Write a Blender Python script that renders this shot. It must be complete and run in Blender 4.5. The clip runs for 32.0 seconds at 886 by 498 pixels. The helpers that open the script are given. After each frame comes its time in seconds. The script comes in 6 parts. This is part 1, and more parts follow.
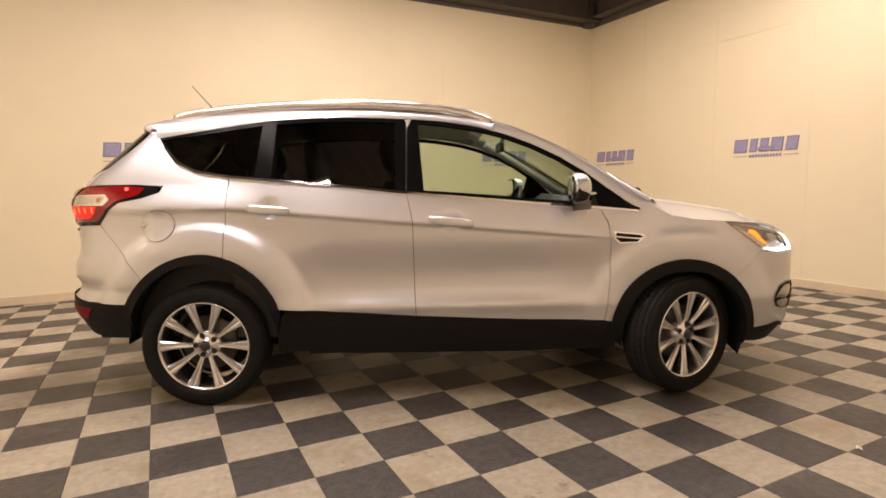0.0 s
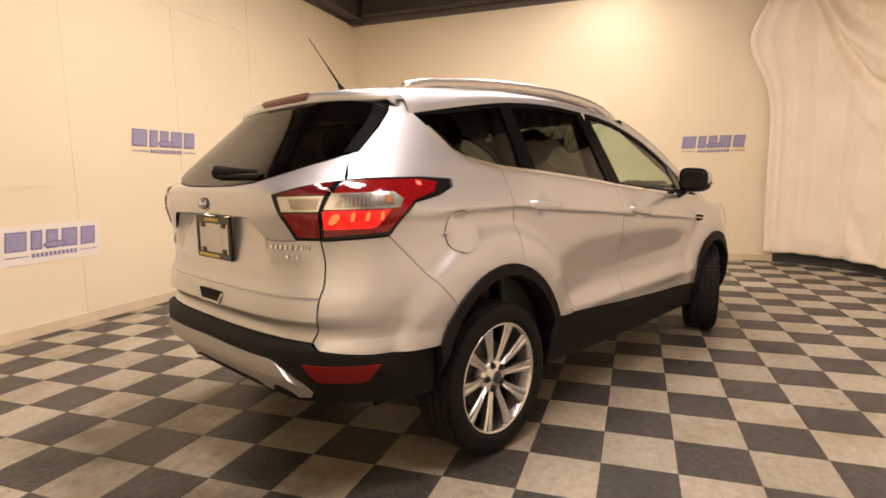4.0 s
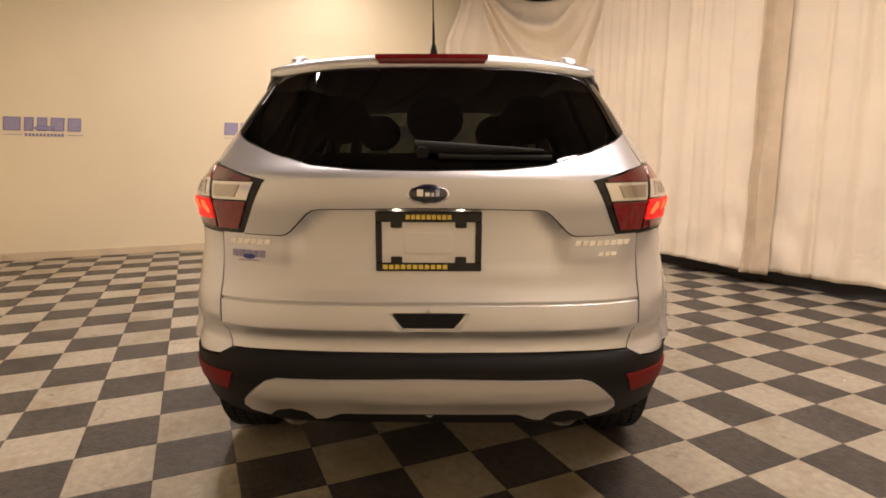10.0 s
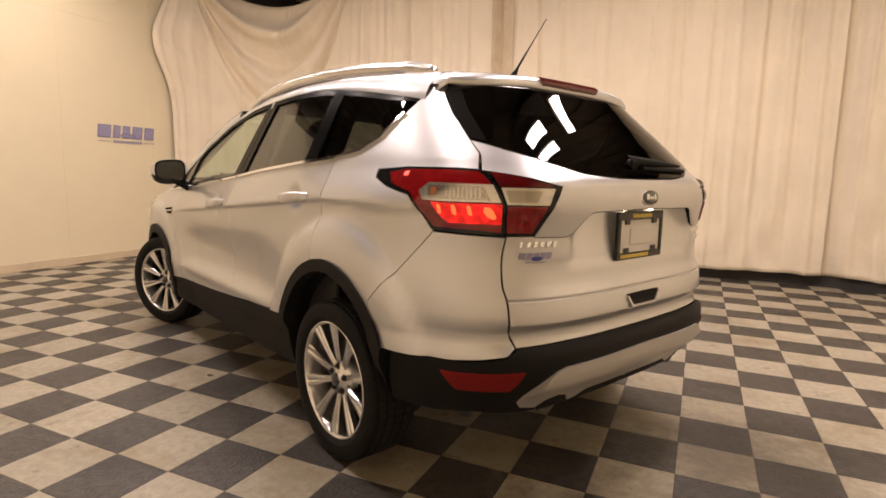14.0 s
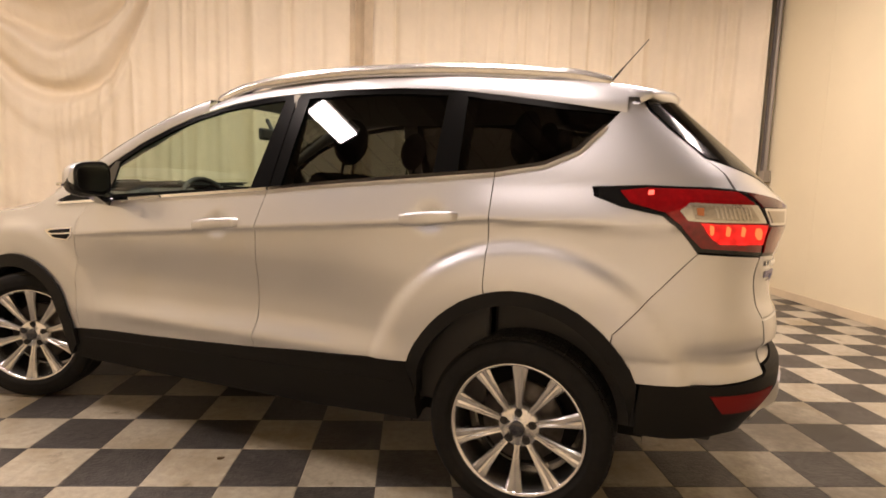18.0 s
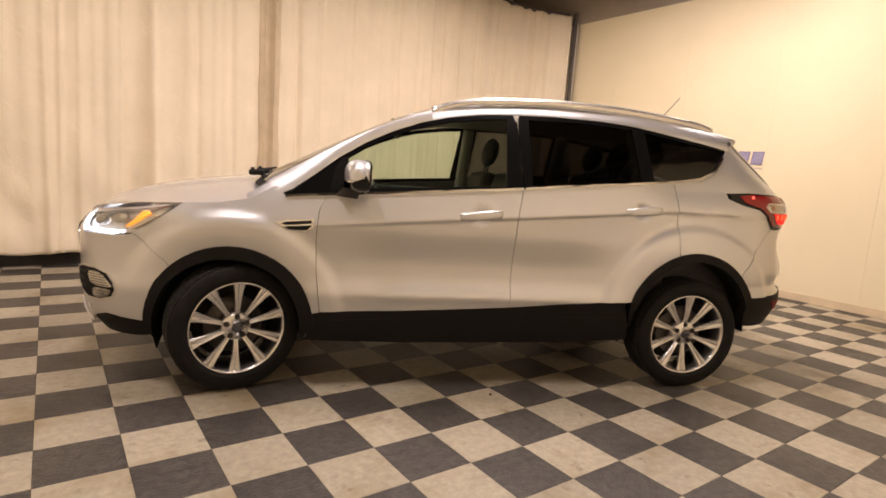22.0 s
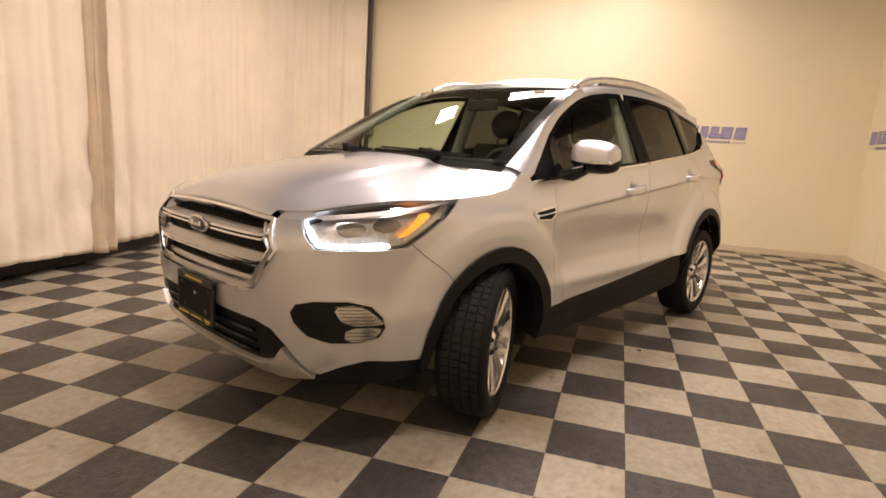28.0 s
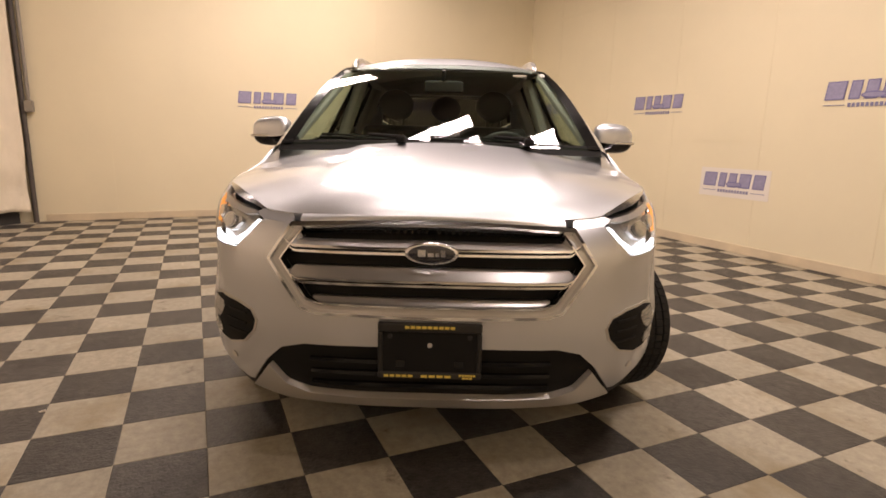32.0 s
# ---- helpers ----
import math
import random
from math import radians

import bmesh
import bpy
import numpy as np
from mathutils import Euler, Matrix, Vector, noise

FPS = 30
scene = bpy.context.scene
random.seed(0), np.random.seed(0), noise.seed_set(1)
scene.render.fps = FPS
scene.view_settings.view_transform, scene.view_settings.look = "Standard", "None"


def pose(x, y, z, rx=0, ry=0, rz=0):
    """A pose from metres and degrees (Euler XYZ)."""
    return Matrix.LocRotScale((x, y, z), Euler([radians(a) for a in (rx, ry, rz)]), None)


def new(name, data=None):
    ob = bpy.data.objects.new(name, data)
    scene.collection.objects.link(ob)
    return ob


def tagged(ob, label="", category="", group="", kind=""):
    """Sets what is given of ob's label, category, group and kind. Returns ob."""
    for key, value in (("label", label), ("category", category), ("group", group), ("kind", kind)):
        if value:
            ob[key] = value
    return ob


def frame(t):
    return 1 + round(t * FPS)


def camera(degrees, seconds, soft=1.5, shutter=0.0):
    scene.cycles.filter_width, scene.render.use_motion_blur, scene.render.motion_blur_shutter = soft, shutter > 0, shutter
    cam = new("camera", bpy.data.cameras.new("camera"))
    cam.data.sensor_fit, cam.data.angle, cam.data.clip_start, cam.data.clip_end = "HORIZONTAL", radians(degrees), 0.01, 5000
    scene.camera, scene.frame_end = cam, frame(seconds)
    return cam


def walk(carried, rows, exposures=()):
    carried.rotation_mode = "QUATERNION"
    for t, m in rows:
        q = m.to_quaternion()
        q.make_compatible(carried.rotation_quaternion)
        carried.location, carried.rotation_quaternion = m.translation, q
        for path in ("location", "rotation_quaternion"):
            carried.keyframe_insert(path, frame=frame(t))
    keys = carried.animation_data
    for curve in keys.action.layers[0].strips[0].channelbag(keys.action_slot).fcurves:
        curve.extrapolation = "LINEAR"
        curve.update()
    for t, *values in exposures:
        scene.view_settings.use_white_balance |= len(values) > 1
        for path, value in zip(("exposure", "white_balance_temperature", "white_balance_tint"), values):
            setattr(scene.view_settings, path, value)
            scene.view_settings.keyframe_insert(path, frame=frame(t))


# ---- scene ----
cam = camera(77.5, 32.0, soft=1.7)
PATH = [
    (0.0, -0.066, 0.085, 1.211, 83.66, 0.71, -27.31),
    (0.5, -0.208, 0.206, 1.189, 83.57, 0.26, -29.36),
    (1.0, -0.539, 0.446, 1.206, 83.52, 1.25, -33.76),
    (1.5, -0.831, 0.828, 1.230, 83.49, 1.82, -39.85),
    (2.0, -1.267, 1.167, 1.241, 83.39, 1.35, -47.04),
    (2.5, -1.594, 1.607, 1.230, 83.10, 0.53, -53.58),
    (3.0, -1.942, 2.022, 1.239, 82.97, 0.63, -59.68),
    (3.5, -2.096, 2.464, 1.234, 82.61, 0.83, -65.68),
    (4.0, -2.218, 2.815, 1.243, 82.63, 0.96, -70.77),
    (4.5, -2.279, 3.032, 1.233, 81.76, 0.45, -73.26),
    (6.5, -2.268, 3.494, 1.247, 80.90, -1.04, -80.68),
    (7.0, -2.275, 3.941, 1.249, 80.71, -1.62, -88.24),
    (7.5, -2.213, 4.384, 1.251, 80.06, -1.19, -96.90),
    (8.0, -2.060, 4.775, 1.270, 79.78, -0.61, -105.39),
    (8.5, -1.972, 5.116, 1.292, 79.98, -0.07, -111.67),
    (9.0, -1.885, 5.196, 1.264, 79.94, -0.08, -114.14),
    (9.5, -1.844, 5.208, 1.252, 80.52, -0.31, -114.24),
    (10.0, -1.849, 5.214, 1.249, 80.94, -0.16, -114.27),
    (10.5, -1.854, 5.223, 1.248, 80.85, -0.19, -114.40),
    (11.0, -1.851, 5.249, 1.245, 80.77, -0.61, -114.87),
    (11.5, -1.775, 5.400, 1.227, 81.07, -1.06, -118.33),
    (12.0, -1.520, 5.746, 1.234, 82.54, -1.60, -127.37),
    (12.5, -1.285, 6.199, 1.233, 82.25, -1.92, -136.50),
    (13.0, -0.923, 6.497, 1.226, 81.54, -0.87, -145.34),
    (13.5, -0.637, 6.805, 1.232, 81.78, -0.80, -152.38),
    (15.5, -0.381, 6.938, 1.188, 82.57, -1.51, -157.03),
    (16.0, -0.387, 6.926, 1.201, 82.18, -1.86, -156.54),
    (16.5, -0.165, 6.938, 1.181, 82.34, -1.66, -158.14),
    (17.0, 0.273, 6.903, 1.207, 81.59, -1.54, -164.49),
    (17.5, 0.769, 6.975, 1.221, 82.65, -1.48, -174.40),
    (18.0, 1.275, 6.933, 1.233, 83.21, -1.86, -183.16),
    (18.5, 1.818, 6.983, 1.241, 83.78, -2.13, -191.54),
    (19.0, 2.343, 6.933, 1.269, 83.26, -2.32, -199.72),
    (19.5, 2.877, 6.973, 1.287, 83.68, -3.37, -204.77),
    (20.0, 3.337, 6.919, 1.283, 83.11, -3.54, -209.03),
    (20.5, 3.766, 6.967, 1.290, 83.09, -4.05, -212.15),
    (21.0, 3.982, 6.910, 1.277, 82.51, -3.90, -214.03),
    (21.5, 4.105, 6.864, 1.279, 82.67, -3.97, -214.82),
    (22.0, 4.126, 6.849, 1.263, 81.80, -4.07, -215.23),
    (22.5, 4.141, 6.837, 1.262, 81.72, -4.04, -215.36),
    (23.0, 4.157, 6.840, 1.265, 81.40, -4.32, -215.60),
    (23.5, 4.258, 6.768, 1.245, 81.64, -4.07, -217.27),
    (24.0, 4.656, 6.627, 1.260, 82.23, -3.04, -221.37),
    (24.5, 4.972, 6.283, 1.241, 82.04, -2.26, -227.37),
    (25.0, 5.356, 5.941, 1.244, 83.30, -2.97, -233.57),
    (25.5, 5.585, 5.504, 1.221, 82.46, -3.08, -239.35),
    (26.0, 5.782, 5.063, 1.209, 81.93, -3.75, -245.18),
    (26.5, 5.844, 4.681, 1.182, 81.16, -3.15, -249.69),
    (28.5, 5.677, 4.347, 1.181, 79.98, -3.52, -252.27),
    (29.0, 5.701, 4.283, 1.183, 79.89, -3.87, -252.47),
    (29.5, 5.800, 3.948, 1.187, 79.11, -3.67, -255.22),
    (30.0, 5.752, 3.535, 1.183, 78.03, -3.72, -261.58),
    (30.5, 5.732, 3.074, 1.190, 78.43, -4.18, -270.51),
    (31.0, 5.672, 2.657, 1.167, 78.56, -2.72, -279.32),
    (31.5, 5.502, 2.274, 1.174, 78.64, -1.30, -287.87),
    (32.0, 5.378, 2.021, 1.180, 78.63, -1.28, -293.79),
]
walk(cam, [(t, pose(*row)) for t, *row in PATH], [(0.0, 0.0), (6.0, 0.0), (9.0, -0.12), (13.5, -0.15), (16.0, -0.08), (18.5, 0.06), (19.5, 0.06), (21.5, -0.05), (26.0, -0.06), (31.0, -0.08), (31.4, -0.26), (32.0, -0.26)])

# ---- world and lights ----
world = bpy.data.worlds.new("room_world")
world.use_nodes = True
world.node_tree.nodes["Background"].inputs[0].default_value = (0.9, 0.8, 0.65, 1)
world.node_tree.nodes["Background"].inputs[1].default_value = 0.005
scene.world = world
scene.view_settings.exposure = 0.0

TILE = 0.3125
X0, Y0 = 0.46 * TILE, 0.382 * TILE
WEST, EAST, NORTH, SOUTH = -3.2, 6.58, 7.45, -1.6
TOP = 3.82
CEIL = 4.6
CAR = pose(1.718, 3.640, 0, 0, 0, -24.60)


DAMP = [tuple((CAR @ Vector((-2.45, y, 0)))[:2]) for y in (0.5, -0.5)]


# ---- materials ----
def material(name, color, rough=0.5, metal=0.0, coat=0.0, noise_scale=0.0, noise_amount=0.0, bump=0.0, bump_scale=40.0, spec=0.5):
    m = bpy.data.materials.new(name)
    m.use_nodes = True
    nt = m.node_tree
    b = nt.nodes["Principled BSDF"]
    b.inputs["Base Color"].default_value = (*color, 1)
    b.inputs["Roughness"].default_value = rough
    b.inputs["Metallic"].default_value = metal
    b.inputs["Coat Weight"].default_value = coat
    b.inputs["Coat Roughness"].default_value = 0.03
    b.inputs["Specular IOR Level"].default_value = spec
    if noise_amount or bump:
        tc = nt.nodes.new("ShaderNodeTexCoord")
    if noise_amount:
        n1 = nt.nodes.new("ShaderNodeTexNoise")
        n1.inputs["Scale"].default_value = noise_scale
        n1.inputs["Detail"].default_value = 6
        n1.inputs["Roughness"].default_value = 0.6
        nt.links.new(tc.outputs["Object"], n1.inputs["Vector"])
        ramp = nt.nodes.new("ShaderNodeMapRange")
        ramp.inputs["From Min"].default_value, ramp.inputs["From Max"].default_value = 0.3, 0.7
        ramp.inputs["To Min"].default_value, ramp.inputs["To Max"].default_value = 1 - noise_amount, 1 + noise_amount
        nt.links.new(n1.outputs["Fac"], ramp.inputs["Value"])
        mul = nt.nodes.new("ShaderNodeVectorMath")
        mul.operation = "SCALE"
        mul.inputs[0].default_value = color
        nt.links.new(ramp.outputs["Result"], mul.inputs["Scale"])
        nt.links.new(mul.outputs["Vector"], b.inputs["Base Color"])
    if bump:
        n2 = nt.nodes.new("ShaderNodeTexNoise")
        n2.inputs["Scale"].default_value = bump_scale
        n2.inputs["Detail"].default_value = 5
        nt.links.new(tc.outputs["Object"], n2.inputs["Vector"])
        bp = nt.nodes.new("ShaderNodeBump")
        bp.inputs["Strength"].default_value = bump
        bp.inputs["Distance"].default_value = 0.01
        nt.links.new(n2.outputs["Fac"], bp.inputs["Height"])
        nt.links.new(bp.outputs["Normal"], b.inputs["Normal"])
    return m


def glow(name, color, strength):
    m = bpy.data.materials.new(name)
    m.use_nodes = True
    b = m.node_tree.nodes["Principled BSDF"]
    b.inputs["Base Color"].default_value = (*color, 1)
    b.inputs["Emission Color"].default_value = (*color, 1)
    b.inputs["Emission Strength"].default_value = strength
    return m


def tile_material(name, color, stain, rough, bump):
    """Sheet-vinyl stone tile: mottling, dirt blots and scuffs, one tone for each tile."""
    m = bpy.data.materials.new(name)
    m.use_nodes = True
    nt = m.node_tree
    b = nt.nodes["Principled BSDF"]
    geo = nt.nodes.new("ShaderNodeNewGeometry")
    info = nt.nodes.new("ShaderNodeObjectInfo")
    fine = nt.nodes.new("ShaderNodeTexNoise")
    fine.inputs["Scale"].default_value = 24
    fine.inputs["Detail"].default_value = 8
    fine.inputs["Roughness"].default_value = 0.72
    blot = nt.nodes.new("ShaderNodeTexNoise")
    blot.inputs["Scale"].default_value = 1.7
    blot.inputs["Detail"].default_value = 7
    blot.inputs["Roughness"].default_value = 0.62
    for n in (fine, blot):
        nt.links.new(geo.outputs["Position"], n.inputs["Vector"])
    mix1 = nt.nodes.new("ShaderNodeMix")
    mix1.data_type = "RGBA"
    mix1.inputs["A"].default_value = (*[c * (0.76 if bump < 0.5 else 0.42) for c in color], 1)
    mix1.inputs["B"].default_value = (*[c * (1.14 if bump < 0.5 else 1.6) for c in color], 1)
    wide = nt.nodes.new("ShaderNodeMapRange")
    wide.inputs["From Min"].default_value, wide.inputs["From Max"].default_value = 0.34, 0.66
    nt.links.new(fine.outputs["Fac"], wide.inputs["Value"])
    nt.links.new(wide.outputs["Result"], mix1.inputs["Factor"])
    rng = nt.nodes.new("ShaderNodeMapRange")
    rng.inputs["From Min"].default_value, rng.inputs["From Max"].default_value = 0.50, 0.70
    rng.inputs["To Max"].default_value = 0.9
    nt.links.new(blot.outputs["Fac"], rng.inputs["Value"])
    mix2 = nt.nodes.new("ShaderNodeMix")
    mix2.data_type = "RGBA"
    mix2.inputs["B"].default_value = (*stain, 1)
    nt.links.new(rng.outputs["Result"], mix2.inputs["Factor"])
    nt.links.new(mix1.outputs["Result"], mix2.inputs["A"])
    tone = nt.nodes.new("ShaderNodeMapRange")
    tone.inputs["To Min"].default_value, tone.inputs["To Max"].default_value = 0.88, 1.1
    nt.links.new(info.outputs["Random"], tone.inputs["Value"])
    isl = nt.nodes.new("ShaderNodeMapRange")
    isl.inputs["To Min"].default_value, isl.inputs["To Max"].default_value = 0.93, 1.05
    nt.links.new(geo.outputs["Random Per Island"], isl.inputs["Value"])
    both = nt.nodes.new("ShaderNodeMath")
    both.operation = "MULTIPLY"
    nt.links.new(tone.outputs["Result"], both.inputs[0])
    nt.links.new(isl.outputs["Result"], both.inputs[1])
    sc = nt.nodes.new("ShaderNodeVectorMath")
    sc.operation = "SCALE"
    # small dark grease spots and scuffs
    spot = nt.nodes.new("ShaderNodeTexNoise")
    spot.inputs["Scale"].default_value = 5.5
    spot.inputs["Detail"].default_value = 9
    spot.inputs["Roughness"].default_value = 0.7
    nt.links.new(geo.outputs["Position"], spot.inputs["Vector"])
    sr = nt.nodes.new("ShaderNodeMapRange")
    sr.inputs["From Min"].default_value, sr.inputs["From Max"].default_value = 0.60, 0.70
    sr.inputs["To Max"].default_value = 0.8
    nt.links.new(spot.outputs["Fac"], sr.inputs["Value"])
    mix3 = nt.nodes.new("ShaderNodeMix")
    mix3.data_type = "RGBA"
    mix3.inputs["B"].default_value = (*[c * 0.4 for c in stain], 1)
    nt.links.new(sr.outputs["Result"], mix3.inputs["Factor"])
    nt.links.new(mix2.outputs["Result"], mix3.inputs["A"])
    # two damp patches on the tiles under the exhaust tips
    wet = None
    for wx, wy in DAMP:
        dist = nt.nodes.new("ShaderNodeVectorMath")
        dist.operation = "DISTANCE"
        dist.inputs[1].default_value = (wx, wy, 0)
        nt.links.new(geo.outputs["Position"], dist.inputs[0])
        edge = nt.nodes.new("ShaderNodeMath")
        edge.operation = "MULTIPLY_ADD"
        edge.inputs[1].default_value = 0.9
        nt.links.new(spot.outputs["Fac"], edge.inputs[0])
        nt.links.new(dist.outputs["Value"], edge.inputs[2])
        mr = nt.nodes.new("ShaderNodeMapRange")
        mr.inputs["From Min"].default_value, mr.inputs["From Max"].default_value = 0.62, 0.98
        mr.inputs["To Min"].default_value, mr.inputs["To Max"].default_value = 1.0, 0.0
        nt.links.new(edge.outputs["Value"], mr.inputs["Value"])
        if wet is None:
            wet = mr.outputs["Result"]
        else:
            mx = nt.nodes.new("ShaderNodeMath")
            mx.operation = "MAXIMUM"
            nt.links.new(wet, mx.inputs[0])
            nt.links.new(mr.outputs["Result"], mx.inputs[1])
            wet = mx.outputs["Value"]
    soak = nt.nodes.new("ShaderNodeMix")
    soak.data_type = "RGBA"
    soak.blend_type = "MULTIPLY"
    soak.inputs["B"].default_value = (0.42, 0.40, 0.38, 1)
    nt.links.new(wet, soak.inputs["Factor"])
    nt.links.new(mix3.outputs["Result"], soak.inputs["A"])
    nt.links.new(soak.outputs["Result"], sc.inputs[0])
    nt.links.new(both.outputs["Value"], sc.inputs["Scale"])
    nt.links.new(sc.outputs["Vector"], b.inputs["Base Color"])
    rr = nt.nodes.new("ShaderNodeMapRange")
    rr.inputs["To Min"].default_value, rr.inputs["To Max"].default_value = rough - 0.12, rough + 0.18
    nt.links.new(blot.outputs["Fac"], rr.inputs["Value"])
    nt.links.new(rr.outputs["Result"], b.inputs["Roughness"])
    grit = nt.nodes.new("ShaderNodeTexNoise")
    grit.inputs["Scale"].default_value = 75
    grit.inputs["Detail"].default_value = 4
    nt.links.new(geo.outputs["Position"], grit.inputs["Vector"])
    bp = nt.nodes.new("ShaderNodeBump")
    bp.inputs["Strength"].default_value = bump
    bp.inputs["Distance"].default_value = 0.004
    nt.links.new(grit.outputs["Fac"], bp.inputs["Height"])
    nt.links.new(bp.outputs["Normal"], b.inputs["Normal"])
    return m


WALL = material("wall_panel_paint", (0.80, 0.71, 0.50), 0.55, noise_scale=0.9, noise_amount=0.03, bump=0.04, bump_scale=60)
BASE = material("baseboard_vinyl", (0.66, 0.55, 0.38), 0.5, noise_scale=6, noise_amount=0.06)
STEEL = material("dark_steel", (0.09, 0.075, 0.065), 0.6, noise_scale=3, noise_amount=0.2)
DECK = material("roof_deck", (0.13, 0.11, 0.09), 0.7, noise_scale=2, noise_amount=0.2)
GREYPIPE = material("grey_conduit", (0.3, 0.27, 0.23), 0.45, metal=0.4)
CLOTH = material("canvas_cloth", (0.84, 0.745, 0.585), 0.9, noise_scale=1.5, noise_amount=0.06, bump=0.08, bump_scale=220)
BLACKBASE = material("black_rubber_base", (0.03, 0.027, 0.025), 0.6)
nt = CLOTH.node_tree
crd = nt.nodes.new("ShaderNodeTexCoord")
rum = nt.nodes.new("ShaderNodeTexNoise")
rum.inputs["Scale"].default_value = 5.0
rum.inputs["Detail"].default_value = 4
rum.inputs["Distortion"].default_value = 1.2
bmp = nt.nodes.new("ShaderNodeBump")
bmp.inputs["Strength"].default_value = 0.35
bmp.inputs["Distance"].default_value = 0.03
nt.links.new(crd.outputs["Object"], rum.inputs["Vector"])
nt.links.new(rum.outputs["Fac"], bmp.inputs["Height"])
nt.links.new(bmp.outputs["Normal"], nt.nodes["Bump"].inputs["Normal"])
GROUT = material("grout", (0.09, 0.075, 0.06), 0.8)
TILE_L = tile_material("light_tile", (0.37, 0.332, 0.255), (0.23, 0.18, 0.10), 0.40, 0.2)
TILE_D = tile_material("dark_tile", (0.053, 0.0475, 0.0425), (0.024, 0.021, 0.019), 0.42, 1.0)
LAMP = glow("lamp_diffuser", (1.0, 0.82, 0.74), 14)
SIGN_BLUE = material("sign_violet", (0.17, 0.155, 0.33), 0.5)
CARD = material("white_card", (0.8, 0.74, 0.66), 0.5)


# ---- mesh helpers ----
def obj(name, bm, mat, smooth=False):
    me = bpy.data.meshes.new(name)
    bm.to_mesh(me)
    bm.free()
    for mm in (mat if isinstance(mat, (list, tuple)) else [mat]):
        me.materials.append(mm)
    if smooth:
        me.polygons.foreach_set("use_smooth", [True] * len(me.polygons))
    return new(name, me)


def part(name, bm, mat, parent, label="", smooth=False):
    ob = obj(name, bm, mat, smooth)
    ob.parent = parent
    if label:
        ob["label"] = label
    return ob


def box(bm, lo, hi, bevel=0.0):
    lo, hi = Vector(lo), Vector(hi)
    r = bmesh.ops.create_cube(bm, size=1, matrix=Matrix.Translation((lo + hi) / 2) @ Matrix.Diagonal((*(hi - lo), 1)))
    if bevel:
        es = list({e for v in r["verts"] for e in v.link_edges})
        bmesh.ops.bevel(bm, geom=es, offset=bevel, segments=2, affect="EDGES", profile=0.5)
    return bm


def boxed(lo, hi, bevel=0.0):
    return box(bmesh.new(), lo, hi, bevel)


def rod(bm, a, b, r, n=12, r2=None):
    a, b = Vector(a), Vector(b)
    m = Matrix.Translation((a + b) / 2) @ (b - a).to_track_quat("Z", "Y").to_matrix().to_4x4()
    bmesh.ops.create_cone(bm, cap_ends=True, segments=n, radius1=r, radius2=r if r2 is None else r2, depth=(b - a).length, matrix=m)
    return bm


# ---- room shell ----
def wall(name, lo, hi, label):
    return tagged(obj(name, boxed(lo, hi), WALL), label, "wall", kind="structure")


wall("wall_north", (WEST - 0.2, NORTH, 0), (EAST + 0.2, NORTH + 0.2, TOP), "pale yellow smooth panelled wall with blue signs")
wall("wall_east", (EAST, SOUTH - 0.2, 0), (EAST + 0.2, NORTH, TOP), "pale yellow smooth panelled wall with blue signs")
wall("wall_west", (WEST - 0.2, SOUTH - 0.2, 0), (WEST, NORTH, TOP), "pale yellow smooth panelled wall with blue signs")
wall("wall_south", (WEST, SOUTH - 0.2, 0), (EAST, SOUTH, CEIL), "plain wall hidden behind the long cloth curtain")
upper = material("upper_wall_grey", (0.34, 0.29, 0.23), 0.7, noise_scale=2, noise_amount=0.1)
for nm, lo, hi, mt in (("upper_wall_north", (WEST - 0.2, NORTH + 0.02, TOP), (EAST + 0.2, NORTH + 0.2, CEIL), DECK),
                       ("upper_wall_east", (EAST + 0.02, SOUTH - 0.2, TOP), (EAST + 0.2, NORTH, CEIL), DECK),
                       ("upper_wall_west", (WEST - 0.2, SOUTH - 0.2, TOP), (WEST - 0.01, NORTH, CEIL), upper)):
    tagged(obj(nm, boxed(lo, hi), mt), "dark upper wall above the painted panels", "wall", kind="structure")
bm = bmesh.new()
box(bm, (WEST - 0.2, SOUTH - 0.2, CEIL), (EAST + 0.2, NORTH + 0.2, CEIL + 0.15))
for k in range(40):
    x = WEST + 0.12 + k * 0.25
    box(bm, (x, SOUTH, CEIL - 0.04), (x + 0.12, NORTH, CEIL))
tagged(obj("ceiling", bm, DECK), "dark corrugated metal roof deck", "ceiling", kind="structure")


def beam(name, a, b, w, h, label, mt=STEEL):
    """An I-beam from a to b, z at its foot."""
    a, b = Vector(a), Vector(b)
    bm = bmesh.new()
    L = (b - a).length
    for lo, hi in (((0, -w / 2, 0), (L, w / 2, 0.02)), ((0, -w / 2, h - 0.02), (L, w / 2, h)), ((0, -0.008, 0.02), (L, 0.008, h - 0.02))):
        box(bm, lo, hi)
    ob = obj(name, bm, mt)
    ob.matrix_world = Matrix.Translation(a) @ (b - a).to_track_quat("X", "Z").to_matrix().to_4x4()
    return tagged(ob, label, "beam", kind="structure")


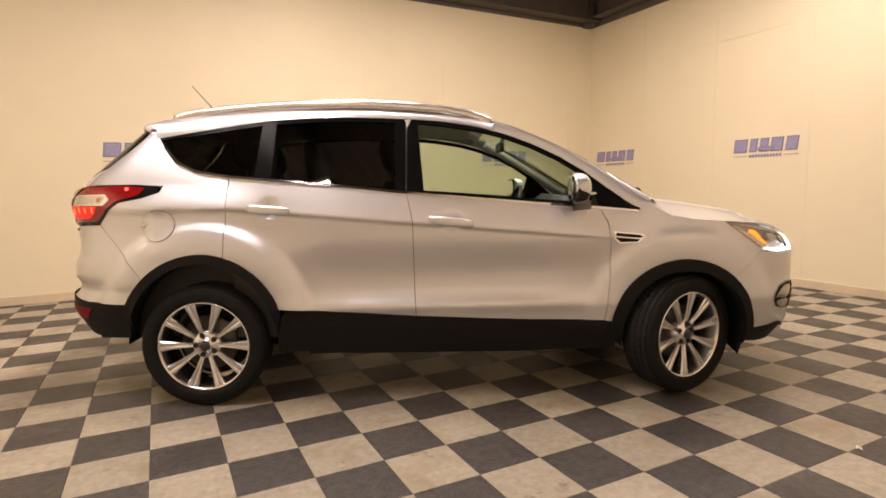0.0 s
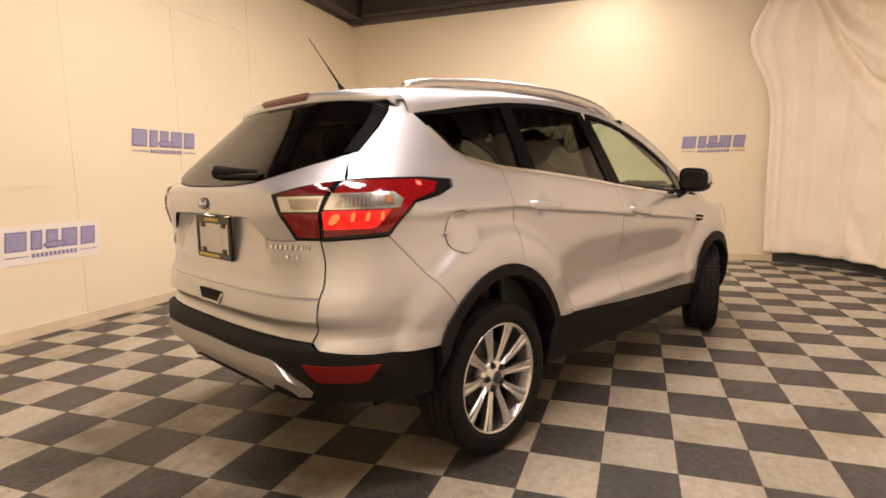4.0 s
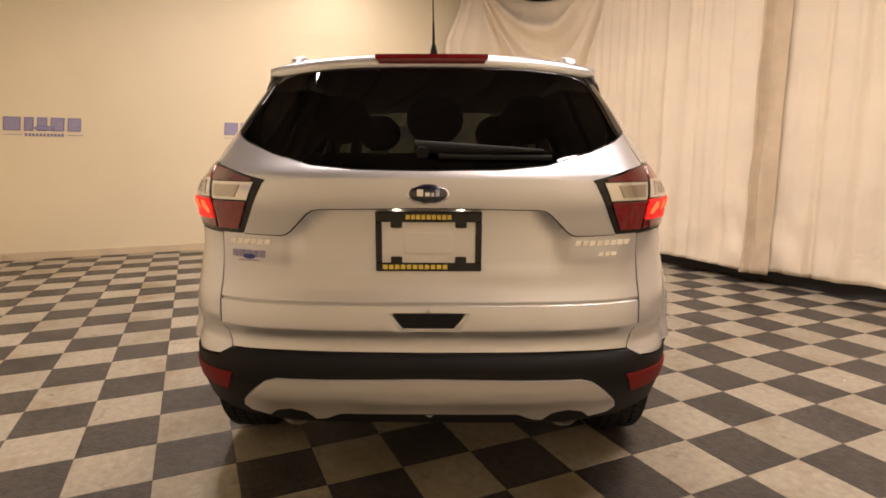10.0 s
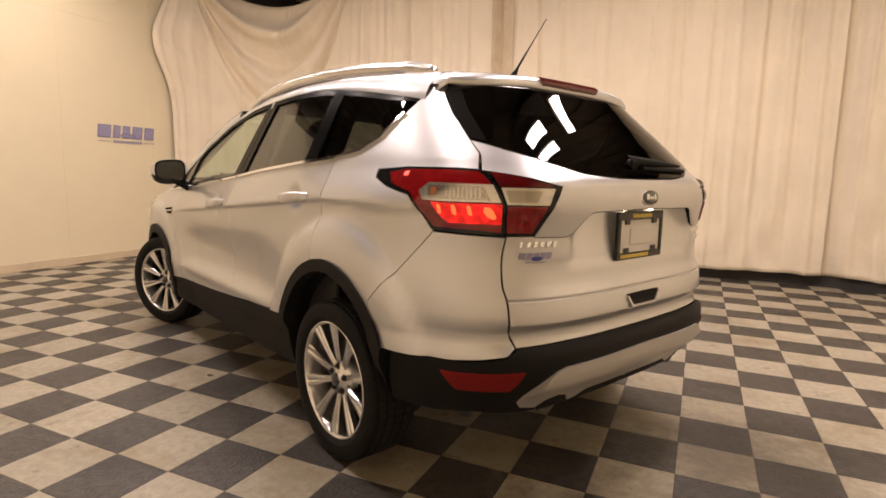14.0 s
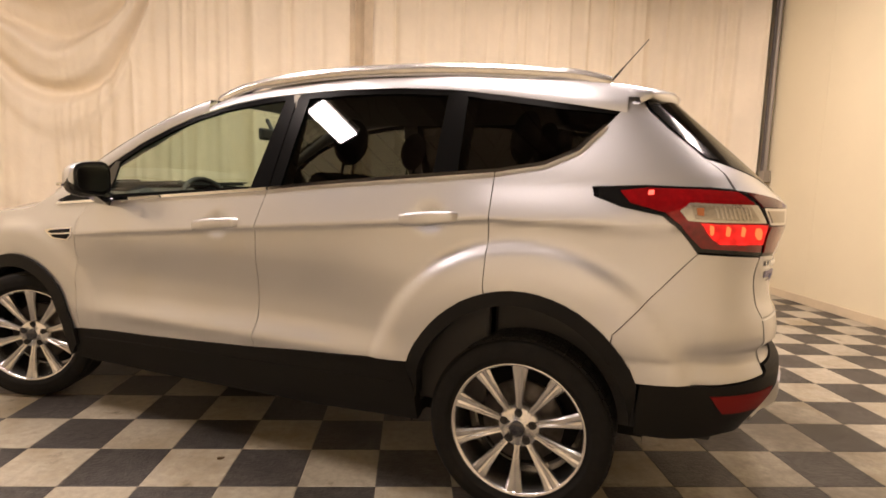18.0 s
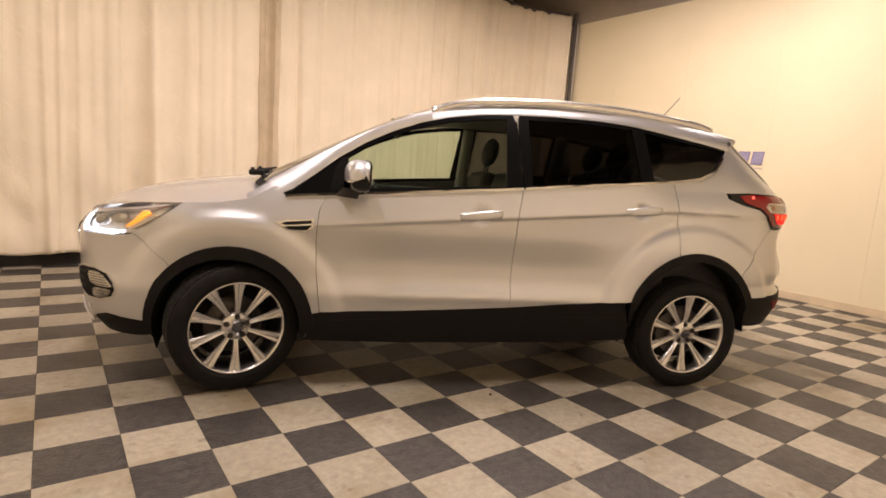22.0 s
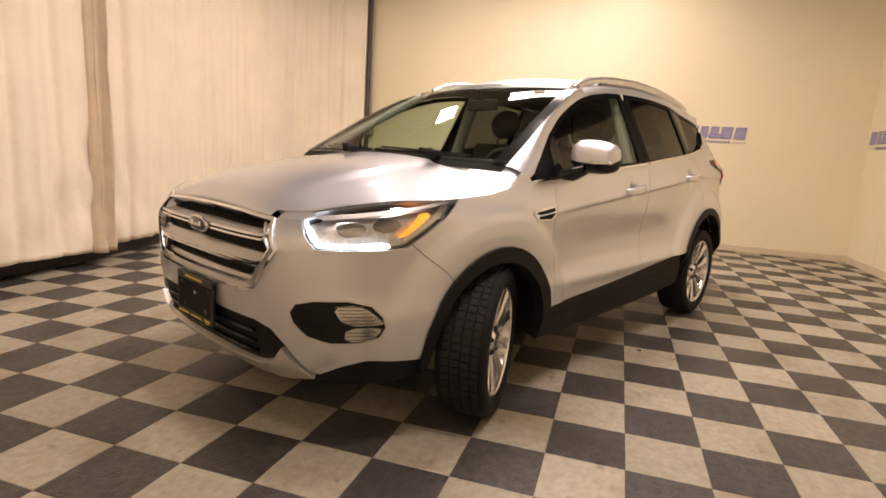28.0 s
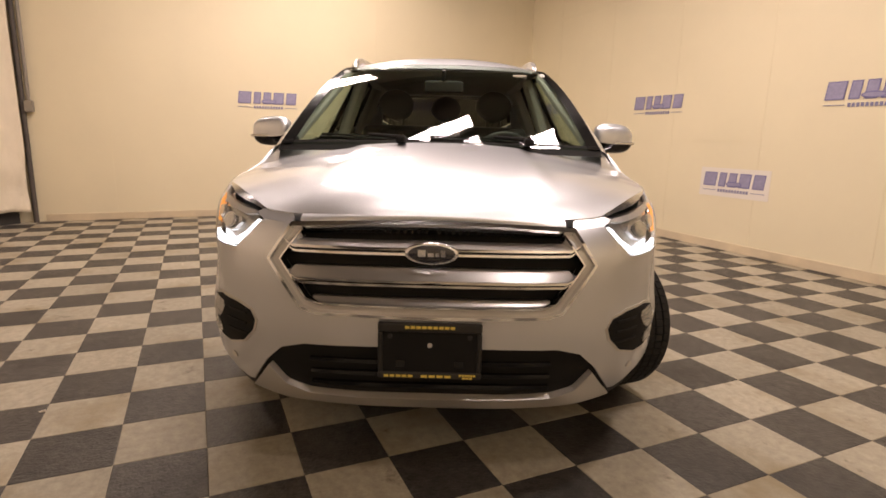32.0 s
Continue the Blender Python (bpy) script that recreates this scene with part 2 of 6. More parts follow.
beam("roof_beam_north", (WEST, NORTH - 0.12, TOP + 0.06), (EAST, NORTH - 0.12, TOP + 0.06), 0.2, 0.34, "dark steel roof beam along the wall top")
beam("roof_beam_east", (EAST - 0.12, SOUTH, TOP + 0.1), (EAST - 0.12, NORTH - 0.25, TOP + 0.1), 0.2, 0.34, "dark steel roof beam along the wall top")
for k, x in enumerate((-0.6, 2.0, 4.6)):
    beam("roof_joist_%d" % (k + 1), (x, SOUTH, 4.22), (x, NORTH - 0.25, 4.22), 0.16, 0.36, "dark steel roof joist")
# column stub in the corner
tagged(obj("corner_column", boxed((EAST - 0.22, NORTH - 0.16, TOP - 0.02), (EAST - 0.06, NORTH - 0.02, CEIL), 0.004), STEEL), "dark steel column stub above the wall corner", "column", kind="structure")

# baseboards, panel seams
for nm, lo, hi in (("baseboard_north", (WEST, NORTH - 0.012, 0), (EAST, NORTH, 0.095)), ("baseboard_east", (EAST - 0.012, 0.9, 0), (EAST, NORTH - 0.012, 0.095)),
                   ("baseboard_west", (WEST, 0.2, 0), (WEST + 0.012, NORTH - 0.012, 0.095))):
    tagged(obj(nm, boxed(lo, hi, 0.003), BASE), "low cream vinyl baseboard along the wall", "baseboard", kind="structure")
SEAM_X = (-2.35, -1.12, 0.1, 1.32, 2.54, 3.76, 4.98, 6.1)
for nm, axis, at in [("trim_north", 0, v) for v in SEAM_X] + [("trim_east", 1, v) for v in (0.2, 1.42, 2.64, 3.86, 5.08, 6.3)] + [("trim_west", 1, v) for v in (1.0, 2.22, 3.44, 4.66, 5.88, 7.1)]:
    if axis == 0:
        lo, hi = (at - 0.012, NORTH - 0.003, 0.095), (at + 0.012, NORTH, TOP)
    elif nm == "trim_east":
        lo, hi = (EAST - 0.003, at - 0.012, 0.095), (EAST, at + 0.012, TOP)
    else:
        lo, hi = (WEST, at - 0.012, 0.095), (WEST + 0.003, at + 0.012, TOP)
    tagged(obj(nm, boxed(lo, hi), WALL), "thin joint cover strip between wall panels", "trim", kind="structure")
for nm, lo, hi in (("trim_north_rail", (WEST, NORTH - 0.004, 3.05), (EAST, NORTH, 3.075)), ("trim_east_rail", (EAST - 0.004, SOUTH, 3.05), (EAST, NORTH - 0.004, 3.075)),
                   ("trim_north_low_rail", (WEST, NORTH - 0.004, 1.22), (1.3, NORTH, 1.24))):
    tagged(obj(nm, boxed(lo, hi), WALL), "thin level joint strip on the wall panels", "trim", kind="structure")


# ---- signs on the walls: plain slanted blocks, an oval and a small bar row ----
def letter_shape(bm, pts, y0, y1):
    """An upright plate from a side outline."""
    front = [bm.verts.new((x, y0, z)) for x, z in pts]
    back = [bm.verts.new((x, y1, z)) for x, z in pts]
    bm.faces.new(front)
    bm.faces.new(back[::-1])
    n = len(pts)
    for i in range(n):
        bm.faces.new((front[i], back[i], back[(i + 1) % n], front[(i + 1) % n]))


SIGN_FACE = material("sign_face", (0.31, 0.29, 0.43), 0.5, noise_scale=30, noise_amount=0.12)
SIGN_ROW = material("sign_small_row", (0.24, 0.23, 0.36), 0.5)


def wall_sign(m, width, card):
    """Five stand-alone slanted blocks, an oval over the middle and a row of small bars."""
    root = new("wall_sign")
    root.matrix_world = m
    tagged(root, "white card with a violet-blue dealer logo of slanted blocks" if card else "violet-blue dealer logo of slanted blocks on the wall", "sign", "signs on the walls")
    W = width
    h = W * 0.20
    z0 = W * 0.12
    if card:
        part("card", boxed((-W * 0.56, -0.003, -0.02), (W * 0.56, 0.0, z0 + h + 0.05), 0.001), CARD, root)
    d = -0.004
    spans = [(-0.5, -0.265), (-0.245, -0.105), (-0.085, 0.065), (0.085, 0.285), (0.305, 0.5)]
    s = 0.022 * W
    for i, (u, v) in enumerate(spans):
        a, b = u * W, v * W - s
        q = 0.0125 * W
        zc = z0 + h * 0.5

        def slant(x, z):
            return (x + s * (z - z0) / h, z)
        bm = bmesh.new()
        letter_shape(bm, [slant(a, z0), slant(b, z0), slant(b, z0 + h), slant(a, z0 + h)], d, d - 0.002)
        part("block", bm, SIGN_BLUE, root)
        bm = bmesh.new()
        letter_shape(bm, [slant(a + q, z0 + q), slant(b - q, z0 + q), slant(b - q, z0 + h - q), slant(a + q, z0 + h - q)], d - 0.002, d - 0.003)
        part("block_face", bm, SIGN_FACE, root)
    bm = bmesh.new()
    letter_shape(bm, [(0.015 * W + 0.13 * W * math.cos(k * math.tau / 24), z0 + 0.042 * W + 0.036 * W * math.sin(k * math.tau / 24)) for k in range(24)], d - 0.0036, d - 0.005)
    part("oval", bm, SIGN_BLUE, root)
    bm = bmesh.new()
    letter_shape(bm, [(0.015 * W + 0.112 * W * math.cos(k * math.tau / 24), z0 + 0.042 * W + 0.024 * W * math.sin(k * math.tau / 24)) for k in range(24)], d - 0.005, d - 0.006)
    part("oval_face", bm, SIGN_FACE, root)
    for a, b in ((-0.5, -0.27), (0.29, 0.5)):
        part("line", boxed((a * W, d - 0.002, 0.058 * W), (b * W, d, 0.066 * W)), SIGN_ROW, root)
    for k in range(11):
        a = (-0.24 + 0.046 * k) * W
        part("bar", boxed((a, d - 0.002, 0.04 * W), (a + 0.032 * W, d, 0.083 * W)), SIGN_ROW, root)
    return root


ZS = 1.505
SIGN_AT = [pose(-2.72, NORTH - 0.001, ZS), pose(-0.17, NORTH - 0.001, ZS), pose(2.33, NORTH - 0.001, ZS), pose(4.83, NORTH - 0.001, ZS)]
SIGN_AT += [pose(EAST - 0.001, y, ZS, 0, 0, -90) for y in (6.86, 4.36, 1.81)]
SIGN_AT += [pose(WEST + 0.001, y, ZS, 0, 0, 90) for y in (3.02, 5.57)]
for m in SIGN_AT:
    wall_sign(m, 0.82, False)
wall_sign(pose(1.06, NORTH - 0.001, 0.62), 0.78, True)


# ---- ceiling lamps ----
def lamp(x, y, z, rot, L=1.15, W=0.17, power=1.0):
    root = new("ceiling_lamp")
    root.matrix_world = pose(x, y, z, 0, 0, rot)
    tagged(root, "long white tube lamp hung under the dark roof", "ceiling lamp", "lamps under the roof")
    bm = bmesh.new()
    box(bm, (-L / 2, -W / 2, 0.02), (L / 2, W / 2, 0.08), 0.006)
    part("housing", bm, material("lamp_housing", (0.7, 0.68, 0.62), 0.4), root)
    part("diffuser", boxed((-L / 2 + 0.02, -W / 2 + 0.015, -0.012), (L / 2 - 0.02, W / 2 - 0.015, 0.02), 0.01), LAMP, root)
    for s in (-0.35 * L, 0.35 * L):
        bm = bmesh.new()
        rod(bm, (s, 0, 0.08), (s, 0, CEIL - z), 0.004, 8)
        part("hanger", bm, STEEL, root)
    d = bpy.data.lights.new("lamp_light", "AREA")
    d.shape, d.size, d.size_y, d.energy, d.color = "RECTANGLE", L, W, LAMP_W * power * (L / 1.15) ** 0.5, (1.0, 0.82, 0.755)
    lo = new("lamp_light", d)
    lo.parent = root
    lo.location = (0, 0, -0.02)
    return root


LAMP_W = 42.5
LAMPS_AT = [(-0.78, 3.07, 90), (-1.10, 3.07, 90), (1.0, 3.75, 90), (1.32, 3.75, 90), (3.2, 2.9, 90)]
for x, y, r in LAMPS_AT:
    lamp(x, y, 4.1, r)
lamp(-0.80, 1.42, 4.1, 0, 0.45, 0.3)
lamp(5.5, 3.2, 4.1, 90, 0.55, 0.3)
for x, y in ((4.1, 4.7), (1.65, 5.15)):
    lamp(x, y, 4.1, 90, 0.55, 0.3, 2.0)
lamp(-1.9, 4.3, 4.1, 90, 0.55, 0.3)

# ---- curtain along the south side ----
CURTAIN = [(6.52, 1.12), (6.2, 0.62), (5.5, 0.18), (4.5, 0.08), (3.4, 0.02), (2.1, -0.1), (0.8, -0.3), (-0.6, -0.62), (-1.6, -0.7), (-2.5, -0.5), (-3.1, 0.06)]


def along(pts, n):
    """n points at even steps along a smooth line through pts."""
    ps = [Vector((*p, 0)) for p in pts]
    fine = []
    for i in range(len(ps) - 1):
        p0, p1, p2, p3 = ps[max(i - 1, 0)], ps[i], ps[i + 1], ps[min(i + 2, len(ps) - 1)]
        for k in range(20):
            t = k / 20
            fine.append(0.5 * (2 * p1 + (p2 - p0) * t + (2 * p0 - 5 * p1 + 4 * p2 - p3) * t * t + (3 * p1 - p0 - 3 * p2 + p3) * t ** 3))
    fine.append(ps[-1])
    d = [0.0]
    for a, b in zip(fine, fine[1:]):
        d.append(d[-1] + (b - a).length)
    out = []
    for k in range(n):
        s = d[-1] * k / (n - 1)
        i = max(j for j in range(len(d) - 1) if d[j] <= s + 1e-9)
        f = (s - d[i]) / max(d[i + 1] - d[i], 1e-9)
        p = fine[i].lerp(fine[i + 1], f)
        t = (fine[i + 1] - fine[i]).normalized()
        out.append((p, Vector((-t.y, t.x, 0)), s))
    return out


def curtain_panel(pts, seed, top, foot, swag=False, n=320):
    """A hung cloth: uneven upright folds, soft creases low down and an uneven hem."""
    rows = 110 if swag else 80
    line = along(pts, n)
    rnd = random.Random(int(seed * 10))
    # folds of uneven spacing, height and sharpness
    folds, s = [], 0.05
    while s < line[-1][2]:
        folds.append((s, rnd.uniform(0.02, 0.065), rnd.uniform(-0.05, 0.065), rnd.uniform(-0.06, 0.06), rnd.random()))
        s += rnd.uniform(0.06, 0.24)
    for _ in range(int(line[-1][2] * 1.3)):
        folds.append((rnd.uniform(0, line[-1][2]), rnd.uniform(0.10, 0.22), rnd.uniform(-0.07, 0.09), rnd.uniform(-0.1, 0.1), rnd.random()))
    bm = bmesh.new()
    grid = []
    for j in range(rows):
        v = j / (rows - 1)
        row = []
        for p, nrm, s in line:
            hem = foot + 0.03 * noise.noise(Vector((s * 1.1, seed, 0))) + 0.015 * noise.noise(Vector((s * 4, seed, 3)))
            tp = top
            if swag:
                q = (s - 1.55) / 1.35
                tp = top - 0.55 * max(0.0, 1 - q * q)
            if seed > 17 and seed < 20:
                tp = top - 0.26 * s / line[-1][2]
            z = hem + (tp - hem) * v
            fold = 0.05 * noise.noise(Vector((s * 1.3, seed + 5, v * 0.4)))
            for c0, w, h, drift, fade in folds:
                u = (s - c0 - drift * v) / (w * (1.25 - 0.35 * v))
                if abs(u) < 2.5:
                    fold += h * (0.35 + 0.65 * (v if fade > 0.35 else 1 - 0.6 * v)) * math.exp(-u * u)
            fold += 0.01 * noise.noise(Vector((s * 9, seed, v * 2.0))) + 0.030 * (1 - v) * noise.noise(Vector((s * 3.5, seed + 9, v * 6))) + 0.05 * (1 - v) ** 3 * noise.noise(Vector((s * 5 + v * 4, seed + 2, v * 11))) + 0.012 * abs(noise.noise(Vector((s * 2 + v * 5, seed + 7, v * 7 - s)))) * (1 - 0.5 * v)
            if swag:
                # swag: folds that sag between two hanging points
                sag = (top - z) / max(0.12, 1 - q * q)
                w = max(0.0, 1 - q * q) ** 0.5 * min(1.0, max(0.0, (2.7 - sag) / 0.7))
                ph = (sag - 0.62) / 0.72 + 0.18 * noise.noise(Vector((s * 1.5, z * 1.5, 4)))
                fold = fold * (1 - 0.8 * w) + w * (0.12 * math.cos(math.tau * ph) + 0.035 * math.cos(2.3 * math.tau * ph + 1 + s))
            q = p + nrm * fold
            if swag and s < 0.5:
                # the corner is folded over and hangs out along the wall
                flap = (1 - s / 0.5) * math.exp(-((z - 3.0) / 0.5) ** 2)
                q.y += 0.30 * flap
                q.x -= 0.10 * flap * (1 + math.sin(z * 9 + s * 8)) * (s / 0.5) + 0.03 * flap
            row.append(bm.verts.new((q.x, q.y, z)))
        grid.append(row)
    for j in range(rows - 1):
        for i in range(n - 1):
            bm.faces.new((grid[j][i], grid[j][i + 1], grid[j + 1][i + 1], grid[j + 1][i]))
    return bm


TAN = material("tan_hem_cloth", (0.66, 0.55, 0.395), 0.9, noise_scale=4, noise_amount=0.12, bump=0.08, bump_scale=220)
spots = [(CURTAIN[:4] + [(3.4, 0.08), (2.4, 0.05), (2.03, -0.01), (1.93, -0.05)], 3.1, "cream canvas curtain with a gathered upper corner hung off the floor"),
         ([(1.84, -0.05), (1.6, -0.12), (0.8, -0.3), (-0.6, -0.62), (-1.3, -0.7), (-1.82, -0.66)], 10.1, "cream canvas curtain in long upright folds with a tan edge"),
         ([(-1.74, -0.74), (-2.0, -0.7), (-2.5, -0.5), (-3.1, 0.06)], 17.1, "cream canvas curtain in upright folds reaching the wall pipe")]
for k, (pts, seed, label) in enumerate(spots):
    ob = obj("curtain", curtain_panel(pts, seed, 4.2, 0.14, k == 0), CLOTH, True)
    so = ob.modifiers.new("thick", "SOLIDIFY")
    so.thickness = 0.004
    tagged(ob, label, "curtain", "curtains along the room")
    if k == 1:
        e = obj("edge_band", curtain_panel([(2.06, 0.0), (2.0, 0.08), (1.95, 0.02), (1.89, 0.09), (1.78, -0.02)], 21.3, 4.2, 0.12, n=90), TAN, True)
        e.parent = ob
        so = e.modifiers.new("thick", "SOLIDIFY")
        so.thickness = 0.004
# rail and posts
bm = bmesh.new()
rl = along([(x, y - 0.05) for x, y in CURTAIN], 60)
for (a, _, _), (b, _, _) in zip(rl, rl[1:]):
    rod(bm, (a.x, a.y, 4.23 - 0.26 * max(0, -1.8 - a.x) / 1.3), (b.x, b.y, 4.23 - 0.26 * max(0, -1.8 - b.x) / 1.3), 0.035, 8)
tagged(obj("curtain_rail", bm, STEEL), "dark steel rail that carries the canvas curtain", "curtain rail", kind="structure")
bm = bmesh.new()
ln = along([(x, y - 0.12) for x, y in CURTAIN], 80)
for (a, na, _), (b, nb, _) in zip(ln, ln[1:]):
    vs = [bm.verts.new(v) for v in ((a.x, a.y, 0), (b.x, b.y, 0), (b.x, b.y, 0.3), (a.x, a.y, 0.3), (a.x, a.y - 0.03, 0), (b.x, b.y - 0.03, 0), (b.x, b.y - 0.03, 0.3), (a.x, a.y - 0.03, 0.3))]
    bm.faces.new(vs[:4])
    bm.faces.new((vs[3], vs[2], vs[6], vs[7]))
    bm.faces.new(vs[7:3:-1])
tagged(obj("curtain_kerb", bm, BLACKBASE), "low black rubber kerb behind the curtain hem", "kerb", kind="structure")
pipe = new("wall_pipe")
pipe.location = (WEST + 0.06, 0.17, 0)
tagged(pipe, "thin grey conduit pipe with a small box on the wall", "pipe")
bm = bmesh.new()
rod(bm, (0, 0, 1.5), (0, 0, TOP), 0.022, 12)
part("conduit", bm, GREYPIPE, pipe)
part("box", boxed((-0.045, -0.045, 1.38), (0.045, 0.045, 1.52), 0.006), GREYPIPE, pipe)
tagged(obj("curtain_post", rod(bmesh.new(), (WEST + 0.05, 0.1, 0), (WEST + 0.05, 0.1, 4.0), 0.03, 12), STEEL), "dark upright steel post at the curtain's end", "post", kind="structure")

# ---- car materials ----
def paint_material():
    m = material("silver_paint", (0.645, 0.652, 0.675), 0.4, metal=0.84, coat=1.0, spec=0.1)
    nt = m.node_tree
    b = nt.nodes["Principled BSDF"]
    tc = nt.nodes.new("ShaderNodeTexCoord")
    n = nt.nodes.new("ShaderNodeTexNoise")
    n.inputs["Scale"].default_value = 900
    nt.links.new(tc.outputs["Object"], n.inputs["Vector"])
    r = nt.nodes.new("ShaderNodeMapRange")
    r.inputs["To Min"].default_value, r.inputs["To Max"].default_value = 0.34, 0.44
    nt.links.new(n.outputs["Fac"], r.inputs["Value"])
    nt.links.new(r.outputs["Result"], b.inputs["Roughness"])
    return m


def glass_material(name, tint, gloss=1.0):
    """A thin pane: tinted see-through with a Fresnel mirror on top."""
    m = bpy.data.materials.new(name)
    m.use_nodes = True
    nt = m.node_tree
    nt.nodes.clear()
    out = nt.nodes.new("ShaderNodeOutputMaterial")
    mix = nt.nodes.new("ShaderNodeMixShader")
    tr = nt.nodes.new("ShaderNodeBsdfTransparent")
    tr.inputs["Color"].default_value = (*tint, 1)
    gl = nt.nodes.new("ShaderNodeBsdfGlossy")
    gl.inputs["Roughness"].default_value = 0.015
    fr = nt.nodes.new("ShaderNodeLayerWeight")
    fr.inputs["Blend"].default_value = 0.5
    p5 = nt.nodes.new("ShaderNodeMath")
    p5.operation = "POWER"
    p5.inputs[1].default_value = 5.0
    k = nt.nodes.new("ShaderNodeMath")
    k.operation = "MULTIPLY_ADD"
    k.inputs[1].default_value = 0.93 * gloss
    k.inputs[2].default_value = 0.06 * gloss
    nt.links.new(fr.outputs["Facing"], p5.inputs[0])
    nt.links.new(p5.outputs["Value"], k.inputs[0])
    nt.links.new(k.outputs["Value"], mix.inputs["Fac"])
    nt.links.new(tr.outputs["BSDF"], mix.inputs[1])
    nt.links.new(gl.outputs["BSDF"], mix.inputs[2])
    nt.links.new(mix.outputs["Shader"], out.inputs["Surface"])
    return m


PAINT = paint_material()
CLAD = material("black_cladding", (0.0085, 0.008, 0.0075), 0.58, spec=0.18, noise_scale=200, noise_amount=0.15, bump=0.15, bump_scale=700)
SATIN = material("satin_silver", (0.60, 0.58, 0.55), 0.38, metal=0.7)
FOGLENS = material("fog_lens_glass", (0.42, 0.41, 0.39), 0.16, metal=0.85, coat=1.0, noise_scale=14, noise_amount=0.3)
FOGRIB = material("fog_lens_rib", (0.13, 0.125, 0.12), 0.25, metal=0.7, coat=1.0)
LAMPTOP = material("lamp_top_glass", (0.45, 0.44, 0.43), 0.15, metal=0.9, coat=1.0, noise_scale=30, noise_amount=0.3)
BAR = material("satin_grille_bar", (0.50, 0.49, 0.48), 0.30, metal=0.85)
LAMPBOWL = material("bright_lamp_bowl", (0.60, 0.59, 0.57), 0.28, metal=0.7, noise_scale=60, noise_amount=0.25)
CHROME = material("chrome", (0.80, 0.81, 0.83), 0.08, metal=1.0)
GLOSSBLACK = material("gloss_black", (0.008, 0.008, 0.008), 0.12, spec=0.4)
PILLAR = material("satin_black_pillar", (0.005, 0.005, 0.005), 0.22, spec=0.03)
MATTBLACK = material("matt_black", (0.010, 0.0095, 0.009), 0.8, spec=0.2)
HOLDER = material("holder_plastic", (0.018, 0.017, 0.016), 0.4, spec=0.4)
TREAD = material("tread_rubber", (0.016, 0.015, 0.014), 0.7, spec=0.25, noise_scale=40, noise_amount=0.25)
RUBBER = material("tyre_rubber", (0.0085, 0.008, 0.0075), 0.75, spec=0.22, noise_scale=30, noise_amount=0.25, bump=0.1, bump_scale=300)
ALLOY = material("machined_alloy", (0.74, 0.735, 0.735), 0.27, metal=1.0, noise_scale=60, noise_amount=0.05)
BRAKE = material("brake_disc", (0.09, 0.082, 0.078), 0.4, metal=0.9, noise_scale=40, noise_amount=0.2)
GLASS = glass_material("green_tinted_glass", (0.75, 0.84, 0.75))
GLASS_DARK = glass_material("privacy_glass", (0.10, 0.097, 0.088))
GLASS_REAR = glass_material("dark_rear_glass", (0.05, 0.049, 0.046))
CLEAR = glass_material("clear_lens", (0.92, 0.92, 0.92))
LENS_RED = material("red_lens", (0.20, 0.004, 0.006), 0.12, coat=1.0, spec=0.2, noise_scale=45, noise_amount=0.25)
REFLEX = material("reflex_red", (0.17, 0.012, 0.012), 0.5, spec=0.1, bump=0.15, bump_scale=400)
LENS_DARKRED = material("dark_red_lens", (0.10, 0.004, 0.006), 0.12, coat=1.0, spec=0.2)
LENS_WHITE = material("clear_ribbed_lens", (0.70, 0.68, 0.64), 0.2, metal=0.85, coat=1.0)
LENS_RIB = material("ribbed_clear_core", (0.48, 0.44, 0.39), 0.16, metal=0.85, coat=1.0, noise_scale=60, noise_amount=0.3)
BRAKE_GLOW = glow("lit_tail_lamp", (0.6, 0.008, 0.006), 0.5)
tex = BRAKE_GLOW.node_tree.nodes.new("ShaderNodeTexNoise")
tex.inputs["Scale"].default_value = 34
bulb = BRAKE_GLOW.node_tree.nodes.new("ShaderNodeMapRange")
bulb.inputs["From Min"].default_value, bulb.inputs["From Max"].default_value = 0.42, 0.68
bulb.inputs["To Min"].default_value, bulb.inputs["To Max"].default_value = 0.4, 1.5
crd = BRAKE_GLOW.node_tree.nodes.new("ShaderNodeTexCoord")
BRAKE_GLOW.node_tree.links.new(crd.outputs["Object"], tex.inputs["Vector"])
BRAKE_GLOW.node_tree.links.new(tex.outputs["Fac"], bulb.inputs["Value"])
BRAKE_GLOW.node_tree.links.new(bulb.outputs["Result"], BRAKE_GLOW.node_tree.nodes["Principled BSDF"].inputs["Emission Strength"])
BRAKE_GLOW.node_tree.nodes["Principled BSDF"].inputs["Emission Color"].default_value = (0.9, 0.014, 0.012, 1)
BRAKE_HOT = glow("lit_tail_segment", (1.0, 0.10, 0.07), 2.0)
RAIL = material("bright_rail", (0.74, 0.72, 0.69), 0.26, metal=0.85, noise_scale=20, noise_amount=0.04)
DRL_GLOW = glow("lit_daytime_lamp", (0.90, 0.93, 1.0), 5)
AMBER = glow("amber_lens", (1.0, 0.40, 0.035), 0.95)
HOUSING = material("lamp_housing_dark", (0.05, 0.047, 0.045), 0.25, metal=0.5)
SEAT = material("charcoal_seat", (0.024, 0.023, 0.022), 0.6, noise_scale=60, noise_amount=0.2, bump=0.2, bump_scale=300)
DASH = material("dash_plastic", (0.03, 0.029, 0.029), 0.55, bump=0.1, bump_scale=500)
TRIM_GREY = material("grey_pillar_trim", (0.46, 0.45, 0.42), 0.6)
BLUE = material("badge_blue", (0.006, 0.008, 0.022), 0.2, coat=1.0)
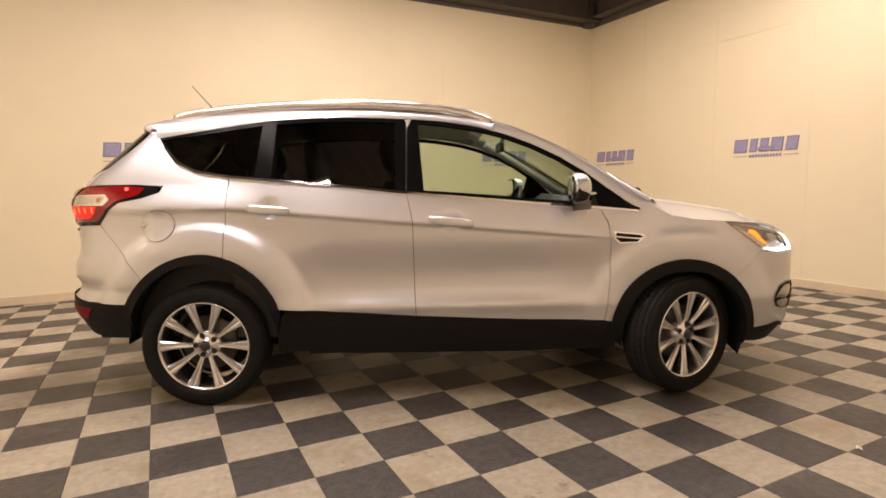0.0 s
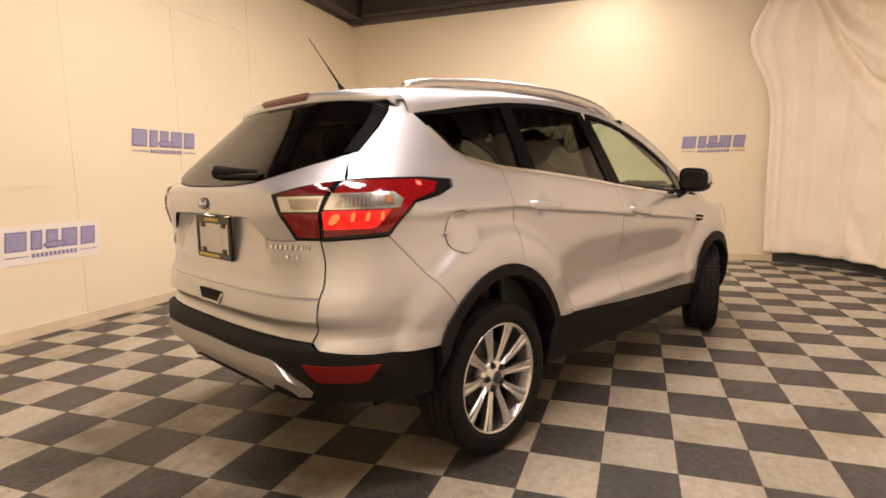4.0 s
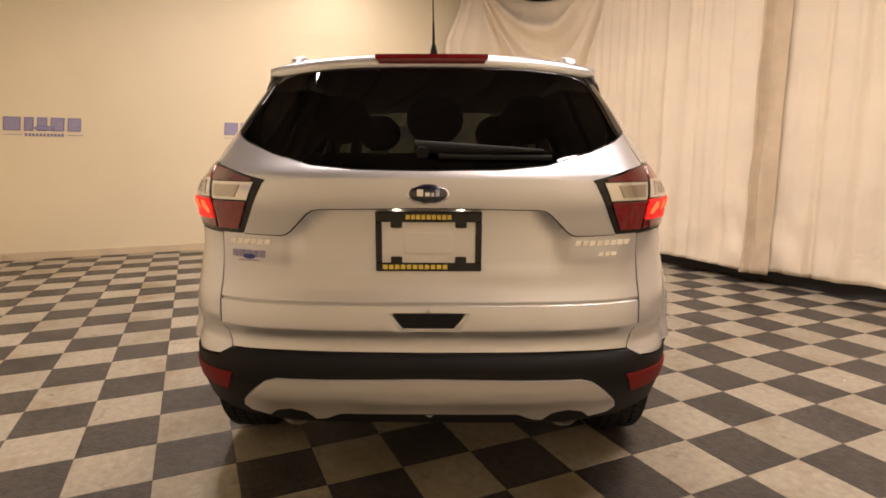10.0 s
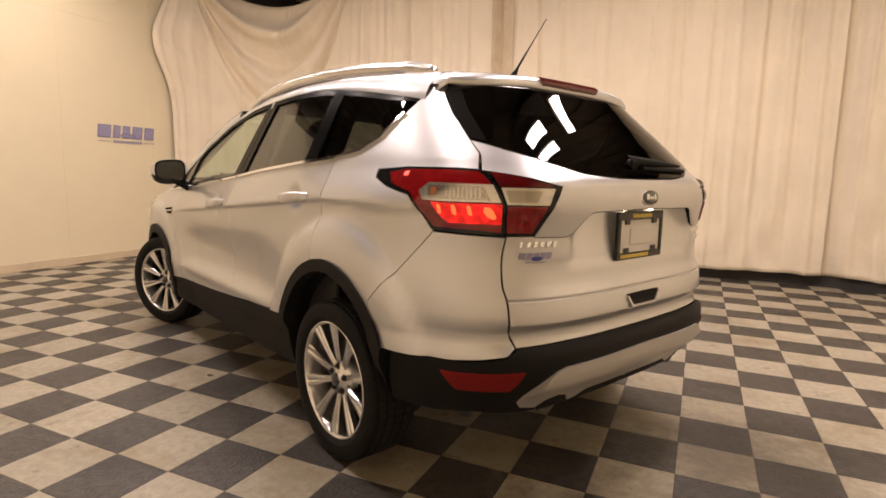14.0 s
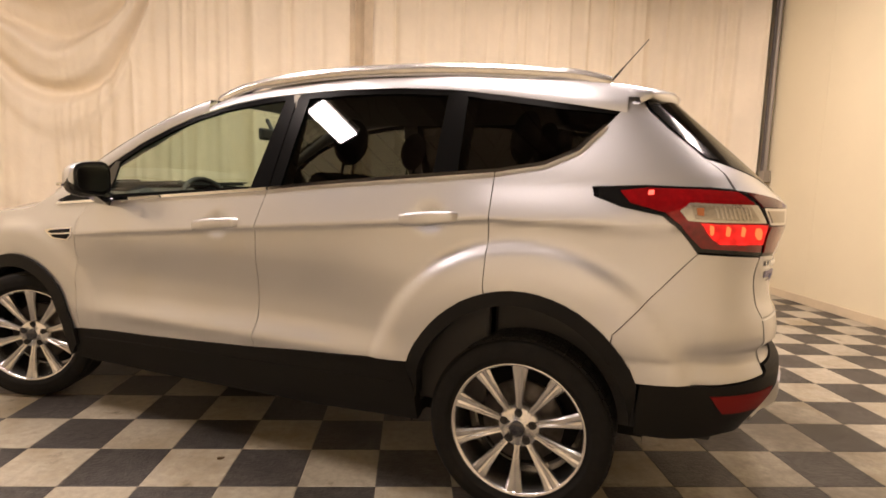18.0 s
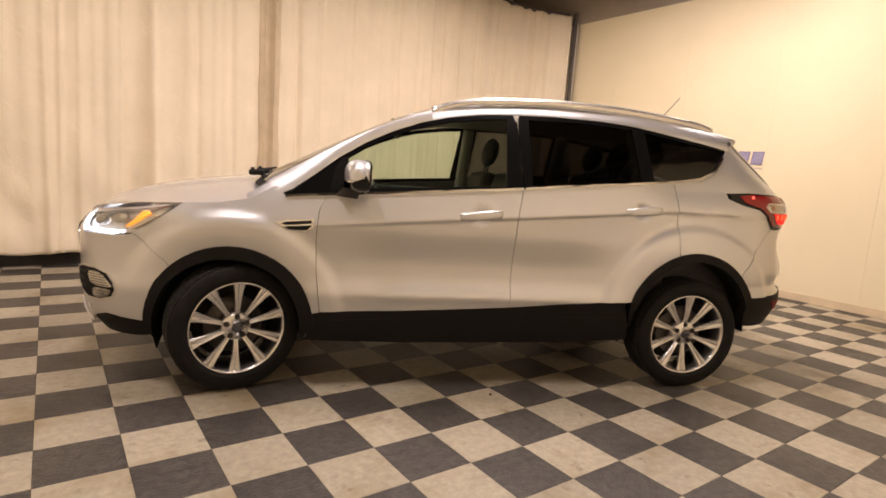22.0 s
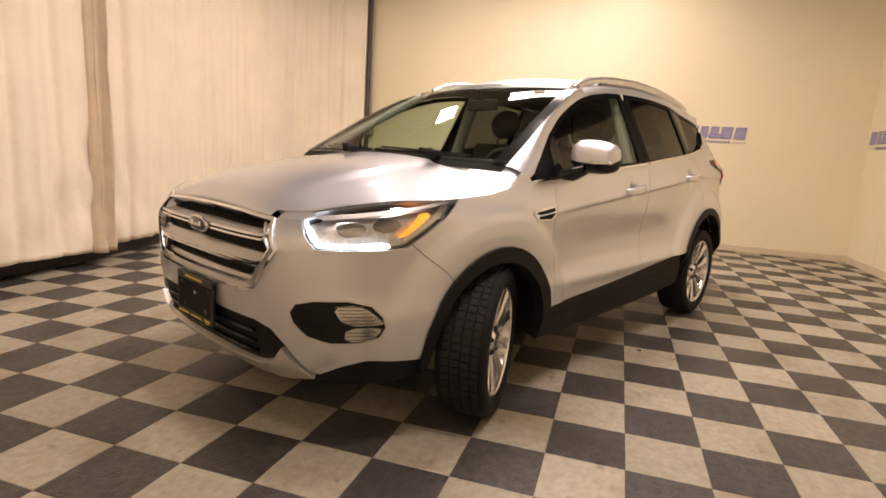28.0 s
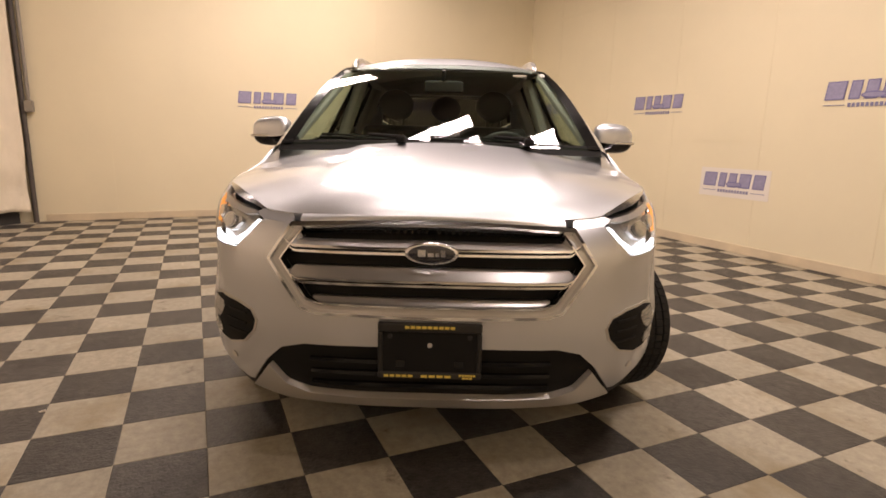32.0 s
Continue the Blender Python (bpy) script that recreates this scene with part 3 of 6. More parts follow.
YELLOW = material("yellow_print", (0.70, 0.54, 0.10), 0.5)
PLATE_WHITE = material("pale_plate", (0.68, 0.65, 0.60), 0.4)

# ---- the car: body surface ----
def curve_of(pts):
    """A smooth line through (t, value) points, with no overshoot."""
    t = np.array([p[0] for p in pts], float)
    v = np.array([p[1] for p in pts], float)
    d = np.diff(v) / np.diff(t)
    s = np.zeros(len(t))
    s[0], s[-1] = d[0], d[-1]
    for i in range(1, len(t) - 1):
        s[i] = 0 if d[i - 1] * d[i] <= 0 else 2 * d[i - 1] * d[i] / (d[i - 1] + d[i])

    def f(q):
        q = np.clip(np.asarray(q, float), t[0], t[-1])
        i = np.clip(np.searchsorted(t, q) - 1, 0, len(t) - 2)
        h = t[i + 1] - t[i]
        u = (q - t[i]) / h
        return (2 * u ** 3 - 3 * u ** 2 + 1) * v[i] + (u ** 3 - 2 * u ** 2 + u) * h * s[i] + (3 * u ** 2 - 2 * u ** 3) * v[i + 1] + (u ** 3 - u ** 2) * h * s[i + 1]
    return f


XCF, XCR = 0.9, -1.2
NF, MF, NR, MR = 4.6, 3.5, 4.5, 3.8
nose = curve_of([(0.15, 2.12), (0.25, 2.20), (0.35, 2.27), (0.45, 2.292), (0.58, 2.306), (0.72, 2.308), (0.8, 2.305), (0.88, 2.26), (0.95, 2.17), (1.05, 2.0), (1.3, 1.7)])
tail = curve_of([(0.15, -2.05), (0.30, -2.11), (0.40, -2.16), (0.5, -2.225), (0.56, -2.25), (0.62, -2.25), (0.645, -2.215), (0.69, -2.205), (0.725, -2.235), (0.80, -2.225), (0.86, -2.195), (0.93, -2.185),
                 (1.05, -2.21), (1.15, -2.228), (1.205, -2.222), (1.235, -2.19), (1.30, -2.125), (1.6, -1.80), (1.8, -1.6)])


def belt(x):
    return 1.168 - 0.093 * x


def crease(x):
    return 1.005 - 0.088 * x


def half_width(x, z):
    """Half the body's width at x, z, before the corners round off."""
    x = np.clip(np.asarray(x, float), XCR, XCF)
    z = np.asarray(z, float)
    zb, zc = belt(x), crease(x)
    w = np.clip((x + 0.95) / 0.45, 0, 1) * np.clip((0.98 - x) / 0.45, 0, 1)
    # lower door sculpture
    low = curve_of([(0.15, 0.80), (0.25, 0.86), (0.36, 0.892), (0.45, 0.903), (0.52, 0.908), (0.66, 0.905), (0.80, 0.905), (1.2, 0.905)])(z)
    sculpt = curve_of([(0.4, 0), (0.49, 0.001), (0.512, 0.004), (0.535, 0.016), (0.556, 0.013), (0.60, -0.010), (0.645, -0.023), (0.72, -0.026), (0.92, 0.0), (1.3, 0)])(z) * w
    body = low + sculpt
    # swell to the crease, tuck above it
    up = np.clip((z - (zc - 0.22)) / 0.22, 0, 1)
    body = body + 0.013 * up ** 1.6
    t = np.clip((z - zc) / (zb - zc), 0, 1)
    body = body - 0.056 * t
    # undercut beneath the crease
    k = np.clip((0.95 - x) / 0.35, 0, 1)
    body = body - 0.008 * k * np.clip((zc - z) / 0.014, 0, 1) * np.exp(-np.clip(zc - z - 0.014, 0, 1) / 0.12)
    # the front bumper spreads low down
    body = body + 0.018 * np.clip((x - 0.6) / 0.3, 0, 1) * (1 - np.clip((z - 0.40) / 0.30, 0, 1)) ** 2
    # the tail is drawn in above the crease
    body = body - np.clip((-0.6 - x) / 0.6, 0, 1) * curve_of([(0.8, 0), (0.86, 0.002), (1.0, 0.026), (1.1, 0.034), (1.22, 0.034), (1.4, 0.032), (1.7, 0.034)])(z)
    q = np.clip((z - 1.11) / 0.18, 0, 1)
    body = body - 0.026 * np.clip((-0.96 - x) / 0.24, 0, 1) * q * q * (3 - 2 * q)
    g = np.clip(z - zb, 0, 1)
    body = body - 0.50 * g - 0.05 * g ** 2
    return body


def side_y(x, z):
    x, z = np.asarray(x, float), np.asarray(z, float)
    w = half_width(x, z)
    uf = np.clip((x - XCF) / (nose(z) - XCF), 0, 1)
    ur = np.clip((XCR - x) / (XCR - tail(z)), 0, 1)
    return w * np.where(x > XCF, (1 - uf ** NF) ** (1 / MF), np.where(x < XCR, (1 - ur ** NR) ** (1 / MR), 1))


def end_x(y, z, front):
    r = np.clip(np.abs(y) / half_width(XCF if front else XCR, z), 0, 1)
    if front:
        return XCF + (nose(z) - XCF) * (1 - r ** MF) ** (1 / NF)
    return XCR - (XCR - tail(z)) * (1 - r ** MR) ** (1 / NR)


def to_s(kind, a, z):
    """The running coordinate along the body: kind x: seen from the side; f, r: y seen from the front or rear."""
    if kind == "s":
        return a
    if kind == "x":
        y = float(side_y(a, z))
        x = a
    else:
        x, y = float(end_x(a, z, kind == "f")), a
    if x > XCF:
        return XCF + math.atan2(x - XCF, y)
    if x < XCR:
        return XCR - math.atan2(XCR - x, y)
    return x


def skin(s, z):
    """Places on the body (left half) from running coordinate and height."""
    s, z = np.asarray(s, float), np.asarray(z, float)
    mid = (s <= XCF) & (s >= XCR)
    fr = s > XCF
    phi = np.clip(np.where(fr, s - XCF, XCR - s), 0, math.pi / 2)
    a = np.where(fr, nose(z) - XCF, XCR - tail(z))
    w = np.where(fr, half_width(XCF, z), half_width(XCR, z))
    n, m = np.where(fr, NF, NR), np.where(fr, MF, MR)
    lo, hi = np.zeros_like(s), np.full_like(s, 2.5)
    sn, cs = np.sin(phi), np.cos(phi)
    for _ in range(34):
        r = (lo + hi) / 2
        f = (r * sn / a) ** n + (r * cs / w) ** m
        hi, lo = np.where(f > 1, r, hi), np.where(f > 1, lo, r)
    x = np.where(mid, s, np.where(fr, XCF + r * sn, XCR - r * sn))
    y = np.where(mid, half_width(s, z), r * cs)
    return np.stack([x, y, z], -1)


def skin_normal(s, z):
    e = 0.004
    a = skin(s + e, z) - skin(s - e, z)
    b = skin(s, z + e) - skin(s, z - e)
    n = np.cross(b, a)
    return n / np.maximum(np.linalg.norm(n, axis=1), 1e-9)[:, None]


def dense(poly, close=True):
    """Corners of a panel, with in-between points, as running coordinate and height."""
    out = []
    n = len(poly)
    for i in range(n if close else n - 1):
        p, q = poly[i], poly[(i + 1) % n]
        L = max(abs(p[1] - q[1]), abs(p[2] - q[2]))
        k = max(1, int(L / 0.03))
        for j in range(k):
            t = j / k
            if p[0] == q[0]:
                out.append((to_s(p[0], p[1] + (q[1] - p[1]) * t, p[2] + (q[2] - p[2]) * t), p[2] + (q[2] - p[2]) * t))
            else:
                a, b = to_s(*p), to_s(*q)
                out.append((a + (b - a) * t, p[2] + (q[2] - p[2]) * t))
    return out


def panel_mesh(poly, off=0.0, disp=None, step=0.026, thick=0.014, join=False, zlines=(), flip=False):
    """A sheet of the body skin cut to an outline, its rim turned inward. join: both halves in one sheet. flip: the right-hand half."""
    pts = dense(poly)
    cut = bmesh.new()
    vs = []
    for p in pts:
        if not vs or abs(p[0] - vs[-1].co.x) + abs(p[1] - vs[-1].co.y) > 1e-5:
            vs.append(cut.verts.new((p[0], p[1], 0)))
    cut.faces.new(vs)
    ss, zs = [p[0] for p in pts], [p[1] for p in pts]
    for k in range(int(min(ss) / step), int(max(ss) / step) + 1):
        if min(ss) < k * step < max(ss):
            bmesh.ops.bisect_plane(cut, geom=cut.verts[:] + cut.edges[:] + cut.faces[:], plane_co=(k * step + 1e-4, 0, 0), plane_no=(1, 0, 0))
    lean = 0.088 if disp is flare or disp is door_shape else 0.0
    heights = [k * step for k in range(int(min(zs) / step), int(max(zs) / step) + 1)] + list(zlines)
    for h in heights:
        if min(zs) - 0.2 < h < max(zs) + 0.2:
            bmesh.ops.bisect_plane(cut, geom=cut.verts[:] + cut.edges[:] + cut.faces[:], plane_co=(0, h + 1e-4, 0), plane_no=(lean, 1, 0))
    if lean:
        for dz in (0.0, -0.006, -0.014, -0.035):
            bmesh.ops.bisect_plane(cut, geom=cut.verts[:] + cut.edges[:] + cut.faces[:], plane_co=(0, 1.005 + dz, 0), plane_no=(0.088, 1, 0))
    cut.verts.index_update()
    s = np.array([v.co.x for v in cut.verts])
    z = np.array([v.co.y for v in cut.verts])
    P, N = skin(s, z), skin_normal(s, z)
    N *= np.where((N * (P - np.array([0, 0, 0.9]))).sum(1) < 0, -1, 1)[:, None]
    d = np.full(len(s), off)
    if disp is not None:
        d = d + disp(P[:, 0], P[:, 1], P[:, 2])
    Q = P + N * d[:, None]
    sides = (1, -1) if join else ((-1,) if flip else (1,))
    bm = bmesh.new()
    for sd in sides:
        m = np.array([1, sd, 1])
        top = [bm.verts.new(c) for c in Q * m]
        for f in cut.faces:
            loop = [top[v.index] for v in f.verts]
            nv = bm.faces.new(loop)
            nv.smooth = True
            nv.normal_update()
            c = sum((Vector(N[v.index] * m) for v in f.verts), Vector())
            if nv.normal.dot(c) < 0:
                nv.normal_flip()
        if thick:
            ed = [e for e in cut.edges if len(e.link_faces) == 1]
            if join:
                ed = [e for e in ed if max(abs(P[e.verts[0].index][1]), abs(P[e.verts[1].index][1])) > 0.002]
            for e in ed:
                i, j = e.verts[0].index, e.verts[1].index
                a, b = bm.verts.new(Q[i] * m), bm.verts.new(Q[j] * m)
                c, dd = bm.verts.new((Q[j] - N[j] * thick) * m), bm.verts.new((Q[i] - N[i] * thick) * m)
                bm.faces.new((a, b, c, dd))
    cut.free()
    if join:
        bmesh.ops.remove_doubles(bm, verts=[v for v in bm.verts if abs(v.co.y) < 0.002], dist=0.004)
    return bm


def sheet(name, poly, mat, parent, label="", **kw):
    """A panel on each flank."""
    pair = []
    for fl in (False, True):
        ob = obj(name, panel_mesh(poly, flip=fl, **kw), mat)
        ob.parent = parent[1 if fl else 0] if isinstance(parent, list) else parent
        if label:
            ob["label"] = label
        pair.append(ob)
    return pair


def whole(name, poly, mat, parent, label="", **kw):
    ob = obj(name, panel_mesh(poly, join=True, **kw), mat)
    ob.parent = parent
    if label:
        ob["label"] = label
    return ob


def X(*pts):
    return [("x", x, z) for x, z in pts]


def F(*pts):
    return [("f", y, z) for y, z in pts]


def B(*pts):
    return [("r", y, z) for y, z in pts]


def soft(poly, times=2):
    """The same outline with its corners rounded off."""
    pts = [(to_s(*p), p[2]) for p in poly]
    for _ in range(times):
        out = []
        for p, q in zip(pts, pts[1:] + pts[:1]):
            out.append((p[0] * 0.75 + q[0] * 0.25, p[1] * 0.75 + q[1] * 0.25))
            out.append((p[0] * 0.25 + q[0] * 0.75, p[1] * 0.25 + q[1] * 0.75))
        pts = out
    return [("s", a, z) for a, z in pts]


def arc(cx, cz, rx, rz, a0, a1, n=22):
    return [("x", cx + rx * math.cos(radians(a0 + (a1 - a0) * k / n)), cz + rz * math.sin(radians(a0 + (a1 - a0) * k / n))) for k in range(n + 1)]


def flare(x, y, z):
    """The body swells out towards the wheel arches."""
    d = 0.0
    for cx, cz, rx, rz in (FA, RA):
        r = np.sqrt(((x - cx) / rx) ** 2 + ((z - cz) / rz) ** 2)
        u = np.clip((1.40 - r) / 0.28, 0, 1)
        v = np.clip((1.40 - r) / 0.13, 0, 1)
        h = np.clip((z - 0.45) / 0.1, 0, 1) if cx < 0 else np.clip((z - 0.20) / 0.55, 0, 1)
        d = d + (0.016 * u + 0.022 * v * v * (3 - 2 * v)) * h * h * (3 - 2 * h) * (1 if cx < 0 else 0.75)
    return d


HANDLES = ((0.172, -0.079, 1.008, 1.036), (-0.845, -1.08, 1.090, 1.110))


def door_shape(x, y, z):
    """Arch flare and the round hollows behind the door handles."""
    d = flare(x, y, z)
    for x0, x1, z0, z1 in HANDLES:
        d = d - 0.022 * np.clip(1 - ((x - (x0 + x1) / 2) ** 2 + (z - (z0 + z1) / 2) ** 2) / 0.062 ** 2, 0, 1)
    return d


car = new("car")
car.matrix_world = CAR
tagged(car, "silver compact crossover car with black cladding and lit lamps", "car")

# outlines shared by neighbours
FA = (1.385, 0.345, 0.435, 0.448)
RA = (-1.335, 0.40, 0.445, 0.463)
DLO = [(1.13, 1.074), (1.018, 1.154), (0.859, 1.283), (0.708, 1.382), (0.551, 1.461), (0.389, 1.524), (0.222, 1.569), (0.015, 1.602), (-0.14, 1.615), (-0.49, 1.628), (-0.72, 1.626), (-0.94, 1.613), (-1.17, 1.586), (-1.40, 1.550), (-1.625, 1.512)]

fender = sheet("front_fender", X((0.922, 0.445), (0.9485, 0.668), (0.9555, 0.854), (0.9435, 1.005), (0.906, 1.078), (1.115, 1.060), (1.17, 1.12), (1.245, 1.075), (1.31, 1.039), (1.45, 1.014), (1.56, 1.005), (1.63, 1.0), (1.728, 0.925), (1.821, 0.863), (1.878, 0.830), (1.700, 0.694))
               + arc(*FA[:2], FA[2] - 0.02, FA[3] - 0.02, 46, 168), PAINT, car, disp=flare)
door_f = sheet("front_door", X((0.919, 0.447), (0.9455, 0.668), (0.9525, 0.854), (0.9405, 1.005), (0.9025, 1.082), (0.55, 1.113), (0.22, 1.144), (-0.11, 1.172), (-0.199, 1.180), (-0.1685, 1.034), (-0.1635, 0.808), (-0.1615, 0.624), (-0.1555, 0.493), (0.19, 0.473), (0.51, 0.457)), PAINT, car, disp=door_shape, step=0.02)
door_r = sheet("rear_door", X((-0.203, 1.182), (-0.1720, 1.034), (-0.1670, 0.808), (-0.1650, 0.624), (-0.159, 0.493), (-0.495, 0.521), (-0.885, 0.548)) + arc(*RA[:2], RA[2] - 0.02, RA[3] - 0.02, 20, 73)
               + X((-1.2015, 0.86), (-1.1965, 1.105), (-1.190, 1.280), (-0.83, 1.247), (-0.46, 1.213)), PAINT, car, disp=door_shape, step=0.02)
quarter = sheet("rear_quarter", X((-1.194, 1.2825), (-1.2, 1.107), (-1.205, 0.86)) + arc(*RA[:2], RA[2] - 0.02, RA[3] - 0.02, 74, 137)
                + X((-1.655, 0.752), (-1.90, 1.030), (-1.848, 1.098), (-1.786, 1.149), (-1.655, 1.173), (-1.56, 1.206), (-1.55, 1.240), (-1.72, 1.250), (-1.93, 1.249)) + B((0.715, 1.245), (0.6838, 1.30), (0.6771, 1.34), (0.6518, 1.45), (0.6257, 1.52), (0.582, 1.595))
                + X((-1.617, 1.60), (-1.617, 1.512), (-1.57, 1.453), (-1.487, 1.362), (-1.375, 1.312), (-1.21, 1.284)), PAINT, car, disp=flare, zlines=(1.1116, 1.104, 1.096, 1.085))
def cover_shape(x, y, z):
    """Arch flare and the undercut along the bumper's lower edge."""
    u = np.clip((0.692 - z) / 0.03, 0, 1)
    return flare(x, y, z) - 0.003 * u * u * (3 - 2 * u)


sheet("rear_bumper_cover", X((-1.657, 0.7495), (-1.902, 1.0275)) + B((0.765, 1.022), (0.680, 1.016), (0.6915, 0.848), (0.6895, 0.733), (0.656, 0.642), (0.70, 0.620), (0.76, 0.609)) + X((-2.0, 0.598), (-1.765, 0.594)) + arc(*RA[:2], RA[2] - 0.02, RA[3] - 0.02, 154, 138), PAINT, car, disp=cover_shape, zlines=(0.662, 0.67, 0.677, 0.685, 0.692))


def gate_shape(x, y, z):
    """The recess round the plate, and the pull-handle pocket."""
    top = 1.105
    half = 0.365 + np.clip((top - z) / 0.085, 0, 1) * 0.07
    side = np.clip((half - np.abs(y)) / 0.035, 0, 1)
    rec = np.where(z < top, np.clip((z - 0.90) / 0.20, 0, 1) ** 0.8, 0) * side
    ph = 0.075 + np.clip((z - 0.724) / 0.055, 0, 1) * 0.035
    pocket = ((z < 0.779) & (z > 0.724) & (np.abs(y) < ph)) * 0.03
    lip = np.where((z > 0.802) & (z < 0.809), 0.008, 0)
    brow = np.clip((z - 0.815) / 0.125, 0, 1) * np.clip((1.03 - z) / 0.07, 0, 1) * np.clip((0.69 - np.abs(y)) / 0.07, 0, 1)
    return -0.05 * rec - pocket - lip + 0.013 * brow


gate = whole("tailgate", B((0, 1.218), (0.22, 1.221), (0.364, 1.234), (0.4918, 1.268), (0.6111, 1.311), (0.6741, 1.345), (0.6809, 1.295), (0.71, 1.240), (0.688, 1.10), (0.6755, 1.018), (0.6855, 0.848), (0.6835, 0.733), (0.650, 0.643), (0.45, 0.648), (0, 0.646)),
             PAINT, car, disp=gate_shape, step=0.02, zlines=(1.102, 1.108, 0.724, 0.727, 0.776, 0.779, 0.801, 0.803, 0.808, 0.810, 0.815, 0.935, 0.945))
# broad trim wings beside the plate recess
for sd in (1, -1):
    part("tailgate_trim", panel_mesh(B((0.0, 1.197), (0.37, 1.195), (0.512, 1.182), (0.589, 1.021), (0.468, 1.019), (0.448, 1.023), (0.432, 1.033), (0.376, 1.089), (0.358, 1.100), (0.330, 1.104), (0.0, 1.109)), off=0.005, thick=0.05, flip=sd < 0), PAINT, gate)
    # thin matt black strip that draws the shade along the wings' lower edge
    part("trim_shade_strip", panel_mesh(B((0.0, 1.1095), (0.330, 1.1045), (0.358, 1.1005), (0.376, 1.0895), (0.432, 1.0335), (0.448, 1.0235), (0.468, 1.0195), (0.589, 1.0215), (0.5895, 1.0175), (0.467, 1.0155), (0.446, 1.0195), (0.429, 1.0305), (0.373, 1.0865), (0.356, 1.0970), (0.329, 1.1005), (0.0, 1.1055)), off=0.003, thick=0.03, flip=sd < 0), MATTBLACK, gate)
rear_glass = whole("rear_window", B((0, 1.222), (0.22, 1.225), (0.364, 1.238), (0.4918, 1.272), (0.6111, 1.316), (0.6732, 1.350), (0.647, 1.45), (0.6208, 1.52), (0.582, 1.586), (0.291, 1.592), (0, 1.594)), GLASS_REAR, car, "dark tinted rear window", off=0.002, thick=0.004)
for fl in (False, True):
    part("rear_window_border", panel_mesh(B((0.582, 1.586), (0.6208, 1.52), (0.647, 1.45), (0.6732, 1.350), (0.6402, 1.34), (0.613, 1.45), (0.5868, 1.52), (0.548, 1.586)), off=0.004, thick=0.004, flip=fl), GLOSSBLACK, rear_glass)

# front bumper
bumper = whole("front_bumper", F((0, 0.606), (0.372, 0.612), (0.430, 0.630), (0.532, 0.786), (0.462, 0.896), (0.573, 0.901), (0.614, 0.855), (0.664, 0.807)) + X((2.139, 0.806), (1.977, 0.809), (1.897, 0.817), (1.880, 0.828), (1.702, 0.6925)) + arc(*FA[:2], FA[2] - 0.02, FA[3] - 0.02, 45, 3)
               + F((0.79, 0.385), (0.73, 0.36), (0.655, 0.318), (0.63, 0.320), (0.56, 0.425), (0.50, 0.482), (0.42, 0.503), (0, 0.508)), PAINT, car, disp=lambda x, y, z: flare(x, y, z))
sheet("bumper_cap", F((0.462, 0.898), (0.572, 0.904), (0.606, 0.924), (0.57, 0.936), (0.49, 0.936), (0.465, 0.920)), PAINT, bumper, off=-0.004)
whole("lower_valance", F((0, 0.515), (0.42, 0.510), (0.51, 0.48), (0.64, 0.34), (0.70, 0.36)) + X((1.93, 0.375), (1.80, 0.372), (1.815, 0.27), (1.9, 0.258)) + F((0.62, 0.25), (0.4, 0.235), (0, 0.222)), CLAD, car, off=-0.012)
whole("front_skid_lip", F((0, 0.312), (0.25, 0.312), (0.41, 0.320), (0.49, 0.350), (0.545, 0.415), (0.612, 0.325), (0.632, 0.303), (0.50, 0.274), (0.25, 0.264), (0, 0.262)), SATIN, bumper, "satin silver lower lip", off=0.012, thick=0.03)
for k, z in enumerate((0.36, 0.405, 0.45)):
    whole("intake_slat", F((0, z + 0.008), (0.40, z + 0.006), (0.40, z - 0.006), (0, z - 0.008)), GLOSSBLACK, bumper, off=0.0, thick=0.02)

# grille
grille = whole("grille", F((0, 0.612), (0.37, 0.617), (0.425, 0.634), (0.526, 0.785), (0.455, 0.897), (0, 0.912)), MATTBLACK, car, "black slatted grille with chrome surround", off=-0.050)
HEX = ((0.0, 0.606), (0.374, 0.611), (0.428, 0.628), (0.534, 0.786), (0.462, 0.896))


def inward(d):
    """The grille's outline drawn in by d."""
    return [(y - d * ky, z + d * kz) for (y, z), ky, kz in zip(HEX, (0, 0.25, 0.62, 1.12, 0.95), (1, 1, 0.85, 0.04, -0.45))]


def band(d0, d1):
    return F(*(inward(d0) + inward(d1)[::-1]))


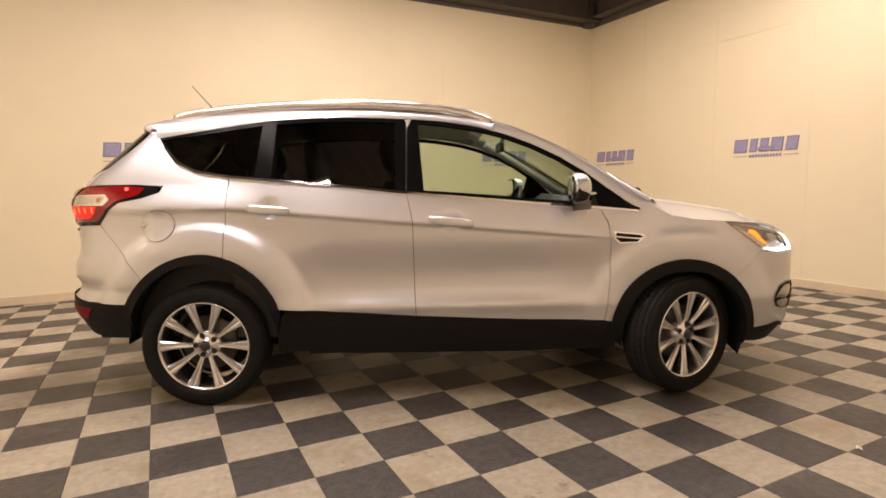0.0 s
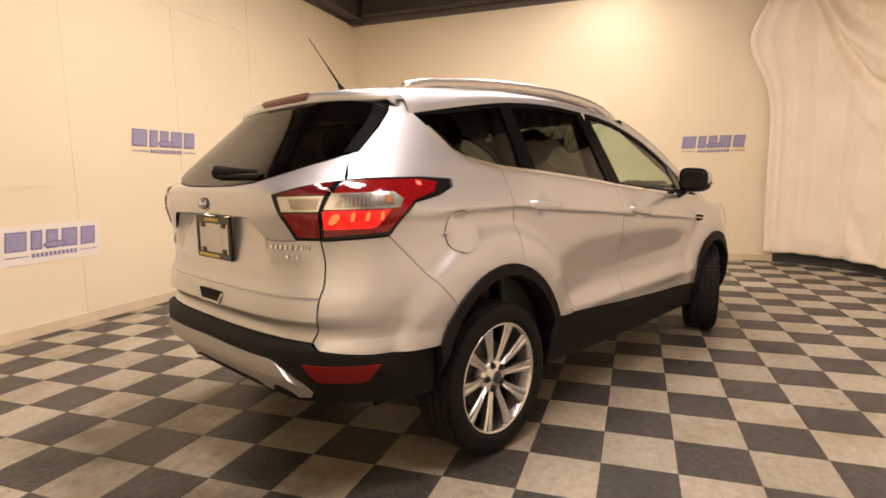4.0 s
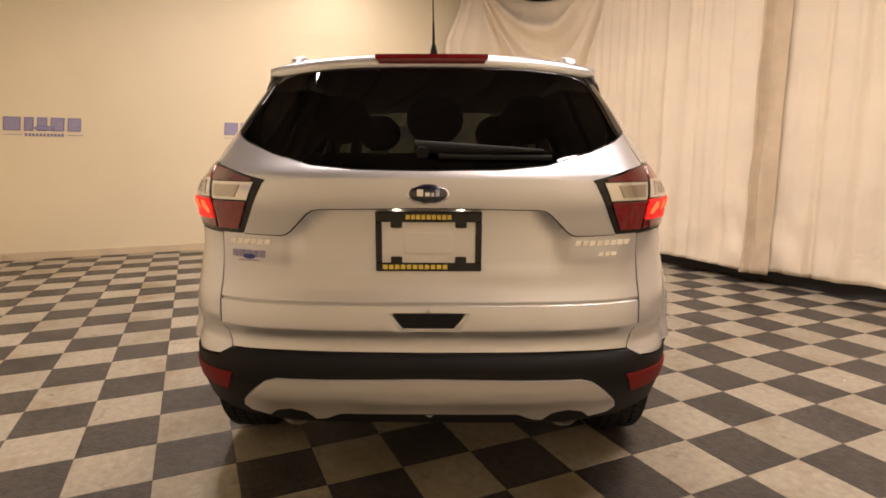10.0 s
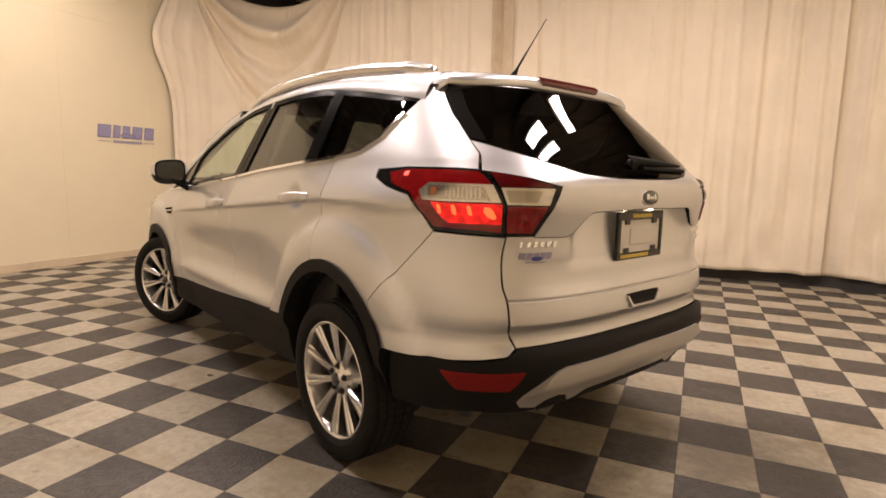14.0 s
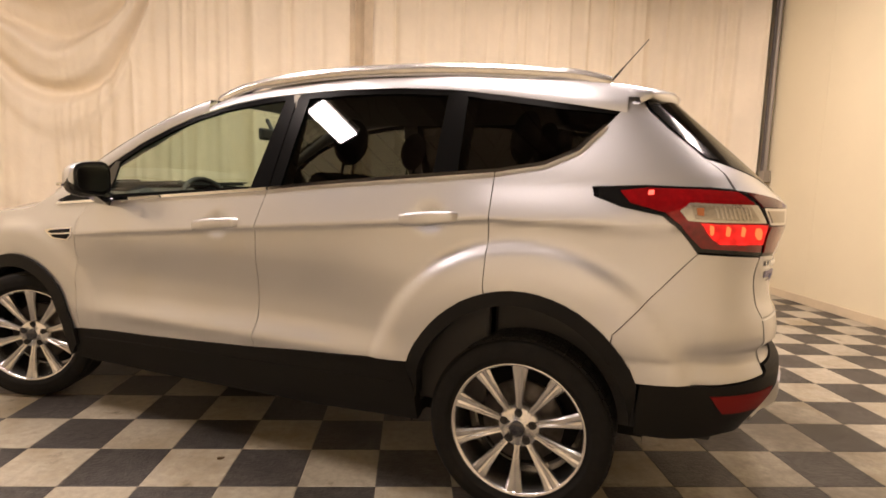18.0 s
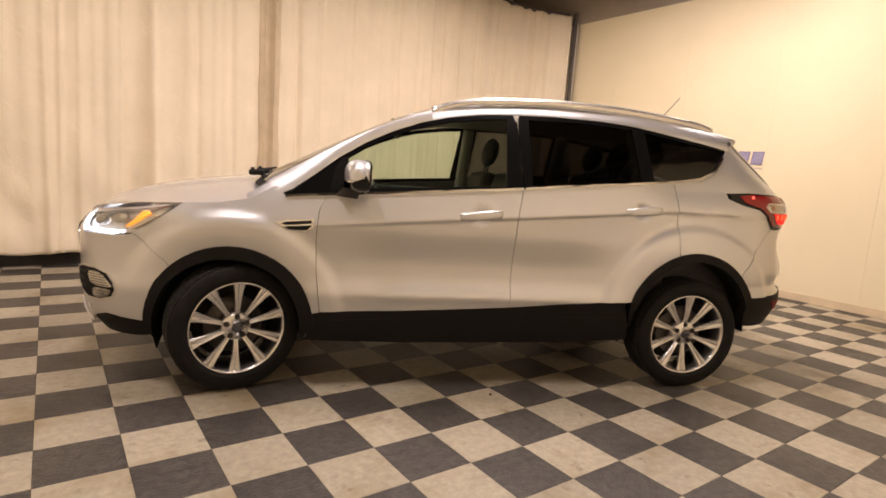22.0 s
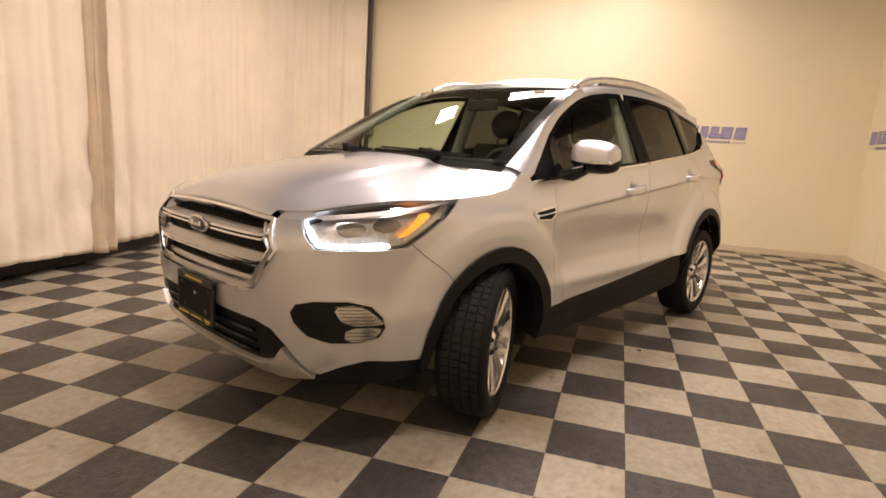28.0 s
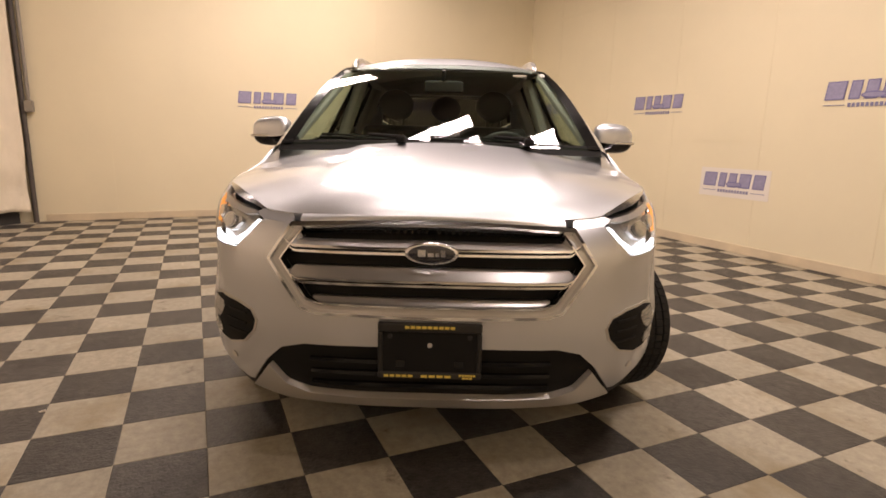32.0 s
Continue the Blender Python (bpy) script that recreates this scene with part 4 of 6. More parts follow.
whole("surround", band(0.0, 0.010), CHROME, grille, "chrome grille surround", off=0.008, thick=0.03)
whole("surround_bevel", band(0.010, 0.034), BAR, grille, "satin silver inner bevel", off=0.004, thick=0.03, disp=lambda x, y, z: -0.018 * np.clip((0.58 - np.abs(y)) / 0.12, 0, 1))
whole("surround_edge", band(0.034, 0.040), CHROME, grille, off=0.000, thick=0.03)
whole("surround_top", F((0, 0.909), (0.25, 0.905), (0.462, 0.896), (0.456, 0.884), (0.25, 0.896), (0, 0.900)), CHROME, grille, off=0.009, thick=0.03)
for zt, w in ((0.838, 0.482), (0.735, 0.468)):
    whole("bar", F((0, zt + 0.036), (w - 0.012, zt + 0.030), (w, zt + 0.006), (w - 0.010, zt - 0.002), (0, zt - 0.002)), BAR, grille, "satin silver grille bar", off=-0.006, thick=0.04, disp=lambda x, y, z, a=zt: -0.034 * np.clip((z - a) / 0.04, 0, 1))
    whole("bar_edge", F((0, zt - 0.002), (w - 0.030, zt - 0.002), (w - 0.004, zt + 0.010), (w - 0.012, zt + 0.002), (w - 0.034, zt - 0.010), (0, zt - 0.010)), CHROME, grille, off=0.002, thick=0.02)
    whole("bar_edge", F((0, zt - 0.016), (w - 0.036, zt - 0.016), (w - 0.016, zt - 0.006), (w - 0.022, zt - 0.013), (w - 0.040, zt - 0.024), (0, zt - 0.024)), CHROME, grille, off=-0.003, thick=0.02)
whole("bar", F((0, 0.664), (0.395, 0.664), (0.378, 0.645), (0.37, 0.640), (0, 0.640)), BAR, grille, off=-0.010, thick=0.03, disp=lambda x, y, z: -0.022 * np.clip((z - 0.64) / 0.024, 0, 1))
for k in range(19):
    y = 0.022 + k * 0.023
    for sd in (1, -1):
        x = float(end_x(y, 0.87, True))
        part("tooth", boxed((x - 0.07, sd * y - 0.006, 0.872), (x - 0.038, sd * y + 0.006, 0.890), 0.002), MATTBLACK, grille)


def oval(bm, m, rx, rz, d, n=36, r=0.35):
    """A domed oval plate in the local y-z plane, facing +x."""
    rings = [(1.0, 0.0), (0.98, d * 0.6), (0.9, d), (0.0, d * 1.15)]
    loops = []
    for k, h in rings:
        if k == 0:
            loops.append([bm.verts.new(m @ Vector((h, 0, 0)))])
        else:
            loops.append([bm.verts.new(m @ Vector((h, k * rx * math.cos(math.tau * i / n), k * rz * math.sin(math.tau * i / n)))) for i in range(n)])
    for a, b in zip(loops, loops[1:]):
        for i in range(n):
            if len(b) == 1:
                bm.faces.new((a[i], a[(i + 1) % n], b[0]))
            else:
                bm.faces.new((a[i], a[(i + 1) % n], b[(i + 1) % n], b[i]))
    return bm


def badge(parent, m, rx, rz):
    rim = part("badge", oval(bmesh.new(), m, rx, rz, 0.008), CHROME, parent, "blue oval badge with a chrome rim", True)
    part("badge_face", oval(bmesh.new(), m @ pose(0.004, 0, 0), rx * 0.88, rz * 0.84, 0.008), BLUE, rim, smooth=True)
    bm = bmesh.new()
    for k, (a, b) in enumerate(((-0.5, -0.22), (-0.14, 0.08), (0.14, 0.27), (0.33, 0.5))):
        box(bm, (0.0125, a * rx, -0.22 * rz), (0.0135, b * rx, (0.4 if k in (0, 3) else 0.12) * rz))
    bm.transform(m)
    part("badge_script", bm, CHROME, rim)


badge(grille, pose(2.302, 0, 0.823, 0, 4, 0), 0.086, 0.036)
badge(gate, pose(-2.226, 0, 1.150, 0, -6, 180), 0.068, 0.033)

# black sills, arches, rear cladding
sill = sheet("sill_cladding", X((0.985, 0.43), (0.92, 0.444), (0.51, 0.455), (0.19, 0.471), (-0.157, 0.491), (-0.495, 0.519), (-0.885, 0.546), (-0.93, 0.42), (-0.94, 0.30), (-0.5, 0.275), (0.5, 0.262), (0.99, 0.28)), CLAD, car, off=0.004, thick=0.05)


def ring(cx, cz, rx, rz, inner, a0, a1, b0, b1):
    return arc(cx, cz, rx, rz, a0, a1) + arc(cx, cz, rx - inner, rz - inner, b1, b0)


sheet("front_arch_cladding", arc(*FA, 1, 178) + [("x", FA[0] + (FA[2] - w) * math.cos(radians(a)), FA[1] + (FA[3] - w) * math.sin(radians(a))) for a, w in [(189 - 199 * k / 22, 0.072 - 0.034 * max(0, (k - 11) / 11)) for k in range(23)]], CLAD, car, off=0.012, thick=0.06, disp=flare)
sheet("rear_arch_cladding", ring(*RA, 0.05, 17, 156, 0, 176), CLAD, car, off=0.010, thick=0.06, disp=flare)
rear_clad = whole("rear_lower_bumper", B((0, 0.641), (0.45, 0.643), (0.652, 0.637), (0.70, 0.613), (0.76, 0.603)) + X((-2.0, 0.592), (-1.755, 0.590), (-1.745, 0.48), (-1.75, 0.40), (-1.86, 0.395)) + B((0.74, 0.405), (0.66, 0.392), (0.5, 0.380), (0, 0.380)), CLAD, car, off=0.004, thick=0.03)
whole("rear_skid_plate", B((0, 0.573), (0.483, 0.566), (0.523, 0.554), (0.571, 0.516), (0.612, 0.47), (0.622, 0.44), (0.60, 0.418), (0.535, 0.405), (0.505, 0.435), (0.455, 0.448), (0.405, 0.435), (0.375, 0.400), (0.34, 0.405), (0.29, 0.432), (0, 0.432)), SATIN, rear_clad, "satin silver rear skid plate", off=0.012, thick=0.03, disp=lambda x, y, z: 0.018 * np.clip((z - 0.47) / 0.03, 0, 1) * np.clip((0.545 - z) / 0.03, 0, 1))
whole("skid_panel", B((0, 0.436), (0.285, 0.436), (0.335, 0.400), (0, 0.396)), SATIN, rear_clad, "satin silver lower skid panel", off=0.004, thick=0.0)
sheet("reflector", B((0.640, 0.566)) + X((-1.972, 0.560), (-2.015, 0.498)) + B((0.672, 0.496)), REFLEX, rear_clad, "red rear reflector", off=0.008, thick=0.008)

# glass and its black surround
sheet("front_side_window", X((0.845, 1.118), (0.62, 1.135), (0.2, 1.168), (-0.105, 1.196), (-0.135, 1.59), (0.015, 1.575), (0.21, 1.545), (0.375, 1.502), (0.535, 1.44), (0.69, 1.363), (0.80, 1.292)), GLASS, car, "pale green tinted side window", off=-0.012, thick=0.004)
sheet("rear_side_window", X((-0.25, 1.208), (-0.62, 1.243), (-0.962, 1.272), (-0.953, 1.591), (-0.72, 1.603), (-0.49, 1.605), (-0.26, 1.598)), GLASS_DARK, car, "dark privacy side window", off=-0.012, thick=0.004)
sheet("rear_quarter_window", X((-1.04, 1.276), (-1.21, 1.293), (-1.36, 1.322), (-1.472, 1.375), (-1.552, 1.455), (-1.607, 1.508), (-1.40, 1.532), (-1.17, 1.568), (-1.025, 1.585)), GLASS_DARK, car, "dark privacy quarter window", off=-0.010, thick=0.004, disp=lambda x, y, z: 0.055 * (z - 1.45))
frame_bits = [("window_frame", X((1.125, 1.064), (0.905, 1.082), (0.55, 1.112), (0.2, 1.144), (-0.2, 1.180), (-0.2, 1.20), (0.2, 1.170), (0.62, 1.137), (0.845, 1.120), (0.80, 1.292), (0.69, 1.365), (0.535, 1.442), (0.375, 1.504), (0.21, 1.547), (0.015, 1.577), (-0.135, 1.592), (-0.14, 1.615), (0.015, 1.602), (0.222, 1.569), (0.389, 1.524), (0.551, 1.461), (0.708, 1.382), (0.859, 1.283), (1.018, 1.154))),
              ("door_pillar", X((-0.10, 1.178), (-0.198, 1.186), (-0.193, 1.612), (-0.13, 1.614), (-0.13, 1.58))), ("door_pillar", X((-0.206, 1.186), (-0.26, 1.192), (-0.265, 1.60), (-0.265, 1.618), (-0.20, 1.616))),
              ("rear_door_pillar", X((-0.955, 1.257), (-1.05, 1.267), (-1.03, 1.58), (-1.03, 1.60), (-0.945, 1.613), (-0.945, 1.58))),
              ("window_trim", X((-0.20, 1.182), (-0.46, 1.211), (-0.83, 1.246), (-1.21, 1.283), (-1.375, 1.311), (-1.487, 1.360), (-1.572, 1.452), (-1.635, 1.520), (-1.622, 1.518), (-1.552, 1.449), (-1.472, 1.369), (-1.36, 1.322), (-1.21, 1.295), (-0.83, 1.260), (-0.46, 1.226), (-0.20, 1.197))),
              ("window_trim", X((-0.14, 1.616), (-0.49, 1.629), (-0.72, 1.627), (-0.94, 1.614), (-1.17, 1.587), (-1.40, 1.551), (-1.632, 1.520), (-1.607, 1.505), (-1.40, 1.528), (-1.17, 1.564), (-0.94, 1.590), (-0.72, 1.602), (-0.49, 1.604), (-0.14, 1.590)))]
for nm, po in frame_bits:
    sheet(nm, po, PILLAR, car, off=-0.003, thick=0.012)
sheet("belt_moulding", X((1.12, 1.058), (0.905, 1.077), (0.55, 1.107), (0.2, 1.139), (-0.11, 1.167), (-0.2, 1.176), (-0.2, 1.188), (-0.11, 1.179), (0.2, 1.151), (0.55, 1.119), (0.905, 1.089), (1.12, 1.07)), CHROME, car, "chrome strip under the windows", off=0.011, thick=0.016)
sheet("belt_moulding", X((-0.21, 1.177), (-0.46, 1.206), (-0.83, 1.241), (-1.21, 1.278), (-1.375, 1.306), (-1.492, 1.360), (-1.577, 1.455), (-1.57, 1.461), (-1.479, 1.368), (-1.37, 1.319), (-1.21, 1.291), (-0.83, 1.254), (-0.46, 1.218), (-0.21, 1.189)), CHROME, car, off=0.011, thick=0.016)


# ---- upper surfaces: lofts between lines ----
def loft(rows, smooth=True):
    bm = bmesh.new()
    g = [[bm.verts.new(p) for p in r] for r in rows]
    for a, b in zip(g, g[1:]):
        for i in range(len(a) - 1):
            f = bm.faces.new((a[i], a[i + 1], b[i + 1], b[i]))
            f.smooth = smooth
    bmesh.ops.recalc_face_normals(bm, faces=bm.faces[:])
    return bm


def upward(bm):
    if sum(f.normal.z * f.calc_area() for f in bm.faces) < 0:
        bmesh.ops.reverse_faces(bm, faces=bm.faces[:])
    return bm


hood_edge = curve_of([(1.17, 1.098), (1.25, 1.066), (1.31, 1.042), (1.45, 1.018), (1.57, 1.009), (1.635, 1.003), (1.72, 0.998), (1.861, 0.986), (1.973, 0.968), (2.09, 0.945), (2.155, 0.929), (2.2, 0.924), (2.232, 0.929)])


def hood_half(x):
    """Half the width from the middle to the fender line."""
    y = float(side_y(x, float(hood_edge(x))))
    return min(y, 0.79 + 0.6 * (x - 1.11) if x < 1.24 else 9)


hood_mid = curve_of([(1.17, 1.168), (1.3, 1.154), (1.454, 1.135), (1.6, 1.115), (1.79, 1.085), (1.95, 1.054), (2.07, 1.021), (2.15, 0.990), (2.2, 0.960), (2.232, 0.931)])
lamp_edge = curve_of([(1.60, 0.90), (1.72, 0.856), (1.875, 0.767), (2.048, 0.647), (2.12, 0.585), (2.165, 0.537), (2.186, 0.506)])


def hood_front(y):
    """Where the hood ends over the grille."""
    return float(end_x(y, 0.914, True)) + 0.004


rows = []
steps = [k / 34 for k in range(31)] + [0.905, 0.93, 0.95, 0.965, 0.978, 0.988, 0.995, 1.0]
for v in steps:
    xe = 1.17 + v * (2.186 - 1.17)
    full = hood_half(xe)
    half = min(full, float(lamp_edge(xe)) if xe > 1.64 else 9)
    r = []
    for k in range(-36, 37):
        u = k / 36
        u = math.copysign(1 - (1 - abs(u)) ** 1.25, u)
        y = u * half
        x = 1.17 + v * (hood_front(y) - (hood_front(y) - 2.186) * abs(u) ** 4 - 1.17)
        xm = 1.17 + v * (2.232 - 1.17)
        he, hm = float(hood_edge(xe)), float(hood_mid(xm))
        z = he + (hm - he) * (1 - (abs(y) / full) ** 2.2)
        # the middle stands a little proud between two soft creases
        cr = 0.40 + 0.03 * (x - 1.2)
        rise = min(1.0, max(0.0, (cr + 0.035 - abs(y)) / 0.07))
        z += 0.009 * (rise * rise * (3 - 2 * rise) - 0.5) * min(1, max(0, (2.12 - x) / 0.3)) * min(1, max(0, (x - 1.15) / 0.08))
        r.append((x, y, z))
    rows.append(r)
# upper faces of the headlamps, between hood edge and flank
for sd in (1, -1):
    strip = []
    for k in range(16):
        x = 1.66 + 0.5 * k / 15
        he, hm, hw = float(hood_edge(x)), float(hood_mid(x)), float(hood_half(x))
        y0 = min(float(lamp_edge(x)), hw - 0.002)
        strip.append([(x, sd * (y0 + (hw - y0) * j / 6), he - 0.004 + (hm - he) * (1 - ((y0 + (hw - y0) * j / 6) / hw) ** 2.2)) for j in range(7)])
    part("headlamp_top", upward(loft(strip)), LAMPTOP, car, "dark glossy upper face of the headlamp")
hood = part("hood", upward(loft(rows)), PAINT, car)
part("hood_lip", loft([[(p[0], p[1], p[2]) for p in [rows[i][0] for i in range(15, len(rows))]], [(p[0] - 0.012, p[1] * 0.985, p[2] - 0.03) for p in [rows[i][0] for i in range(15, len(rows))]]]), PAINT, hood)
part("hood_lip", loft([[(p[0], p[1], p[2]) for p in [rows[i][-1] for i in range(15, len(rows))]], [(p[0] - 0.012, p[1] * 0.985, p[2] - 0.03) for p in [rows[i][-1] for i in range(15, len(rows))]]]), PAINT, hood)

# rounded nose of the hood, down to the grille's chrome top edge
nose_rows = [[], [], [], []]
for px, py, pz in rows[-1]:
    zb = 0.914 - 0.014 * (abs(py) / 0.5) ** 2
    top, low = Vector((px, py, pz)), Vector((float(end_x(py, zb, True)) + 0.005, py, zb))
    for row, u, bulge in zip(nose_rows, (0.0, 0.35, 0.7, 1.0), (0.0, 0.004, 0.004, 0.0)):
        p = top.lerp(low, u)
        row.append((p.x + bulge, p.y, p.z + bulge * 0.5))
part("hood_nose", upward(loft(nose_rows)), PAINT, hood)

ws_edge = [(1.235, 0.79, 1.135), (1.10, 0.772, 1.215), (0.97, 0.752, 1.292), (0.85, 0.730, 1.365), (0.70, 0.702, 1.446), (0.55, 0.672, 1.518), (0.42, 0.645, 1.572), (0.33, 0.628, 1.602)]
ws_mid = [(1.335, 1.145), (1.18, 1.228), (1.05, 1.297), (0.91, 1.371), (0.76, 1.450), (0.61, 1.524), (0.47, 1.586), (0.36, 1.630)]
rows = []
for (ex, ey, ez), (cx, cz) in zip(ws_edge, ws_mid):
    rows.append([(cx - (cx - ex) * abs(k / 12) ** 2.3, ey * k / 12, cz - (cz - ez) * abs(k / 12) ** 2.3) for k in range(-12, 13)])
windshield = part("windshield", upward(loft(rows)), GLASS, car, "clear windshield with a dark border")
# black border of the windshield
for sd in (1, -1):
    part("windshield_border", upward(loft([[(r[12 + sd * 12][0], r[12 + sd * 12][1], r[12 + sd * 12][2] + 0.003), (r[12 + sd * 11][0], r[12 + sd * 11][1], r[12 + sd * 11][2] + 0.003)] for r in rows])), GLOSSBLACK, windshield)
part("windshield_border", upward(loft([[(p[0], p[1], p[2] + 0.003) for p in rows[-1]], [(p[0] * 0.93 + q[0] * 0.07, p[1] * 0.93 + q[1] * 0.07, p[2] * 0.93 + q[2] * 0.07 + 0.003) for p, q in zip(rows[-1], rows[-2])]])), GLOSSBLACK, windshield)
part("cowl_grille", upward(loft([[(p[0] + 0.03, p[1], p[2] - 0.03) for p in rows[0]], [(p[0] * 0.8 + q[0] * 0.2, p[1], p[2] * 0.8 + q[2] * 0.2 + 0.003) for p, q in zip(rows[0], rows[1])]])), MATTBLACK, windshield)

roof_z = curve_of([(-1.80, 1.612), (-1.76, 1.620), (-1.545, 1.650), (-1.29, 1.676), (-0.89, 1.702), (-0.5, 1.706), (-0.14, 1.688), (0.21, 1.642), (0.36, 1.602)])


def roof_top(x, y):
    """The roof's crown; it flattens towards the rear and falls off outside the rails."""
    dome = 0.055 * min(1, (0.5 - x) / 0.4) * (1 - 0.45 * min(1, max(0, (-1.0 - x) / 0.7)))
    return float(roof_z(x)) - 0.012 + dome * (1 - min(1, abs(y) / 0.56) ** 2.4) - 0.35 * max(0, abs(y) - 0.56)


dlo_z = curve_of([(-x, z) for x, z in [(0.40, 1.520)] + [p for p in DLO if p[0] < 0.39]] + [(1.66, 1.506)])
for sd in (1, -1):
    # roof side, from the window line up to the roof's edge
    rows2 = []
    for k in range(52):
        x = 0.33 - k * 0.0386
        z0 = float(dlo_z(-x))
        y0 = float(side_y(x, z0))
        z1 = float(roof_z(x)) - 0.012
        y1 = 0.56
        rr = []
        for j in range(9):
            u = j / 8
            rr.append((x, sd * (y0 + (y1 - y0) * (u ** 1.5)), z0 + (z1 - z0) * (1 - (1 - u) ** 1.5)))
        rows2.append(rr)
    part("roof_side", upward(loft(rows2)), PAINT, car)
    # front pillar
    pil = []
    for (ex, ey, ez) in ws_edge:
        x = min(ex - 0.01, 1.16)
        z0 = float(curve_of([(-a, b) for a, b in DLO])(-x))
        y0 = float(side_y(x, z0))
        pil.append([(x + (ex - x) * u, sd * (y0 + (ey - y0) * u ** 1.4), z0 + (ez - z0) * (1 - (1 - u) ** 1.4)) for u in (0, 0.2, 0.4, 0.6, 0.8, 1.0)])
    part("front_pillar", upward(loft(pil)), PAINT, car)
rows = []
for k in range(40):
    x = 0.36 - k * 0.0512
    rows.append([(x, 0.56 * j / 10, roof_top(x, 0.56 * j / 10)) for j in range(-10, 11)])
part("roof", upward(loft(rows)), PAINT, car)
for sd in (1, -1):
    part("cowl_side", upward(loft([[(1.33, sd * 0.858, 1.030), (1.25, sd * 0.850, 1.060), (1.17, sd * 0.838, 1.094), (1.13, sd * 0.83, 1.111)], [(1.33, sd * 0.775, 1.060), (1.26, sd * 0.785, 1.106), (1.17, sd * 0.784, 1.164), (1.10, sd * 0.772, 1.213)]])), PAINT, car)
# spoiler over the rear window, closed at its ends
rows = []
for j in range(-15, 16):
    u = min(1, abs(j) / 13)
    y = 0.615 * u * (1 if j > 0 else -1)
    e = 1 - u ** 4 * 0.5
    xb = -1.735 + 0.05 * (1 - e)
    zt = 1.640 - 0.046 * u ** 2.8
    z0 = max(roof_top(-1.60, y) - max(0, abs(y) - 0.56) * 0.25, zt) + 0.001
    q = 1 - 0.72 * u ** 7
    pr = [(-1.575, y, z0 - 0.003), (-1.65, y, z0 * 0.7 + zt * 0.3 + 0.001), (xb - 0.03 * q, y, zt - 0.002), (xb - 0.075 * e * q, y, zt - 0.012), (xb - 0.086 * e * q, y, zt - 0.012 - 0.016 * q), (xb - 0.086 * e * q, y, zt - 0.012 - 0.040 * q), (xb - 0.066 * e * q, y, zt - 0.012 - 0.054 * q), (xb + 0.03, y, zt - 0.012 - 0.043 * q)]
    drop = max(0, abs(j) - 13)
    if drop:
        pr = [(x + 0.02 * drop, y + (0.008 if y > 0 else -0.008) * drop, z - 0.012 * drop) for x, y, z in pr]
    rows.append(pr)
spoiler = part("spoiler", loft(rows), PAINT, car)
rows = [[(-1.812 - 0.004 * (1 - abs(j / 8)), 0.205 * j / 8, 1.632), (-1.826, 0.205 * j / 8, 1.618), (-1.825, 0.19 * j / 8, 1.598), (-1.80, 0.19 * j / 8, 1.589)] for j in range(-8, 9)]
part("high_brake_lamp", loft(rows), LENS_DARKRED, spoiler, "dark red high brake lamp")

# roof rails
for sd in (1, -1):
    path = [(0.32, 1.595), (0.26, 1.620), (0.15, 1.652), (0.03, 1.677), (-0.2, 1.697), (-0.5, 1.711), (-0.8, 1.709), (-1.12, 1.694), (-1.36, 1.670), (-1.48, 1.650), (-1.57, 1.626)]
    zf = curve_of([(-a, b) for a, b in path])
    rows = []
    for k in range(64):
        x = 0.32 - 1.89 * k / 63
        z = float(zf(-x))
        h = 0.040 if 0.1 < (0.32 - x) / 1.89 < 0.9 else 0.046
        y = 0.575 + 0.02 * min(1, max(0, (0.32 - x) / 0.5)) - 0.035 * min(1, max(0, (-0.7 - x) / 0.8))
        # solid down to the roof but for a slit at each end
        v = (0.32 - x) / 1.89
        k = min(1, max(0, (v - 0.15) / 0.03)) * min(1, max(0, (0.87 - v) / 0.03))
        z -= 0.014
        foot = z + (min(z, float(roof_z(x)) - 0.02) - z) * k
        rows.append([(x, sd * (y + 0.016), foot), (x, sd * (y + 0.020), z + 0.2 * h), (x, sd * (y + 0.019), z + 0.5 * h), (x, sd * (y + 0.012), z + 0.95 * h), (x, sd * (y - 0.006), z + h), (x, sd * (y - 0.018), z + 0.6 * h), (x, sd * (y - 0.018), foot), (x, sd * (y + 0.016), foot)])
    bm = loft(rows)
    bmesh.ops.remove_doubles(bm, verts=bm.verts[:], dist=0.0002)
    bmesh.ops.holes_fill(bm, edges=[e for e in bm.edges if e.is_boundary])
    rail = part("roof_rail", bm, RAIL, car, "silver roof rail")
    for x, w in ((0.24, 0.045), (-1.50, 0.045)):
        bm = bmesh.new()
        z0 = float(roof_z(x)) - 0.03
        yy = 0.585 if x > 0 else 0.562
        box(bm, (x - w, sd * yy - 0.014, z0), (x + w, sd * yy + 0.014, float(zf(-x)) - 0.008), 0.008)
        part("rail_foot", bm, RAIL, rail)

# antenna
ant = part("antenna", rod(bmesh.new(), (-1.48, 0, 1.695), (-1.505, 0, 1.725), 0.016, 12, 0.008), MATTBLACK, car, "thin black roof antenna")
bm = bmesh.new()
rod(bm, (-1.50, 0, 1.722), (-1.565, 0, 1.80), 0.006, 8, 0.004)
rod(bm, (-1.565, 0, 1.80), (-1.672, 0, 1.925), 0.003, 8, 0.002)
part("antenna_rod", bm, MATTBLACK, ant)


